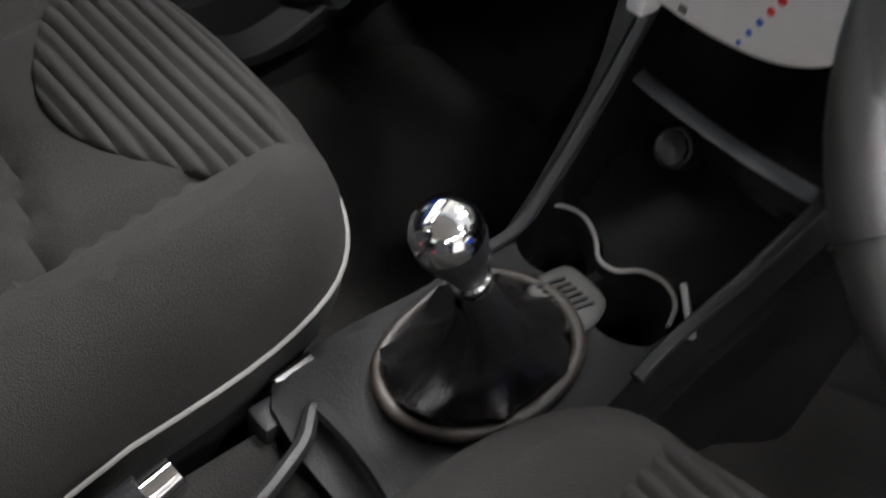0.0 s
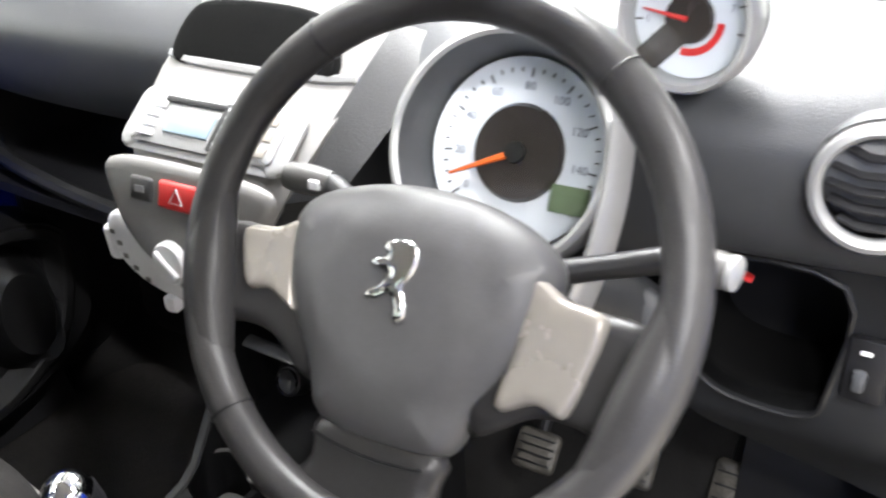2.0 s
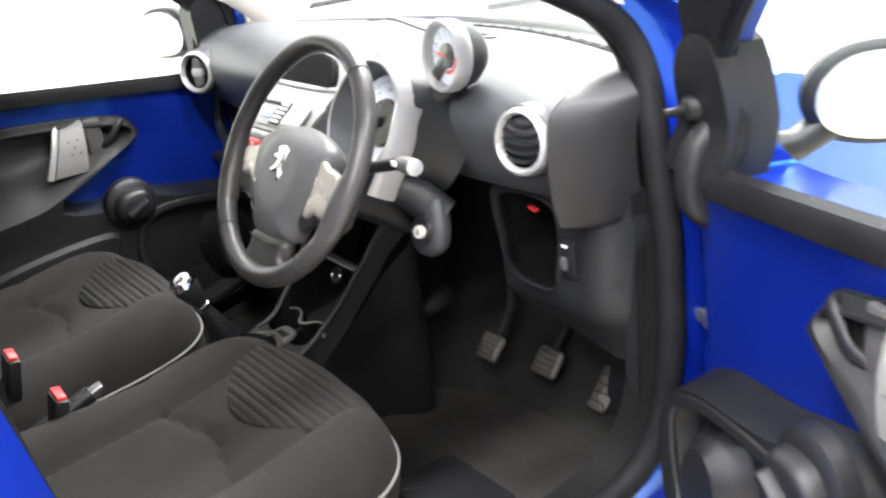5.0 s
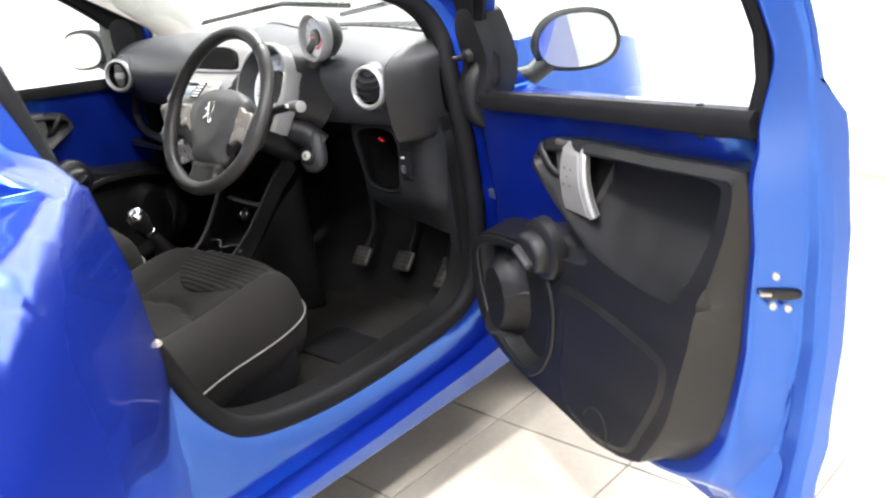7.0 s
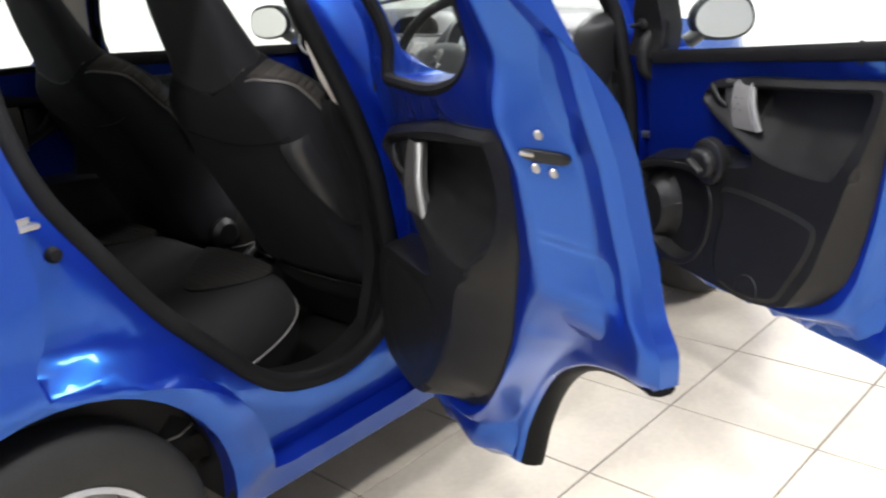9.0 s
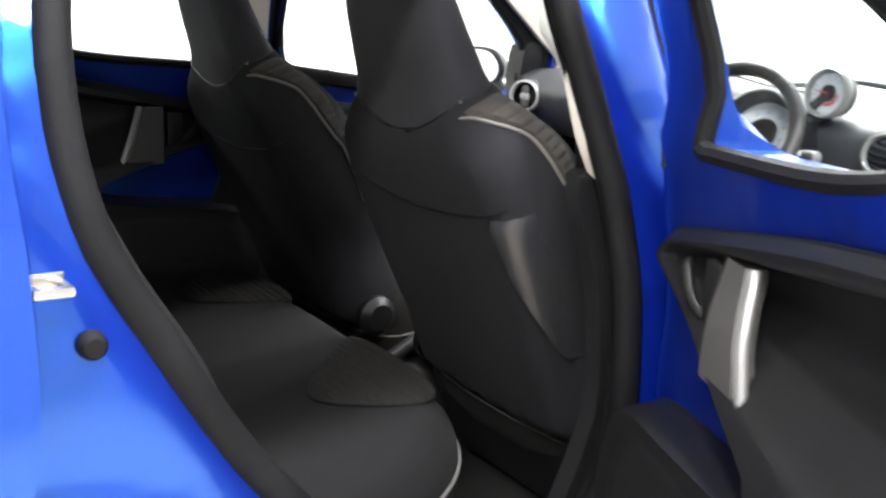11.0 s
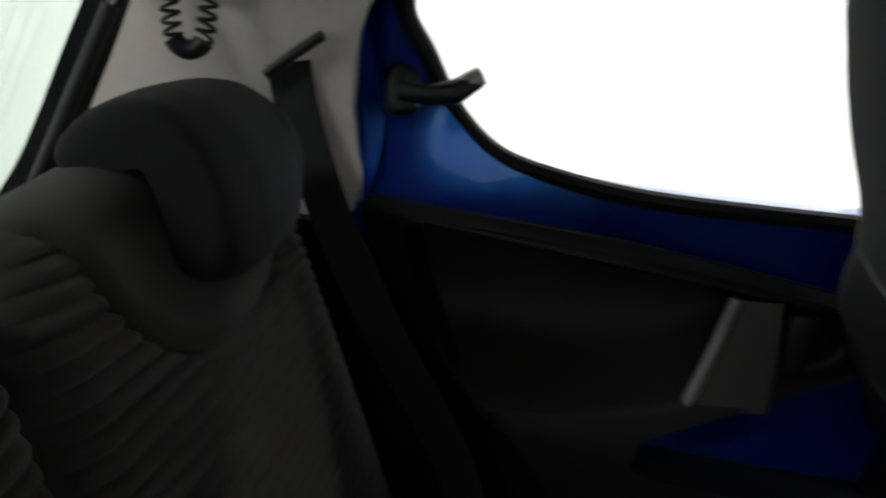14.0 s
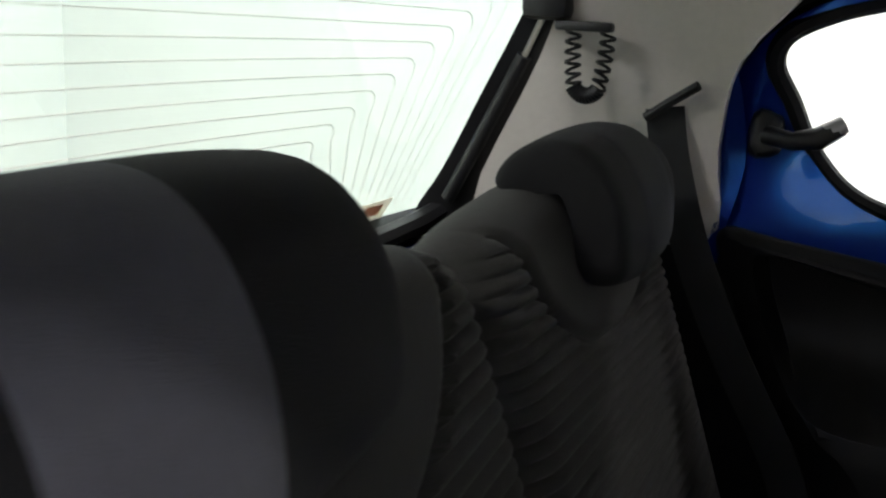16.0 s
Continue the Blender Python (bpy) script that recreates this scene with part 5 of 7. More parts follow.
# ---------------------------------------------------------------- instrument cluster and rev counter
clus = thing("instrument_cluster", "round speedometer with white dial under a silver-grey hood", "gauge", at=(0.315, 0.55, 0.94))
mc_ = facing((0.308, 0.535, 0.946), (0.0, -0.90, 0.42)) @ Matrix.Diagonal((0.74, 0.74, 0.74, 1))
part("hood", lathe([(0.1175, 0.0505), (0.122, 0.053), (0.128, 0.050), (0.131, 0.03), (0.126, -0.03), (0.118, -0.075)], 48, mc_, caps=False), M_SILVER, clus, "silver-grey instrument hood")
part("hood_lining", lathe([(0.098, -0.055), (0.107, 0.0), (0.1178, 0.0505)], 48, mc_, caps=False), M_DASH, clus, "dark grey inside of the hood")
part("dial", lathe([(0.104, -0.012), (0.103, -0.004), (0.094, -0.010), (0.0, -0.010)], 48, mc_, caps=False), M_DIAL, clus, "white speedometer dial")
part("dial_centre", lathe([(0.054, -0.009), (0.050, -0.002), (0.0, -0.002)], 40, mc_, caps=False), mat("smoked_brown", (0.035, 0.028, 0.026), 0.25), clus)
part("lcd", rbox(0.044, 0.030, 0.003, 0.002, mc_ @ Matrix.Translation((0.068, -0.040, -0.006))), mat("lcd_green", (0.16, 0.22, 0.12), 0.2), clus, "green display window")
for k in range(33):
    a = radians(218 - 256 * k / 32)
    big = k % 4 == 0
    part("tick", rbox(0.010 if big else 0.005, 0.0016, 0.001, 0, mc_ @ Matrix.Rotation(a, 4, "Z") @ Matrix.Translation((0.087 if big else 0.09, 0, -0.0092))), M_BLACK, clus)


def digits(txt, m, size, material, parent):
    cu = bpy.data.curves.new("digits", "FONT")
    cu.body, cu.size, cu.align_x, cu.align_y, cu.extrude = txt, size, "CENTER", "CENTER", 0.0003
    tmp = bpy.data.objects.new("digits", cu)
    me = bpy.data.meshes.new_from_object(tmp)
    bpy.data.objects.remove(tmp)
    me.transform(m)
    me.materials.append(material)
    ob = new("digits", me)
    ob.parent = parent
    if parent.type == "EMPTY":
        ob.matrix_parent_inverse = Matrix.Translation(-parent.location)
    return ob


for k in range(0, 9):
    a = radians(218 - 256 * k / 8)
    digits(str(20 * k) if k else "0", mc_ @ Matrix.Translation((0.072 * math.cos(a), 0.072 * math.sin(a), -0.009)), 0.013, mat("dial_grey", (0.2, 0.22, 0.28), 0.5) if k == 0 else bpy.data.materials["dial_grey"], clus)
an = radians(205)
part("needle", tube([mc_ @ Vector((0, 0, 0.002)), mc_ @ Vector((0.082 * math.cos(an), 0.082 * math.sin(an), 0.002))], [0.0035, 0.0012], 6), M_ORANGE, clus, "orange needle")
part("needle_hub", lathe([(0.012, 0.0), (0.011, 0.006), (0.0, 0.007)], 20, mc_, caps=False), M_BLACK, clus)
gl_ = part("lens", lathe([(0.106, 0.018), (0.0, 0.022)], 40, mc_, caps=False), M_GLASS, clus)
gl_.visible_shadow = False
for sx in (1,):
    arm_ = spl([mc_ @ Vector((sx * 0.121, 0.045, 0.022)), mc_ @ Vector((sx * 0.126, -0.02, 0.024)), mc_ @ Vector((sx * 0.124, -0.085, 0.030)), mc_ @ Vector((sx * 0.112, -0.15, 0.034))], 5, False)
    part("hood_arm", tube(arm_, 0.01, 12, flat=(0.026, 0.007), up=(1, 0, 0)), M_SILVER, clus, "broad silver side of the hood")
# fairing faces away from the light: its shade is put into the darker plastic
part("hood_skirt", loft([[tuple(mc_ @ Vector((r * math.cos(a), r * math.sin(a) * 1.0, h))) for a in np.linspace(radians(-60), radians(210), 29)] for r, h in ((0.127, 0.03), (0.134, -0.03), (0.165, -0.12))], caps=False, closed=False), M_KNEE, clus, "plastic fairing behind the hood, darkened for its shaded face")

pod = thing("rev_counter", "round silver rev counter pod on a short black stalk", "gauge", at=(0.421, 0.609, 1.045))
mp = facing((0.421, 0.600, 1.047), (-0.13, -0.97, 0.10))
part("pod_shell", lathe([(0.0, -0.055), (0.030, -0.052), (0.046, -0.035), (0.0515, -0.010)], 44, mp, caps=False), M_KNEE, pod, "dark back of the pod")
part("bezel", lathe([(0.0510, -0.012), (0.0535, -0.008), (0.0545, 0.012), (0.052, 0.017), (0.0475, 0.015), (0.045, 0.0)], 44, mp, caps=False), M_SILVER, pod, "silver pod bezel")
part("dial", lathe([(0.0445, 0.001), (0.0, 0.001)], 40, mp, caps=False), M_DIAL, pod, "white dial with a red band")
part("dial_centre", lathe([(0.019, 0.001), (0.018, 0.006), (0.0, 0.007)], 28, mp, caps=False), bpy.data.materials["smoked_brown"], pod)
part("red_band", loft([[tuple(mp @ Vector((r * math.cos(a), r * math.sin(a), 0.0022))) for a in np.linspace(radians(-100), radians(-2), 16)] for r in (0.022, 0.0275)], caps=False, closed=False), M_RED, pod)
for k in range(9):
    a = radians(215 - 225 * k / 8)
    part("tick", rbox(0.006, 0.0012, 0.0008, 0, mp @ Matrix.Rotation(a, 4, "Z") @ Matrix.Translation((0.041, 0, 0.0018))), M_BLACK, pod)
    if 0 < k < 8:
        digits(str(k), mp @ Matrix.Translation((0.0335 * math.cos(a), 0.0335 * math.sin(a), 0.002)), 0.008, bpy.data.materials["dial_grey"], pod)
part("arm_cover", tube([mp @ Vector((-0.002, -0.004, 0.004)), mp @ Vector((-0.030, -0.034, 0.006))], 0.008, 8, flat=(0.0105, 0.003), up=(0, -1, 0)), bpy.data.materials["smoked_brown"], pod)
part("needle", tube([mp @ Vector((0, 0, 0.008)), mp @ Vector((-0.036, 0.004, 0.006))], [0.0022, 0.0008], 6), M_RED, pod)
pl_ = part("lens", lathe([(0.046, 0.009), (0.0, 0.012)], 32, mp, caps=False), M_GLASS, pod)
pl_.visible_shadow = False
part("stalk", tube([(0.408, 0.63, 1.005), (0.385, 0.60, 0.985), (0.37, 0.59, 0.955)], [0.018, 0.018, 0.022], 10), M_BLACK, pod)

# ---------------------------------------------------------------- steering column and wheel
WCX = Vector((0.320, 0.363, 0.934))
TILT = radians(31)
mw = facing(WCX, (0, -math.cos(TILT), math.sin(TILT)))
M_HUB = mat("airbag_plastic", (0.078, 0.077, 0.079), 0.42, 0, 0.08, 12, 0.08, 600, spec=0.35)
sw = thing("steering_wheel", "worn dark leather three-spoke steering wheel with silver spoke inserts", "steering wheel", at=WCX)
ring = [mw @ Vector((0.179 * math.cos(a), 0.179 * math.sin(a), 0)) for a in np.linspace(0, 2 * math.pi, 64, endpoint=False)]
rim_o = part("rim", tube(ring, 0.0155, 14, True, up=tuple(mw.to_3x3() @ Vector((0, 0, 1)))), M_LEATHER, sw, "dark leather-covered rim")
for deg in (128, 52, 228, 312):
    a = radians(deg)
    c = Vector((0.179 * math.cos(a), 0.179 * math.sin(a), 0))
    sd = [mw @ (c + Vector((0.0158 * math.cos(b) * math.cos(a), 0.0158 * math.cos(b) * math.sin(a), 0.0158 * math.sin(b)))) for b in np.linspace(0, 2 * math.pi, 16, endpoint=False)]
    part("stitched_seam", tube(sd, 0.0009, 5, True), M_BLACK, rim_o)
mu = mw @ Matrix.Translation((-0.006, -0.014, 0))
HUB = spl([(-0.104, 0.008), (-0.098, 0.040), (-0.060, 0.060), (0.0, 0.068), (0.060, 0.060), (0.098, 0.040), (0.104, 0.008), (0.094, -0.030), (0.068, -0.070), (0.050, -0.104), (0.0, -0.112), (-0.050, -0.104), (-0.068, -0.070), (-0.094, -0.030)], 5)
part("airbag_cover", pillow(HUB, 0.030, 0.03, 0.035, mu @ Matrix.Translation((0, 0, -0.022)), 0.012, lambda P: 0.004 * smooth(sdist(P, circle(0, -0.012, 0.062)), -0.005, 0.005)), M_HUB, sw, "soft grey airbag cover")
for sx in (-1, 1):
    # drooping spoke, its silver insert beside the hub, leather flare into the rim
    arm = spl([(sx * 0.070, 0.030), (sx * 0.115, 0.016), (sx * 0.170, 0.008), (sx * 0.172, -0.062), (sx * 0.135, -0.058), (sx * 0.105, -0.060), (sx * 0.060, -0.080)], 5)
    part("spoke", pillow(arm, 0.012, 0.014, 0.014, mu @ Matrix.Translation((0, 0, -0.018)), 0.014), M_LEATHER, sw)
    up_ = 0.022 if sx < 0 else 0.0
    ins_ = [(sx * 0.088, 0.026), (sx * 0.112, 0.018), (sx * 0.140, 0.012), (sx * 0.138, -0.018 + 0.4 * up_), (sx * 0.128, -0.052 + up_), (sx * 0.108, -0.050 + up_), (sx * 0.082, -0.060 + up_), (sx * 0.086, -0.02)]
    part("spoke_insert", pillow(spl(ins_, 6), 0.008, 0.004, 0.005, mu @ Matrix.Translation((0, 0, -0.008)), 0.006), M_SPOKE, sw, "silver spoke insert")
    part("rim_wrap", tube([mw @ Vector((sx * (0.179 - 0.007 * math.cos((a + 0.24) * 4)) * math.cos(a), (0.179 - 0.007 * math.cos((a + 0.24) * 4)) * math.sin(a), -0.001)) for a in np.linspace(-0.58, 0.10, 13)], [0.0145, 0.0155, 0.0165, 0.0175, 0.0185, 0.019, 0.0195, 0.019, 0.0185, 0.0175, 0.0165, 0.0155, 0.0145], 12), M_LEATHER, sw)
low = spl([(-0.046, -0.110), (-0.050, -0.140), (-0.066, -0.172), (0.0, -0.180), (0.066, -0.172), (0.050, -0.140), (0.046, -0.110)], 5)
part("spoke", pillow(low, 0.016, 0.014, 0.014, mw @ Matrix.Translation((-0.004, -0.004, -0.018)), 0.014), M_LEATHER, sw)
part("spoke_seam", tube([mw @ Vector((x - 0.005, -0.124 - 0.006 * (1 - (x / 0.05) ** 2), 0.0005)) for x in np.linspace(-0.044, 0.044, 9)], 0.0012, 5), M_BLACK, sw)
# chrome badge drawn as a plain shape
BADGE = spl([(-0.017, 0.012), (-0.007, 0.014), (-0.012, 0.022), (0.000, 0.027), (0.012, 0.026), (0.017, 0.018), (0.015, 0.006), (0.009, -0.004), (0.015, -0.014), (0.014, -0.027), (0.005, -0.027), (0.006, -0.018), (0.000, -0.010), (-0.007, -0.016), (-0.018, -0.017), (-0.016, -0.010), (-0.008, -0.005), (-0.004, 0.003), (-0.016, 0.004)], 2)
part("badge", pillow(BADGE, 0.004, 0.002, 0.003, mu @ Matrix.Translation((0, 0.004, 0.0115)), 0.005), M_CHROME, sw, "chrome badge")

col = thing("steering_column", "dark plastic column shroud with ignition lock and two stalks", "steering column", at=(0.324, 0.45, 0.80))
ax = Vector((0, -math.cos(TILT), math.sin(TILT)))
rings = []
for d, w_, h_ in ((-0.035, 0.042, 0.038), (-0.07, 0.048, 0.042), (-0.13, 0.050, 0.045), (-0.22, 0.052, 0.050)):
    c = WCX + ax * d - Vector((0, 0, 0.012))
    rings.append([tuple(facing(c, ax) @ Vector((w_ * math.copysign(abs(math.cos(a)) ** 0.6, math.cos(a)), h_ * math.copysign(abs(math.sin(a)) ** 0.6, math.sin(a)), 0))) for a in np.linspace(0, 2 * math.pi, 24, endpoint=False)])
part("shroud", loft(rings), M_KNEE, col)
mk = facing((0.4195, 0.508, 0.793), (0.18, -0.94, 0.30))
EGG = spl([(0.0, 0.068), (-0.018, 0.058), (-0.031, 0.030), (-0.038, 0.0), (-0.034, -0.026), (-0.016, -0.041), (0.0, -0.043), (0.016, -0.041), (0.034, -0.026), (0.038, 0.0), (0.031, 0.030), (0.018, 0.058)], 4)
part("lock_housing", pillow(EGG, 0.016, 0.026, 0.024, mk @ Matrix.Translation((0.002, 0, -0.023)) @ Matrix.Diagonal((0.90, 0.90, 1, 1)), 0.012), M_SHELL, col, "egg-shaped dark grey ignition housing")
part("lock_bezel", lathe([(0.023, -0.006), (0.021, -0.002), (0.018, -0.003), (0.0, -0.004)], 28, mk, caps=False), M_BLACK, col)
kb = part("key_barrel", lathe([(0.0105, -0.004), (0.0105, 0.003), (0.008, 0.004), (0.0, 0.003)], 20, mk, caps=False), M_BARREL, col, "bright satin key barrel")
part("key_slot", rbox(0.0025, 0.009, 0.002, 0.0005, mk @ Matrix.Translation((0, 0, 0.0042))), M_BLACK, kb)
part("housing_neck", tube([(0.36, 0.50, 0.86), (0.385, 0.535, 0.835), (0.416, 0.560, 0.80)], [0.024, 0.032, 0.032], 12), M_KNEE, col)
for sx in (-1, 1):
    p0 = WCX + ax * (-0.075) + Vector((sx * 0.055, 0, 0.012))
    p1 = Vector((WCX.x + sx * 0.142, 0.462, 0.924))
    p2 = Vector((WCX.x + sx * 0.184, 0.458, 0.926))
    st = part("stalk", tube([p0, (p0 + p1) / 2, p1], [0.010, 0.009, 0.010], 10), M_BLACK, col, "black column stalk")
    part("stalk_end", tube([p1, p1.lerp(p2, 0.3), p1.lerp(p2, 0.75), p2], [0.0105, 0.0125, 0.013, 0.011], 12), M_GREYDARK, st, "dark grey stalk end")
    part("stalk_mark", rbox(0.010, 0.004, 0.008, 0.001, Matrix.Translation(p1.lerp(p2, 0.15) + Vector((0, -0.014, 0.004)))), M_WHITE, st)
part("stalk_cap", lathe([(0.0125, 0.0), (0.012, 0.004), (0.0, 0.006)], 20, facing((WCX.x + 0.182, 0.458, 0.926), (1, -0.2, 0)), caps=False), M_SILVER, col)

# ---------------------------------------------------------------- front seats
def seat_frame(cx, cy, cz, lean):
    """Frame of a backrest: x across, y up along the back, z forwards."""
    a = radians(lean)
    x, y = Vector((-1, 0, 0)), Vector((0, -math.sin(a), math.cos(a)))
    m = Matrix((x, y, x.cross(y))).transposed().to_4x4()
    m.translation = (cx, cy, cz)
    return m


BK = spl([(-0.20, -0.03), (-0.235, 0.15), (-0.25, 0.34), (-0.247, 0.45), (-0.226, 0.53), (-0.185, 0.578), (-0.156, 0.605), (-0.143, 0.67), (-0.122, 0.77), (-0.082, 0.835), (0, 0.85),
          (0.082, 0.835), (0.122, 0.77), (0.143, 0.67), (0.156, 0.605), (0.185, 0.578), (0.226, 0.53), (0.247, 0.45), (0.25, 0.34), (0.235, 0.15), (0.20, -0.03)], 6)
BE, BHF, BHB = 0.055, 0.075, 0.072


def bk_wing(P):
    return 0.035 * smooth(np.abs(P[:, 0]), 0.13, 0.22) * (1 - smooth(P[:, 1], 0.45, 0.6)) - 0.02 * smooth(P[:, 1], 0.55, 0.62) + 0.012 * np.sin(P[:, 1] * 7)


def bk_rear(P):
    return -0.030 * smooth(P[:, 1], 0.50, 0.66) - 0.026 * smooth(P[:, 1], 0.64, 0.86)


def bk_back(x, y, up=0.001):
    """Point on the rear face of a front backrest."""
    P = np.array([[x, y]])
    d = float(np.clip(sdist(P, BK)[0], 0, BE)) / BE
    return Vector((x, y, -(BHB + float(bk_rear(P)[0])) * math.sqrt(max(0, 1 - (1 - d) ** 2)) - up))


def bk_side(sx, y, z, up=0.0):
    """Point on the rounded flank of a front backrest at height y and depth z."""
    e = [(abs(p[0]), p[1]) for p in BK if p[0] < 0 and p[1] < 0.62]
    e.sort(key=lambda q: q[1])
    x = float(np.interp(y, [q[1] for q in e], [q[0] for q in e]))
    P = np.array([[x - 0.02, y]])
    h = BHF + float(bk_wing(P)[0]) if z > 0 else BHB + float(bk_rear(P)[0])
    k = min(0.98, abs(z) / h)
    d = BE * (1 - math.sqrt(1 - k * k))
    dy = 0.5 * smooth(np.array([y]), 0.47, 0.58)[0]
    return Vector((sx * (x - d + up), y - d * dy + up * dy, z))


def front_seat(cx, dy=0.0):
    s = thing("front_seat", "dark charcoal cloth front seat with ribbed panels and grey piping", "car seat", "front seats", at=(cx, 0.1 + dy, 0.30))
    # cushion: body with raised side bolsters
    CU = spl([(-0.245, -0.22), (-0.255, 0.05), (-0.245, 0.20), (-0.20, 0.285), (-0.10, 0.325), (0.10, 0.325), (0.20, 0.285), (0.245, 0.20), (0.255, 0.05), (0.245, -0.22)], 5)
    bol = lambda P: 0.030 * smooth(np.abs(P[:, 0]), 0.12, 0.20) - 0.012 * np.exp(-((np.abs(P[:, 0]) - 0.135) / 0.012) ** 2) + 0.015 * smooth(P[:, 1], 0.05, 0.25) - 0.010 * np.exp(-((P[:, 1] - 0.095 + 0.25 * np.abs(P[:, 0])) / 0.010) ** 2) * smooth(0.15 - np.abs(P[:, 0]), 0, 0.02)
    mc = Matrix.Translation((cx - 0.026, 0.04 + dy, 0.455)) @ Matrix.Rotation(radians(5), 4, "X")
    cu = part("cushion", pillow(CU, 0.085, 0.10, 0.06, mc, 0.012, bol), M_CLOTH, s, "dark charcoal cloth seat cushion")
    rb_ = spl([(0.0, 0.135), (-0.09, 0.165), (-0.180, 0.245), (-0.12, 0.288), (0, 0.300), (0.12, 0.288), (0.180, 0.245), (0.09, 0.165)], 5)
    part("ribbed_panel", rowpad(rb_, 0.022, 0.0026, 0.02, lambda P: 0.008 + rib(P[:, 1], 0.0145, 0.0066), lambda P: 0.01 + 0 * P[:, 0], mc @ Matrix.Translation((0, 0, 0.090))), M_CLOTH, cu, "ribbed charcoal cloth panel")
    pp = [mc @ Vector((p[0] * 1.004, p[1] * 1.004, 0.004)) for p in CU]
    part("piping", tube(pp, 0.0023, 6, True), M_PIPE, cu, "light grey piping")
    # plastic base and runners
    part("seat_base", loft([[(cx + sx * a, 0.03 + dy + sy * b, z) for sx, sy in ((-1, -1), (1, -1), (1, 1), (-1, 1))] for a, b, z in ((0.19, 0.20, 0.29), (0.215, 0.225, 0.38), (0.21, 0.225, 0.43))]), M_BLACK, s)
    for sx in (-0.17, 0.17):
        part("runner", rbox(0.035, 0.50, 0.035, 0.005, Matrix.Translation((cx + sx, 0.03 + dy, 0.285))), M_BLACK, s)
    # backrest with built-in head restraint
    mb = seat_frame(cx, -0.185 + dy, 0.50, 25)
    bkm = pillow(BK, BHF, BHB, BE, mb, 0.016, bk_wing, bk_rear)
    bow = lambda x: 0.606 - 0.052 * max(0.0, 1 - (x / 0.145) ** 2)
    mi = mb.inverted()
    for v in bkm.verts:
        q = mi @ v.co
        if abs(q.y - bow(q.x)) < 0.009:
            v.co = mb @ Vector((q.x, bow(q.x), q.z))
    bk = part("backrest", bkm, M_CLOTH3, s, "dark cloth backrest with built-in head restraint")
    bk.data.materials.append(M_HEADCLOTH)
    for f in bk.data.polygons:
        q = mi @ f.center
        f.material_index = int(q.y > bow(q.x))
    PV = [0.602, 0.590, 0.575, 0.555, 0.535, 0.50, 0.46, 0.42, 0.39, 0.33, 0.26]
    PZ = [-0.050, -0.035, -0.020, 0.002, 0.018, 0.028, 0.036, 0.047, 0.056, 0.060, 0.060]
    for sx in (-1, 1):
        # piping from the foot of the head restraint over the shoulder and down the flank
        pth = [bk_back(sx * 0.145, 0.606)] + [bk_side(sx, v, z, 0.0015) for v, z in zip(PV, PZ)]
        part("piping", tube([mb @ p for p in spl(pth, 5, False)], 0.0030, 6), M_PIPE, bk, "light grey piping")
        rows_ = []
        for k in range(61):
            v = 0.598 - 0.185 * k / 60
            z0 = float(np.interp(-v, [-a for a in PV], PZ)) + 0.004
            h = 0.004 + 0.004 * abs(math.sin(math.pi * k / 5)) ** 0.7
            z1 = 0.050 + 0.022 * smooth(np.array([0.60 - v]), 0, 0.12)[0]
            rows_.append([mb @ bk_side(sx, v, z0 + (z1 - z0) * j / 8, h if 0 < j < 8 else 0.0) for j in range(9)])
        # strong light on the shoulder is put into this paler rib colour
        part("ribbed_shoulder", loft(rows_, caps=False, closed=False), M_RIB_LIT, bk, "ribbed grey cloth shoulder panel, lightened as strongly lit")
    cb = spl([(-0.13, 0.02), (-0.14, 0.30), (-0.12, 0.52), (0.12, 0.52), (0.14, 0.30), (0.13, 0.02)], 5)
    part("centre_panel", pillow(cb, 0.012, 0.01, 0.02, mb @ Matrix.Translation((0, 0, 0.072)), 0.03), M_CLOTH, bk)
    # seams on the back: a bow under the head restraint, a line across
    part("seam", tube([mb @ bk_back(x, 0.610 - 0.052 * (1 - (x / 0.145) ** 2), 0.0) for x in np.linspace(-0.145, 0.145, 25)], 0.0018, 5), M_BLACK, bk)
    part("seam", tube([mb @ bk_back(x, 0.42 + 0.028 * (x / 0.2) ** 2, 0.0) for x in np.linspace(-0.225, 0.225, 25)], 0.0018, 5), M_BLACK, bk)
    part("recliner", lathe([(0.045, 0.0), (0.045, 0.02), (0.03, 0.035), (0.0, 0.036)], 24, Matrix.Translation((cx + (0.235 if cx < 0 else -0.235), -0.20 + dy, 0.50)) @ Matrix.Rotation(radians(90 if cx < 0 else -90), 4, "Y"), caps=False), M_BLACK, s, "round black recliner knob")
    return s, mb


front_seat(-0.335)
seat_d, mb_d = front_seat(0.335, 0.03)
# smooth map pocket on the outer half of the driver's backrest
rows_ = []
for k in range(25):
    v = 0.155 + 0.285 * k / 24
    e_ = float(np.interp(v, [0.15, 0.34, 0.45], [0.235, 0.25, 0.247])) - 0.003
    x0 = float(np.interp(v, [0.165, 0.24, 0.42, 0.45], [0.236, 0.230, 0.192, 0.184]))
    q = max(0.0, 1 - abs(2 * k / 24 - 1) ** 8) ** 0.5
    rows_.append([mb_d @ (bk_back(-(x0 + (e_ - x0) * j / 16), v, (0.016 * q * max(0.0, 1 - abs(2 * j / 16 - 1) ** 6) ** 0.5 if 0 < j < 16 else 0.0) - 0.001)) for j in range(17)])
part("map_pocket", loft(rows_, caps=False, closed=False), M_POCKET, seat_d, "smooth black map pocket on the seat back")

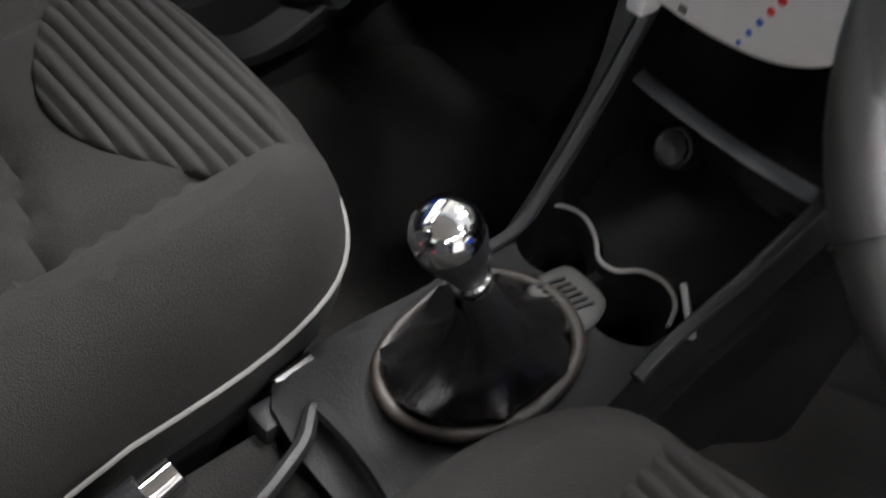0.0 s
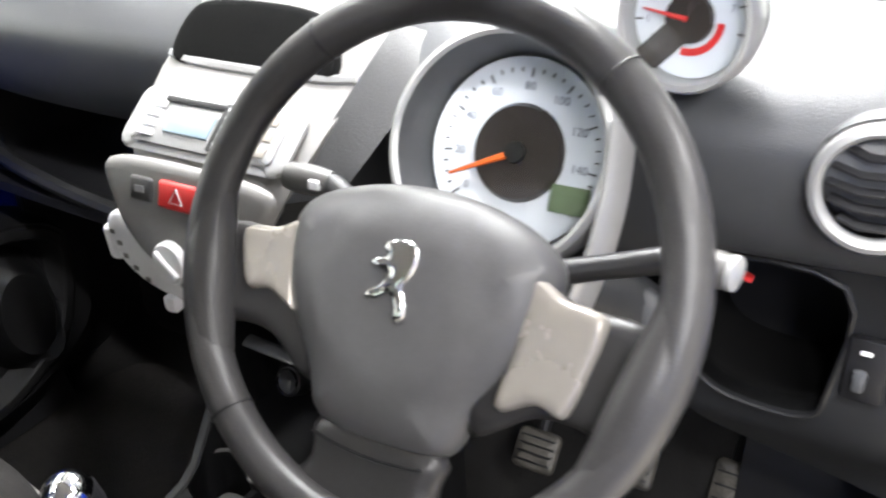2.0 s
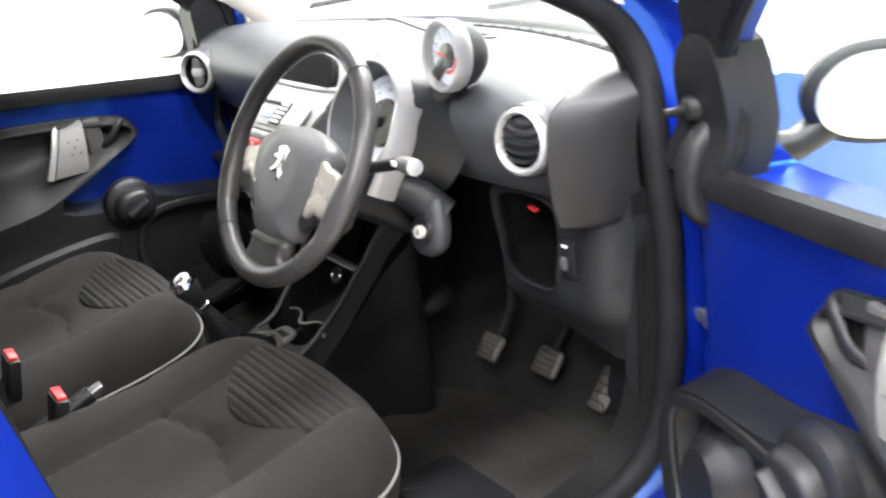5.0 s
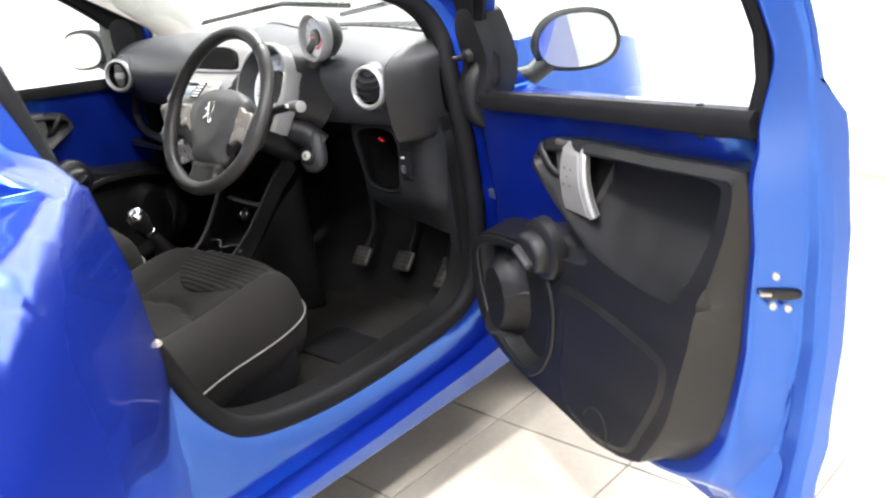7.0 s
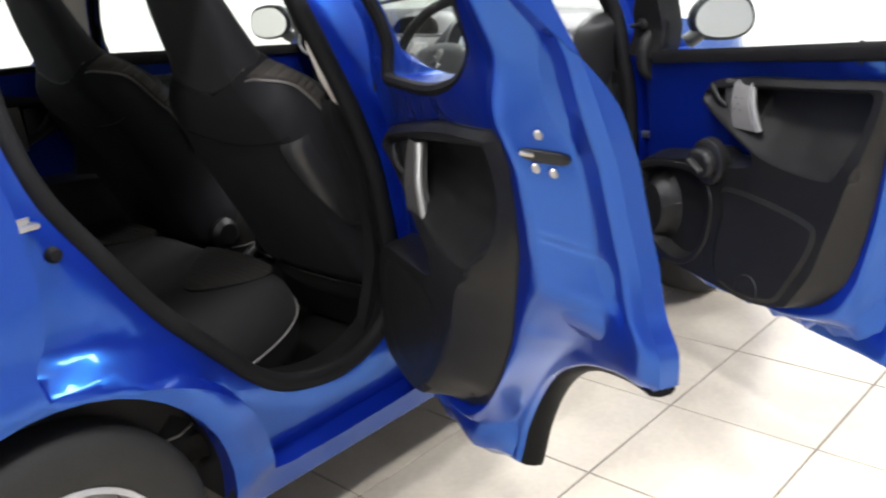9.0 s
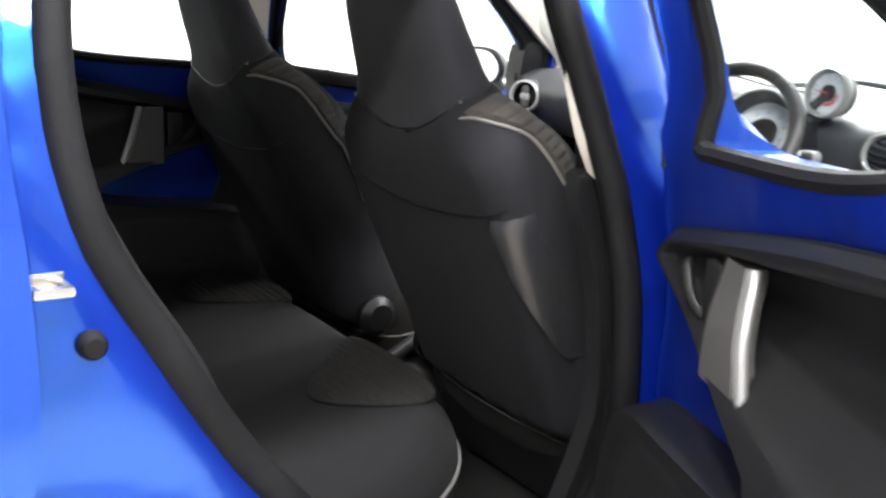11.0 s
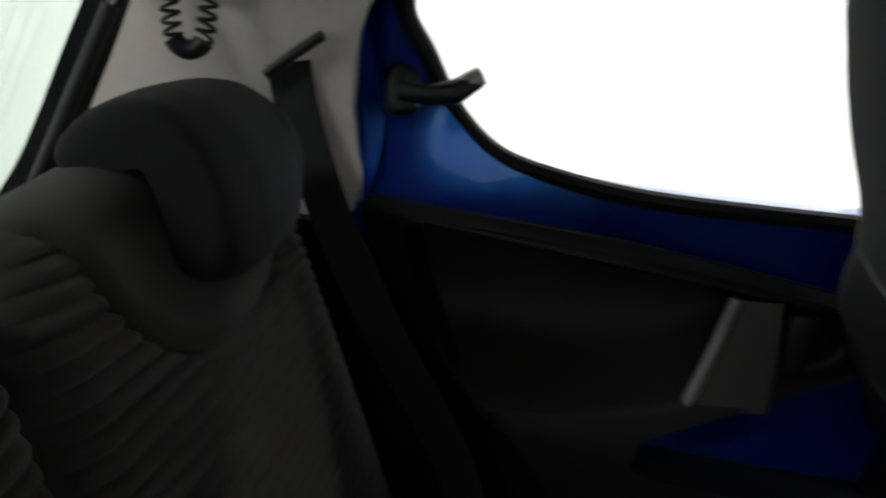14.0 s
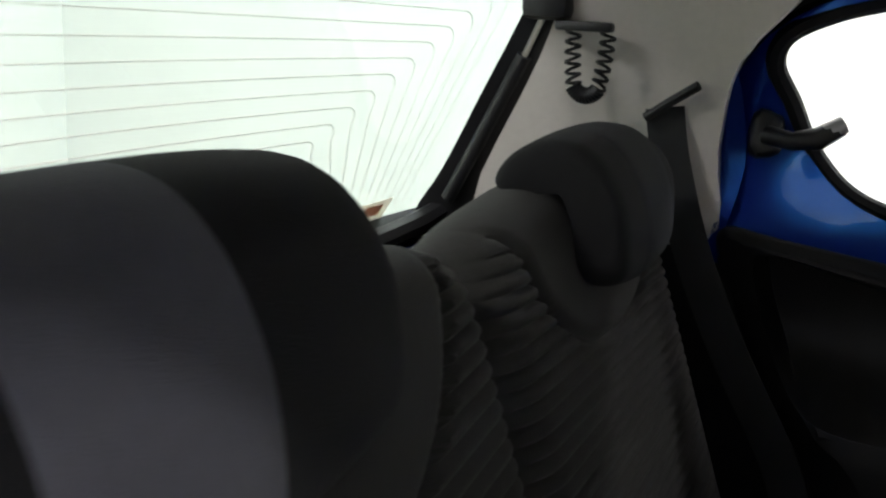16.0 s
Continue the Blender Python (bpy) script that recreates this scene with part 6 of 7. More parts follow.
# ---------------------------------------------------------------- rear bench
rb = thing("rear_seat", "dark charcoal cloth rear bench with split ribbed backrest", "car seat", at=(0, -0.75, 0.30))
RC = spl([(-0.60, -0.28), (-0.615, 0.0), (-0.575, 0.20), (-0.47, 0.312), (-0.26, 0.338), (-0.06, 0.332), (0.06, 0.332), (0.26, 0.338), (0.44, 0.312), (0.56, 0.20), (0.615, 0.0), (0.60, -0.28)], 5)
mr = Matrix.Translation((0, -0.68, 0.43)) @ Matrix.Rotation(radians(6), 4, "X")
rcu = part("cushion", pillow(RC, 0.08, 0.12, 0.06, mr, 0.025, lambda P: 0.015 * np.cos(P[:, 0] * 5.2) ** 2), M_CLOTH2, rb, "dark charcoal cloth rear cushion")
for sx in (-1, 1):
    rl_ = spl([(sx * 0.125, 0.300), (sx * 0.26, 0.318), (sx * 0.40, 0.300), (sx * 0.425, 0.245), (sx * 0.345, 0.145), (sx * 0.275, 0.125), (sx * 0.19, 0.205)], 5)
    part("ribbed_panel", rowpad(rl_, 0.025, 0.003, 0.02, lambda P: 0.005 + rib(P[:, 1], 0.016, 0.006), lambda P: 0.01 + 0 * P[:, 0], mr @ Matrix.Translation((0, 0, 0.087))), M_CLOTH, rcu, "ribbed grey cloth panel")
part("piping", tube([mr @ Vector((p[0] * 1.003, p[1] * 1.003, 0.004)) for p in RC], 0.0028, 6, True), M_PIPE, rcu, "light grey piping")
ma = seat_frame(0, -0.93, 0.47, 20)
for sx in (-1, 1):
    # x of the frame runs to the car's left
    lx = -sx
    dp = 0.0 if sx > 0 else 0.018
    OUT = [(0.004, -0.02), (0.004, 0.30), (0.004, 0.52), (0.008, 0.596 - dp), (0.035, 0.638 - dp), (0.09, 0.653 - 0.7 * dp), (0.17, 0.657 - 0.4 * dp), (0.27, 0.659 - 0.2 * dp), (0.42, 0.645), (0.52, 0.60), (0.57, 0.52), (0.59, 0.38), (0.595, 0.2), (0.585, -0.02)]
    BL_ = spl([(lx * a, b) for a, b in OUT], 6)
    YK = spl([(lx * a, b) for a, b in ((0.085, 0.66), (0.075, 0.612), (0.115, 0.542), (0.20, 0.492), (0.30, 0.478), (0.41, 0.495), (0.475, 0.545), (0.50, 0.60), (0.47, 0.67), (0.28, 0.68))], 6)

    # the ribs fall a little towards the outside: the pad is built in a sheared frame, so that its rows run along them
    fall, row = 0.055, 0.0148 / 6
    shear = Matrix.Identity(4)
    shear[1][0] = -lx * fall
    SH = [(p[0], p[1] + fall * abs(p[0])) for p in BL_]
    y0_ = min(p[1] for p in SH) + row / 2

    def face(P):
        Q = np.column_stack([P[:, 0], P[:, 1] - fall * np.abs(P[:, 0])])
        y = sdist(Q, YK)
        r = rib(P[:, 1] - y0_, 0.0148, 0.0070) * smooth(sdist(Q, BL_), 0.003, 0.014) * (1 - smooth(np.abs(Q[:, 0]), 0.52, 0.565)) * (1 - smooth(y, -0.008, 0.0)) + 0.007 * smooth(y, 0.0, 0.015)
        return 0.054 + r - 0.007 * np.exp(-(y / 0.004) ** 2)
    b = part("backrest", rowpad(SH, 0.045, row, 0.0075, face, lambda P: 0.06 + 0 * P[:, 0], ma @ shear), M_BENCH, rb, "half of the split rear backrest with cross ribs")
    # saddle-shaped head restraint that laps over the top of the backrest
    h = thing("head_restraint", "black cloth saddle-shaped rear head restraint", "headrest", "rear head restraints", at=tuple(ma @ Vector((lx * 0.31, 0.56, 0.05))))
    prof = spl([(0.064, 0.553), (0.072, 0.536), (0.096, 0.533), (0.112, 0.552), (0.121, 0.60), (0.115, 0.645), (0.096, 0.676), (0.064, 0.691), (0.034, 0.689), (0.012, 0.678), (0.002, 0.664), (0.009, 0.655), (0.040, 0.651), (0.063, 0.641), (0.068, 0.60)], 4)
    lift, uc, HW = (0.036, 0.391, 0.165) if sx > 0 else (0.0, 0.322, 0.130)

    def ring(t, out=0.0, pts=prof):
        """Section of the pad at t from the inner end (-1) to the outer (1): flat ends with a rounded edge, lower towards the outside."""
        e_ = max(0.0, (abs(t) - 0.86) / 0.14)
        sc = 1 - 0.26 * (1 - math.sqrt(max(0.0, 1 - e_ * e_)))
        dip = ((0.040 if sx < 0 else 0.016) if t > 0 else 0.010) * abs(t) ** 3
        fr = 0.014 * max(0.0, abs(t) - 0.45) ** 1.5
        row_ = []
        for w, v in pts:
            k = min(1.0, max(0.0, (v - 0.53) / 0.16))
            row_.append(ma @ Vector((lx * (uc + HW * t), lift + 0.615 + (v - 0.615) * sc + dip * (1 - 1.75 * k), 0.088 + (w - 0.088) * sc - fr + out)))
        return row_
    pw, pc = (0.31, 0.07) if sx > 0 else (0.5, 0.0)
    ends = [1 - 0.14 * (1 - math.sin(a)) for a in np.linspace(0, math.pi / 2, 6)]
    part("pad", loft([ring(t) for t in [-e for e in ends[::-1]] + list(np.linspace(-0.80, 0.80, 21)) + ends]), M_CLOTH2, h)
    # one cloth on both panels: light on the right one is put into its colour
    part("front_panel", loft([ring(pc + pw * t, 0.0015 if abs(t) < 1 else -0.001, prof[5:29]) for t in (-1.06, -0.97, -0.6, 0, 0.6, 0.97, 1.06)], caps=False, closed=False), M_SLATE_LIT if sx > 0 else M_CLOTH3, h, "slate grey cloth front panel, paler on the lit right restraint")

# ---------------------------------------------------------------- floor console, gear lever, handbrake
fc = thing("floor_console", "black plastic floor console with cup holders and open bin", "console", at=(0, 0.42, 0.30))
RY = [0.20, 0.30, 0.40, 0.455, 0.51, 0.565, 0.62, 0.68]
RZ = [0.445, 0.465, 0.488, 0.502, 0.552, 0.618, 0.690, 0.745]
WELLS = ((-0.048, 0.474, 0.037), (0.040, 0.470, 0.037))


def con_map(bottom):
    def f(P):
        x, y = P[:, 0], P[:, 1]
        r = np.interp(y, RY, RZ)
        hw = np.interp(y, [0.2, 0.40, 0.455, 0.565, 0.68], [0.105, 0.092, 0.086, 0.108, 0.135])
        bin_ = 0.495 + 0.22 * np.clip(y - 0.50, 0, 1)
        inb = smooth(hw - np.abs(x - 0.004), 0.010, 0.020) * smooth(y, 0.435, 0.462)
        z = r * (1 - inb) + np.minimum(bin_, r) * inb
        for cx, cy, cr in WELLS:
            z = z - 0.075 * smooth(cr - np.hypot(x - cx, y - cy), -0.002, 0.005)
        z = z - 0.05 * smooth(np.abs(x) - hw, -0.004, 0.012)
        if bottom:
            z = 0 * z + 0.30
        return np.column_stack([x, y, z])
    return f


CON = spl([(-0.12, 0.21), (-0.115, 0.40), (-0.108, 0.47), (-0.128, 0.57), (-0.150, 0.67), (0.155, 0.67), (0.132, 0.57), (0.112, 0.47), (0.115, 0.40), (0.12, 0.21)], 5)
con_loops = [circle(cx, cy, cr + d, 28) for cx, cy, cr in WELLS for d in (0.003, -0.001, -0.006)]
for d in (-0.021, -0.015, -0.009, -0.004, 0.004, 0.012):
    ys = np.linspace(0.225, 0.66, 60)
    hw_ = np.interp(ys, [0.2, 0.40, 0.455, 0.565, 0.68], [0.105, 0.092, 0.086, 0.108, 0.135]) + d
    con_loops.append([(h_, y_) for h_, y_ in zip(hw_, ys)] + [(-h_, y_) for h_, y_ in zip(hw_[::-1], ys[::-1])])
part("console_body", slab(CON, (), con_map(False), con_map(True), 0.0085, (), con_loops), M_CONSOLE, fc, "black grained console moulding")
rim_ = spl([(-0.083, 0.452, 0.502), (-0.089, 0.474, 0.503), (-0.078, 0.498, 0.505), (-0.055, 0.507, 0.506), (-0.030, 0.497, 0.505), (-0.010, 0.480, 0.504), (0.008, 0.482, 0.504), (0.022, 0.500, 0.505), (0.044, 0.505, 0.506), (0.064, 0.494, 0.505), (0.074, 0.472, 0.503)], 4, False)
part("cup_rim", loft([[tuple(p + Vector((0, 0, h_))) for p in rim_] for h_ in (-0.03, 0.004)], caps=False, closed=False), M_CONSOLE, fc)
part("cup_rim", tube([p + Vector((0, 0, 0.004)) for p in rim_], 0.0022, 6), M_GREYTRIM, fc, "grey cup holder rim")
sl = part("slotted_plate", pillow(spl([(-0.030, -0.018), (-0.026, 0.022), (0.0, 0.028), (0.026, 0.020), (0.032, -0.016), (0.0, -0.026)], 5), 0.006, 0.004, 0.008, Matrix.Translation((0.0, 0.432, 0.496)) @ Matrix.Rotation(radians(10), 4, "X"), 0.012), M_GREYDARK, fc, "dark grey slotted plate")
for k in range(6):
    part("slot", rbox(0.003, 0.026, 0.003, 0.001, Matrix.Translation((-0.018 + 0.0066 * k, 0.430, 0.5025)) @ Matrix.Rotation(radians(10), 4, "X") @ Matrix.Rotation(-0.35, 4, "Z")), M_BLACK, sl)
for sx in (-1, 1):
    rl = [(sx * float(np.interp(y, [0.2, 0.40, 0.455, 0.565, 0.68], [0.100, 0.088, 0.082, 0.104, 0.131])) + 0.003, y, float(np.interp(y, RY, RZ)) + 0.001) for y in np.linspace(0.42, 0.67, 12)]
    # rails are console black; their grey sheen is put into a lighter plastic
    part("side_rail", tube(rl, 0.006, 8, flat=(0.0065, 0.004)), M_KNEE, fc, "console edge, its grey sheen put into the colour")
part("bin_lip", tube([(x, 0.575 + 0.05 * (abs(x) / 0.11) ** 2 * -0.2 + 0.03, 0.606 - 0.016 * (1 - (x / 0.115) ** 2)) for x in np.linspace(-0.112, 0.118, 13)], 0.006, 8, flat=(0.012, 0.004)), M_DASH, fc)
soc = part("power_socket", lathe([(0.020, -0.02), (0.019, 0.004), (0.015, 0.007), (0.011, 0.003), (0.0, 0.0)], 24, facing((-0.040, 0.600, 0.556), (0, -0.9, 0.45)), caps=False), M_BLACK, fc, "round power socket with a chrome edge")
part("socket_ring", lathe([(0.0165, 0.006), (0.015, 0.0085), (0.0135, 0.006)], 24, facing((-0.040, 0.600, 0.556), (0, -0.9, 0.45)), caps=False), M_CHROME, soc)
part("pen", tube([(0.055, 0.515, 0.512), (0.095, 0.475, 0.512)], 0.0035, 8), M_SILVER, fc, "thin silver rod in the bin")
part("rear_tray_rim", tube(spl([(-0.052, 0.218, 0.462), (-0.034, 0.187, 0.460), (-0.012, 0.12, 0.458), (-0.005, 0.03, 0.455), (0.04, 0.03, 0.455), (0.075, 0.12, 0.462), (0.06, 0.205, 0.468)], 5), 0.007, 8, True), M_TRIM, fc)
part("tunnel_cover", loft([[(-0.10, y, 0.36), (-0.085, y, 0.42), (0.0, y, 0.43), (0.085, y, 0.42), (0.10, y, 0.36)] for y in (-0.14, -0.05, 0.1, 0.23)], caps=False, closed=False), M_CARPET, fc)

gl = thing("gear_lever", "black gear lever with chrome-topped knob and leather gaiter", "gear lever", at=(-0.01, 0.345, 0.48))
PEAR = spl([(-0.085, 0.375, 0.482), (-0.070, 0.285, 0.470), (-0.02, 0.252, 0.468), (0.035, 0.275, 0.470), (0.062, 0.335, 0.478), (0.050, 0.405, 0.492), (0.0, 0.432, 0.498), (-0.055, 0.420, 0.490)], 6)
PEAR = [Vector((-0.012 + (p.x + 0.012) * 0.90, 0.345 + (p.y - 0.345) * 0.92, p.z)) for p in PEAR]
part("surround", tube(PEAR, 0.011, 10, True, flat=(0.0065, 0.007)), mat("worn_brown_leather", (0.030, 0.024, 0.020), 0.38, 0, 0.35, 40, 0.5, 300), gl, "worn brown-black leather gaiter surround")
KB = Vector((0.007, 0.292, 0.617))
rings = []
cen = Vector((-0.012, 0.343, 0.48))
for k, (s, h) in enumerate(((0.95, 0.0), (0.90, 0.012), (0.70, 0.022), (0.50, 0.034), (0.33, 0.052), (0.22, 0.078), (0.17, 0.10))):
    c = cen.lerp(KB, (h / 0.10) * 0.80)
    rr = []
    for i, p in enumerate(PEAR):
        fold = 1 + (0.075 * math.sin(i * 0.9 + k) + 0.04 * math.sin(i * 2.1 - k)) * (1 if 0 < k < 6 else 0)
        rr.append(tuple(c + Vector(((p.x - cen.x) * s * fold, (p.y - cen.y) * s * fold, (p.z - cen.z) * s * 0.6))))
    rings.append(rr)
part("gaiter", loft(rings, caps=False), mat("gaiter_leather", (0.007, 0.0065, 0.0065), 0.22, 0, 0.2, 20, 0.4, 350), gl, "creased black leather gaiter")
kd = (Vector((-0.003, 0.261, 0.683)) - KB).normalized()
mk_ = facing(KB, kd, (0, 1, 0.2)) @ Matrix.Diagonal((0.87, 0.87, 0.97, 1))
part("collar", lathe([(0.013, -0.006), (0.0165, -0.002), (0.0165, 0.006), (0.013, 0.009)], 24, mk_, caps=False), M_CHROME, gl, "chrome collar")
part("lever_neck", lathe([(0.0125, 0.0), (0.0155, -0.02), (0.019, -0.05), (0.024, -0.085)], 24, mk_, caps=False), M_BLACK, gl, "tapered black lever neck")
part("knob", lathe([(0.0125, -0.04), (0.013, 0.004), (0.016, 0.016), (0.0235, 0.036), (0.0275, 0.052), (0.0275, 0.060)], 32, mk_, caps=False), M_BLACK, gl)
part("knob_cap", lathe([(0.0277, 0.058), (0.0268, 0.068), (0.022, 0.076), (0.012, 0.081), (0.0, 0.082)], 32, mk_, caps=False), M_CHROME, gl, "polished chrome knob cap")

hb = thing("handbrake", "black handbrake lever with a chrome release button", "handbrake", at=(-0.05, -0.05, 0.43))
part("grip", tube([(-0.022, -0.20, 0.42), (-0.026, -0.10, 0.465), (-0.031, 0.0, 0.497), (-0.034, 0.070, 0.518)], [0.017, 0.016, 0.017, 0.017], 12), M_BLACK, hb)
part("button", tube([(-0.034, 0.070, 0.518), (-0.035, 0.092, 0.525)], [0.014, 0.0125], 12), M_CHROME, hb, "chrome release button")
sr_ = thing("seat_slide_bar", "short chrome seat adjuster bars beside the seat", "seat adjuster", at=(-0.075, 0.21, 0.42))
for d in (0.0, 0.022):
    part("bar", tube([(-0.104 + 0.6 * d, 0.212 - 0.3 * d, 0.440), (-0.108 + 0.6 * d, 0.250 - 0.3 * d, 0.440)], 0.006, 8), M_CHROME, sr_)
part("bracket", rbox(0.03, 0.05, 0.06, 0.006, Matrix.Translation((-0.085, 0.205, 0.41))), M_BLACK, sr_)

# pedals
PED = thing("pedals", "three worn metal-faced foot pedals on black arms", "pedals", at=(0.32, 0.85, 0.33))
for nm, (px, py, pz), w_, h_ in (("clutch_pedal", (0.204, 0.789, 0.396), 0.062, 0.056), ("brake_pedal", (0.320, 0.838, 0.382), 0.066, 0.058), ("throttle_pedal", (0.439, 0.871, 0.353), 0.044, 0.090)):
    mpd = facing((px, py, pz), (0, -0.75, 0.66))
    pd = part(nm, pillow(ngon_rect(w_, h_, 0.010), 0.008, 0.006, 0.008, mpd, 0.02), mat("worn_pedal_rubber", (0.065, 0.060, 0.052), 0.55, 0.25, 0.5, 30, 0.6, 200) if nm[0] == "c" else bpy.data.materials["worn_pedal_rubber"], PED, "worn grey pedal pad")
    part("arm", tube([(px, py + 0.01, pz), (px + 0.004, py + 0.06, pz + 0.07), (px + 0.006, py + 0.07, pz + 0.22)], 0.008, 8), M_BLACK, pd)
    for k in range(4):
        part("tread", rbox(w_ * 0.8, 0.003, 0.003, 0.001, mpd @ Matrix.Translation((0, -h_ * 0.3 + h_ * 0.2 * k, 0.008))), M_BLACK, pd)
# mats
for nm, lp in (("driver", [(0.12, 0.20), (0.62, 0.20), (0.61, 0.72), (0.50, 0.80), (0.14, 0.74)]), ("passenger", [(-0.62, 0.22), (-0.13, 0.22), (-0.14, 0.74), (-0.50, 0.80), (-0.61, 0.72)])):
    m_ = part("floor_mat", slab(spl(lp, 3), (), lambda P: pan(-0.012)(P), lambda P: pan(-0.003)(P), 0.04), M_MAT)
    tagged(m_, "scuffed grey carpet mat on the footwell floor", "mat", "floor mats")
part("scuff_pad", pillow(ngon_rect(0.20, 0.14, 0.02), 0.004, 0.001, 0.008, Matrix.Translation((0.40, 0.52, 0.287)), 0.03), M_BLACK, car)
part("side_carpet", slab(spl([(0.30, 0.34), (0.70, 0.34), (0.74, 0.50), (0.56, 0.45), (0.34, 0.42)], 4), (), lambda P: np.column_stack([-0.625 + 0 * P[:, 0], P]), lambda P: np.column_stack([-0.64 + 0 * P[:, 0], P]), 0.04), M_MAT, car)
for sx in (-1, 1):
    part("kick_panel", slab([(0.70, 0.30), (1.0, 0.30), (1.0, 0.85), (0.70, 0.85)], (), lambda P: np.column_stack([sx * 0.655 + 0 * P[:, 0], P]), lambda P: np.column_stack([sx * 0.68 + 0 * P[:, 0], P]), 0.1), M_BLACK, car)
    part("sill_trim", loft([[(sx * x, y, z) for x, z in ((0.60, 0.29), (0.625, 0.365), (0.668, 0.375), (0.675, 0.34))] for y in (0.66, 0.3, 0.0, -0.34)], caps=False, closed=False), M_BLACK, car)
    part("sill_trim", loft([[(sx * x, y, z) for x, z in ((0.60, 0.31), (0.625, 0.385), (0.668, 0.395), (0.675, 0.35))] for y in (-0.33, -0.45, -0.62)], caps=False, closed=False), M_BLACK, car)

# ---------------------------------------------------------------- pillar trims, belts, small body fittings
def inner_panel(name, loop, side, d0, th, material, label="", step=0.04):
    f = lambda d: (lambda P: np.column_stack([side * (xs(P[:, 1]) - d - 0.10 * smooth(-P[:, 0], 1.08, 1.45)), P[:, 0], P[:, 1]]))
    return part(name, slab(loop, (), f(d0), f(d0 - th), step), material, car, label)


for side in (-1, 1):
    c_ = 0.045 if side < 0 else 0.0
    inner_panel("c_pillar_trim", spl([(-1.052 + c_, 0.97), (-1.062 + 1.4 * c_, 1.10), (-1.04 + 1.3 * c_, 1.21), (-0.95 + c_, 1.315), (-0.99, 1.36), (-1.14, 1.375), (-1.22 + 1.45 * c_, 1.35), (-1.30 + 1.85 * c_, 1.20), (-1.40 + 2.05 * c_, 1.0), (-1.28 + c_, 0.94)], 4), side, 0.125 if side > 0 else 0.143, 0.03, M_BEIGE, "pale beige rear pillar trim")
    f_ = 0.055 if side < 0 else 0.0
    inner_panel("tailgate_pillar_trim", spl([(-1.125, 1.37), (-1.175, 1.22), (-1.245, 1.02), (-1.20, 0.90), (-1.43, 0.88), (-1.40, 0.97), (-1.355, 1.04), (-1.285, 1.17), (-1.175, 1.36)], 4), side, 0.118, 0.03, M_BLACK)
    inner_panel("rear_side_trim", spl([(-1.05 + f_ * 0.6, 0.965), (-0.99 + f_, 0.83), (-0.90 + f_, 0.69), (-0.80 + f_, 0.57), (-0.72 + f_, 0.47), (-0.72, 0.38), (-1.0, 0.38), (-1.35, 0.5), (-1.42, 0.90), (-1.28, 0.945)], 4), side, 0.135 if side > 0 else 0.168, 0.03, M_CONSOLE)
    b_ = 0.018 if side > 0 else 0.030
    inner_panel("b_pillar_trim", spl([(-0.20 - b_, 0.96), (-0.218 - b_, 1.20), (-0.214 - b_, 1.33), (-0.29, 1.365), (-0.37, 1.33), (-0.372, 1.20), (-0.345, 0.96)], 4), side, 0.105 if side > 0 else 0.125, 0.03, M_BEIGE, "pale beige centre pillar trim")
    inner_panel("b_pillar_lower", spl([(-0.185, 0.955), (-0.15, 0.78), (-0.105, 0.60), (-0.05, 0.30), (-0.37 - f_, 0.29), (-0.315 - f_, 0.60), (-0.325, 0.78), (-0.355, 0.955)], 4), side, 0.137 if side > 0 else 0.165, 0.03, M_BLACK)
    e_ = 0.04 if side < 0 else 0.0
    inner_panel("a_pillar_panel", spl([(0.80, 0.975), (0.772, 1.08 - e_), (0.70, 1.128 - e_), (0.47, 1.265 - e_), (0.29, 1.35 - 0.4 * e_), (0.13, 1.375), (0.16, 1.425), (0.32, 1.415), (0.52, 1.33), (0.72, 1.21), (0.86, 1.09), (0.90, 1.0)], 4), side, 0.112, 0.03, M_BEIGE, "pale beige windscreen pillar trim")
    path = spl([(side * (0.655 - e_), 0.90, 1.0), (side * (0.635 - e_), 0.80, 1.10), (side * (0.60 - e_), 0.56, 1.255), (side * (0.575 - 0.6 * e_), 0.32, 1.355), (side * 0.555, 0.16, 1.385)], 6, False)
    part("a_pillar_trim", tube(path, 0.05, 10, flat=(0.050 + 0.55 * e_, 0.018), up=(side, 0.2, 0.3)), M_BEIGE, car, "pale beige windscreen pillar trim")
    rail = spl([(side * 0.575, 0.30, 1.355), (side * 0.575, 0.0, 1.385), (side * 0.585, -0.45, 1.385), (side * 0.575, -0.9, 1.35), (side * 0.555, -1.1, 1.33)], 6, False)
    part("roof_rail_trim", tube(rail, 0.03, 8, flat=(0.035, 0.02), up=(side, 0, 0.6)), M_LINER, car)
    # strikers and stops
    for nm, y, z in (("front", -0.135, 0.69), ("rear", -1.070, 0.905)):
        x = float(xs(z)) - 0.052
        st = part("striker", tube([(side * x, y - 0.014, z - 0.004), (side * (x + 0.034), y - 0.012, z), (side * (x + 0.034), y + 0.014, z), (side * x, y + 0.016, z - 0.004)], 0.0055, 8), M_STEEL, car, "bare steel door striker")
        part("striker_plate", rbox(0.005, 0.036, 0.018, 0.002, Matrix.Translation((side * x, y, z))), M_STEEL, st)
    x = float(xs(0.845)) - 0.052
    part("rubber_stop", lathe([(0.014, 0.0), (0.013, 0.010), (0.009, 0.014), (0.0, 0.014)], 18, facing((side * x, -1.034, 0.846), (side, 0, 0)), caps=False), M_RUBBER, car)
    x = float(xs(0.65)) - 0.075
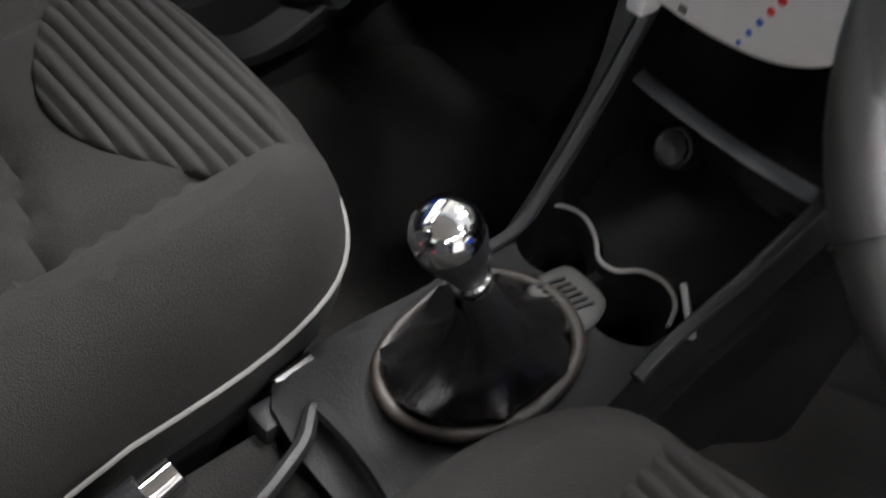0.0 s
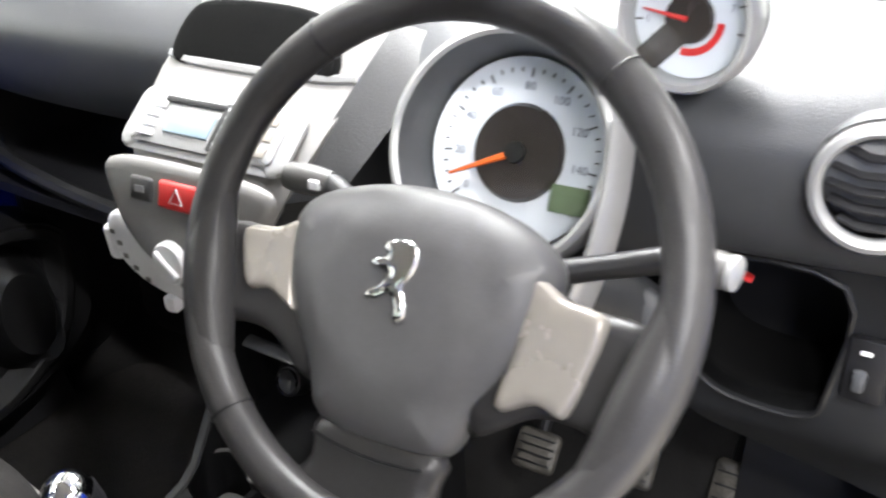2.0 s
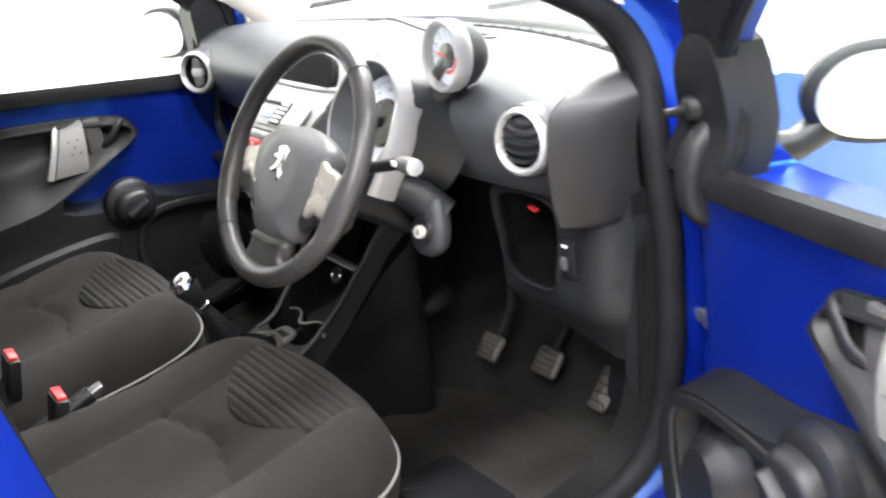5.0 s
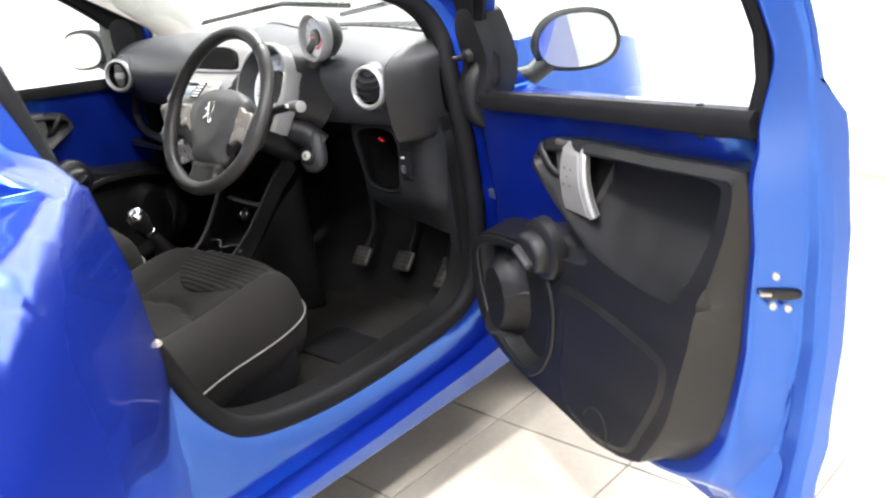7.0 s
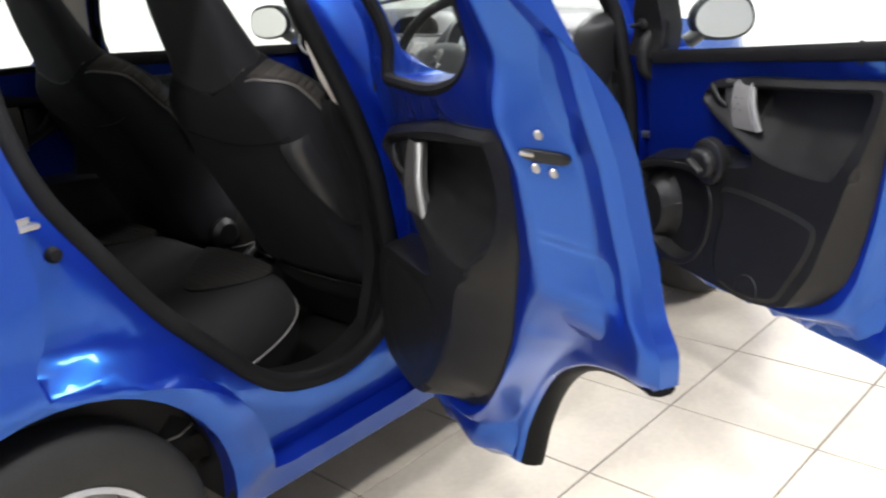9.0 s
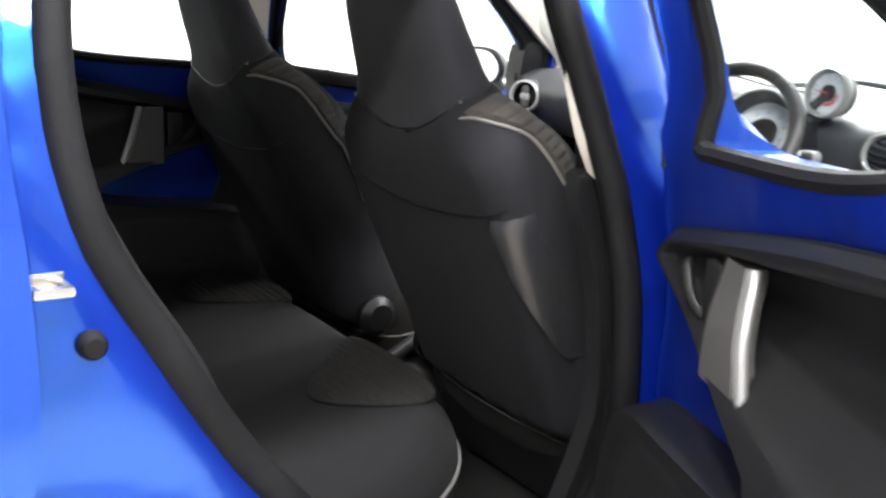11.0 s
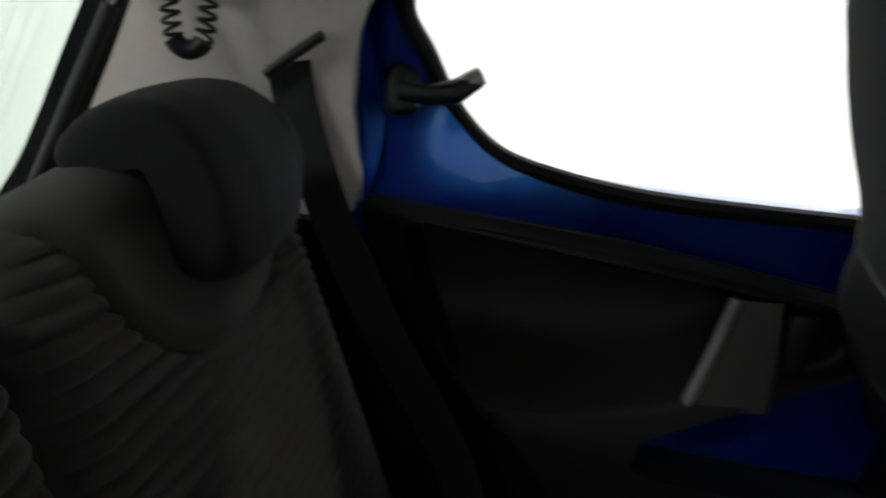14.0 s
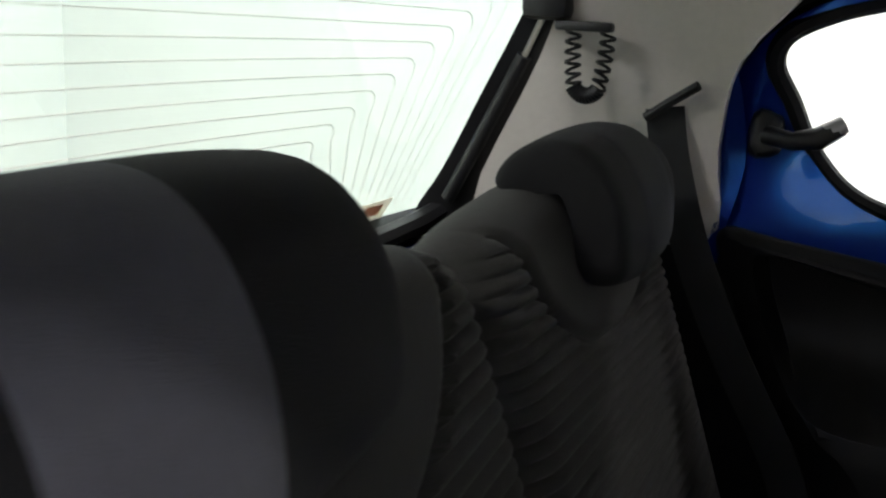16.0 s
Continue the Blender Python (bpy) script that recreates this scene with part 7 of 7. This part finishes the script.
    part("check_strap", join(rbox(0.05, 0.012, 0.022, 0.003, Matrix.Translation((side * (x + 0.02), 0.765, 0.655))), lathe([(0.010, 0), (0.010, 0.010), (0.0, 0.012)], 12, facing((side * (x + 0.045), 0.755, 0.655), (side, -0.6, 0)), caps=False)), M_STEEL, car, "bare steel door check strap")


def belt(name, path, up, label, w_=0.024):
    b = thing(name, label, "seat belt", "seat belts", at=path[0])
    part("webbing", tube(spl(path, 8, False), 0.02, 8, flat=(w_, 0.0016), up=up), M_BELT, b)
    return b


for side in (-1, 1):
    g_ = 0.027 if side < 0 else 0.0
    b = belt("seat_belt", [(side * 0.545, -1.082 + 0.6 * g_, 1.165 - 0.6 * g_), (side * 0.555, -1.06 + 0.3 * g_, 1.08), (side * 0.565, -1.015, 0.97), (side * 0.56, -0.955, 0.85), (side * 0.545, -0.86, 0.69), (side * 0.53, -0.82, 0.53)], (side, 0, 0), "black rear seat belt hanging beside the bench")
    part("guide", tube([(side * 0.530, -1.118 + 1.2 * g_, 1.138 - 0.1 * g_), (side * 0.527, -1.085 + g_, 1.170 - 0.5 * g_), (side * 0.520, -1.046 + 0.8 * g_, 1.196 - 0.6 * g_)], 0.006, 8), M_BLACK, b, "black belt guide slot")
    tg_ = part("tongue", pillow(spl([(-0.022, 0.016), (0.022, 0.016), (0.012, 0.004), (0.012, -0.030), (-0.012, -0.030), (-0.012, 0.004)], 3), 0.002, 0.002, 0.003, facing((side * 0.500, -0.845, 0.585), (-side * 0.9, 0.05, 0.42)) , 0.012), M_CHROME, b, "bright steel buckle tongue")
    part("tongue_hole", rbox(0.009, 0.008, 0.005, 0.001, facing((side * 0.500, -0.845, 0.585), (-side * 0.9, 0.05, 0.42))  @ Matrix.Translation((0, -0.018, 0))), M_BLACK, tg_)
    by_ = 0.03 if side > 0 else 0.0
    f = belt("seat_belt", [(side * 0.575, -0.275 + by_, 1.23), (side * 0.592, -0.272 + by_, 1.10), (side * 0.62, -0.268 + by_, 0.95), (side * 0.64, -0.262 + by_, 0.80), (side * 0.645, -0.255, 0.55)], (side, 0, 0), "black front seat belt hanging on the centre pillar", 0.020)
    part("guide", tube(spl([(side * 0.560, -0.325, 1.235), (side * 0.562, -0.30, 1.205), (side * 0.562, -0.265, 1.200), (side * 0.560, -0.235, 1.225)], 4, False), 0.008, 8), M_BLACK, f, "black curved belt guide")
    part("anchor_bolt", lathe([(0.013, 0.0), (0.012, 0.006), (0.007, 0.008), (0.0, 0.008)], 16, facing((side * 0.622, -0.295, 0.925), (-side, -0.2, 0)), caps=False), M_STEEL, f)
for bx, by, bz, lean in ((-0.117, -0.023, 0.604, 0.1), (0.07, 0.002, 0.590, 0.1)):
    bk_ = thing("belt_buckle", "black seat belt buckle with a red release button", "belt buckle", "belt buckles", at=(bx, by, 0.40))
    mbk = Matrix.Translation((bx, by, bz)) @ Matrix.Rotation(lean, 4, "Y") @ Matrix.Rotation(radians(-12), 4, "X")
    part("housing", rbox(0.050, 0.024, 0.085, 0.006, mbk @ Matrix.Translation((0, 0, -0.042))), M_BLACK, bk_)
    part("release_button", rbox(0.040, 0.016, 0.010, 0.003, mbk @ Matrix.Translation((0, 0, 0.002))), M_RED, bk_, "red release button")
    part("stem", tube([mbk @ Vector((0, 0, -0.08)), mbk @ Vector((0, -0.01, -0.18))], 0.012, 8, flat=(0.018, 0.006), up=(0, 1, 0)), M_BLACK, bk_)
bb = thing("belt_buckle", "black rear belt buckle lying on the bench", "belt buckle", "belt buckles", at=(0.03, -0.86, 0.52))
part("housing", rbox(0.045, 0.070, 0.024, 0.006, Matrix.Translation((-0.16, -0.885, 0.535)) @ Matrix.Rotation(0.5, 4, "X")), M_BLACK, bb)
part("release_button", rbox(0.030, 0.010, 0.018, 0.003, Matrix.Translation((-0.16, -0.851, 0.552)) @ Matrix.Rotation(0.5, 4, "X")), M_BLACK, bb)

# hinged-window catch on the closed rear door
wc = thing("window_catch", "black plastic catch of the hinged rear side window", "window catch", at=(-0.58, -0.92, 1.14))
part("mount", pillow(spl([(-0.018, -0.028), (0.015, -0.024), (0.018, 0.0), (0.015, 0.024), (-0.018, 0.028)], 4), 0.014, 0.004, 0.010, facing((-0.590, -0.945, 1.125), (1, 0.1, 0.2)), 0.02), M_BLACK, wc)
part("lever", tube([(-0.572, -0.945, 1.125), (-0.555, -0.915, 1.122), (-0.556, -0.885, 1.128), (-0.566, -0.862, 1.142)], [0.012, 0.011, 0.014, 0.010], 10), M_BLACK, wc)
part("lever_tip", tube([(-0.558, -0.885, 1.130), (-0.566, -0.860, 1.146)], [0.0125, 0.011], 10), M_SILVER, wc)

# coiled tether and gas strut at the tailgate
cw = []
for i in range(320):
    t = i / 319
    a = math.pi * (1 - t)
    cpt = Vector((-0.478, -1.150 + 0.021 * math.cos(a), 1.236 - 0.047 * min(1, 4 * t, 4 - 4 * t) - 0.030 * math.sin(a)))
    rot = 2 * math.pi * 24 * t
    tn = Vector((0, 0.02 * math.sin(a), -0.04 * math.cos(math.pi * t))).normalized()
    cw.append(cpt + Vector((1, 0, 0)) * (0.0085 * math.cos(rot)) + tn.cross(Vector((1, 0, 0))) * (0.0085 * math.sin(rot)))
tc_ = thing("coiled_tether", "black coiled cable hanging by the rear pillar", "cable", at=(-0.475, -1.18, 1.25))
part("coil", tube(cw, 0.0022, 5), M_BLACK, tc_)
part("clip", rbox(0.02, 0.07, 0.012, 0.004, Matrix.Translation((-0.475, -1.158, 1.240))), M_BLACK, tc_)
gs = thing("gas_strut", "black gas strut beside the rear window", "gas strut", at=(-0.50, -1.33, 1.0))
part("cylinder", tube([(-0.535, -1.345, 1.0), (-0.505, -1.24, 1.20)], 0.010, 10), M_BLACK, gs)
part("rod", tube([(-0.505, -1.24, 1.20), (-0.490, -1.20, 1.285)], 0.004, 8), M_STEEL, gs)
part("bracket", rbox(0.05, 0.06, 0.06, 0.012, Matrix.Translation((-0.480, -1.205, 1.275))), M_BLACK, gs)
part("tailgate_foot_trim", tube(spl([(-0.575, -1.36, 0.985), (-0.50, -1.382, 0.962), (-0.30, -1.398, 0.950), (0.0, -1.402, 0.946), (0.30, -1.398, 0.950), (0.50, -1.382, 0.962), (0.575, -1.36, 0.985)], 6, False), 0.016, 8), M_BLACK, car, "black trim along the rear window foot")
# dealer strip in the rear window: a pale strip with plain bars
stp = thing("window_sticker", "pale strip with faded red bars along the rear window foot", "sticker", at=(-0.3, -1.42, 0.98))
def vinyl(name, col):
    """Thin film that lets light through."""
    m = bpy.data.materials.new(name)
    m.use_nodes = True
    N, L = m.node_tree.nodes, m.node_tree.links
    tl, df, mx = N.new("ShaderNodeBsdfTranslucent"), N.new("ShaderNodeBsdfDiffuse"), N.new("ShaderNodeMixShader")
    tl.inputs[0].default_value = df.inputs[0].default_value = (*col, 1)
    mx.inputs[0].default_value = 0.3
    N.remove(N["Principled BSDF"])
    L.new(tl.outputs[0], mx.inputs[1])
    L.new(df.outputs[0], mx.inputs[2])
    L.new(mx.outputs[0], N["Material Output"].inputs["Surface"])
    return m


STR = [(-0.47, -0.015), (0.30, -0.015), (0.30, 0.065), (-0.47, 0.065)]
part("strip", slab(STR, (), tg_map(0.028), tg_map(0.0285), 0.05), vinyl("pale_vinyl", (0.85, 0.82, 0.74)), stp)
for k in range(14):
    x0 = -0.455 + 0.052 * k
    part("bar", slab([(x0, 0.005), (x0 + 0.034, 0.005), (x0 + 0.034, 0.045), (x0, 0.045)], (), tg_map(0.0270), tg_map(0.0278), 0.05), vinyl("faded_red", (0.68, 0.46, 0.38)) if k == 0 else bpy.data.materials["faded_red"], stp)

# ---------------------------------------------------------------- tiled floor, last
TS, TX, TY = 0.40, 1.042, 0.392
bed = part("floor", rbox(X1 - X0 + 0.4, Y1 - Y0 + 0.4, 0.1, 0, Matrix.Translation(((X0 + X1) / 2, (Y0 + Y1) / 2, -0.055))), M_GROUT)
tagged(bed, "cream polished floor tiles with thin dark joints", "floor", kind="structure")
tile_bm = rbox(TS - 0.005, TS - 0.005, 0.012, 0.0015, None, 1)
tme = bpy.data.meshes.new("tile")
tile_bm.to_mesh(tme)
tile_bm.free()
tme.materials.append(M_TILE)
far_v, far_f = [], []
for i in range(int((X0 - TX) / TS) - 1, int((X1 - TX) / TS) + 1):
    for j in range(int((Y0 - TY) / TS) - 1, int((Y1 - TY) / TS) + 1):
        cx, cy = TX + (i + 0.5) * TS, TY + (j + 0.5) * TS
        if cx < X0 - 0.1 or cx > X1 + 0.1 or cy < Y0 - 0.1 or cy > Y1 + 0.1:
            continue
        if cx > 0.2 and -3.2 < cy < 2.9:
            t = new("tile", tme)
            t.location = (cx, cy, -0.006)
            t.parent = bed
        else:
            k, h = len(far_v), TS / 2 - 0.0025
            far_v += [(cx - h, cy - h, 0), (cx + h, cy - h, 0), (cx + h, cy + h, 0), (cx - h, cy + h, 0), (cx - h, cy - h, -0.01), (cx + h, cy - h, -0.01), (cx + h, cy + h, -0.01), (cx - h, cy + h, -0.01)]
            far_f += [(k, k + 1, k + 2, k + 3), (k, k + 4, k + 5, k + 1), (k + 1, k + 5, k + 6, k + 2), (k + 2, k + 6, k + 7, k + 3), (k + 3, k + 7, k + 4, k)]
fme = bpy.data.meshes.new("tiles")
fme.from_pydata(far_v, [], far_f)
fme.materials.append(M_TILE)
ft = new("far_tiles", fme)
ft.parent = bed
tagged(ft, kind="stuff")
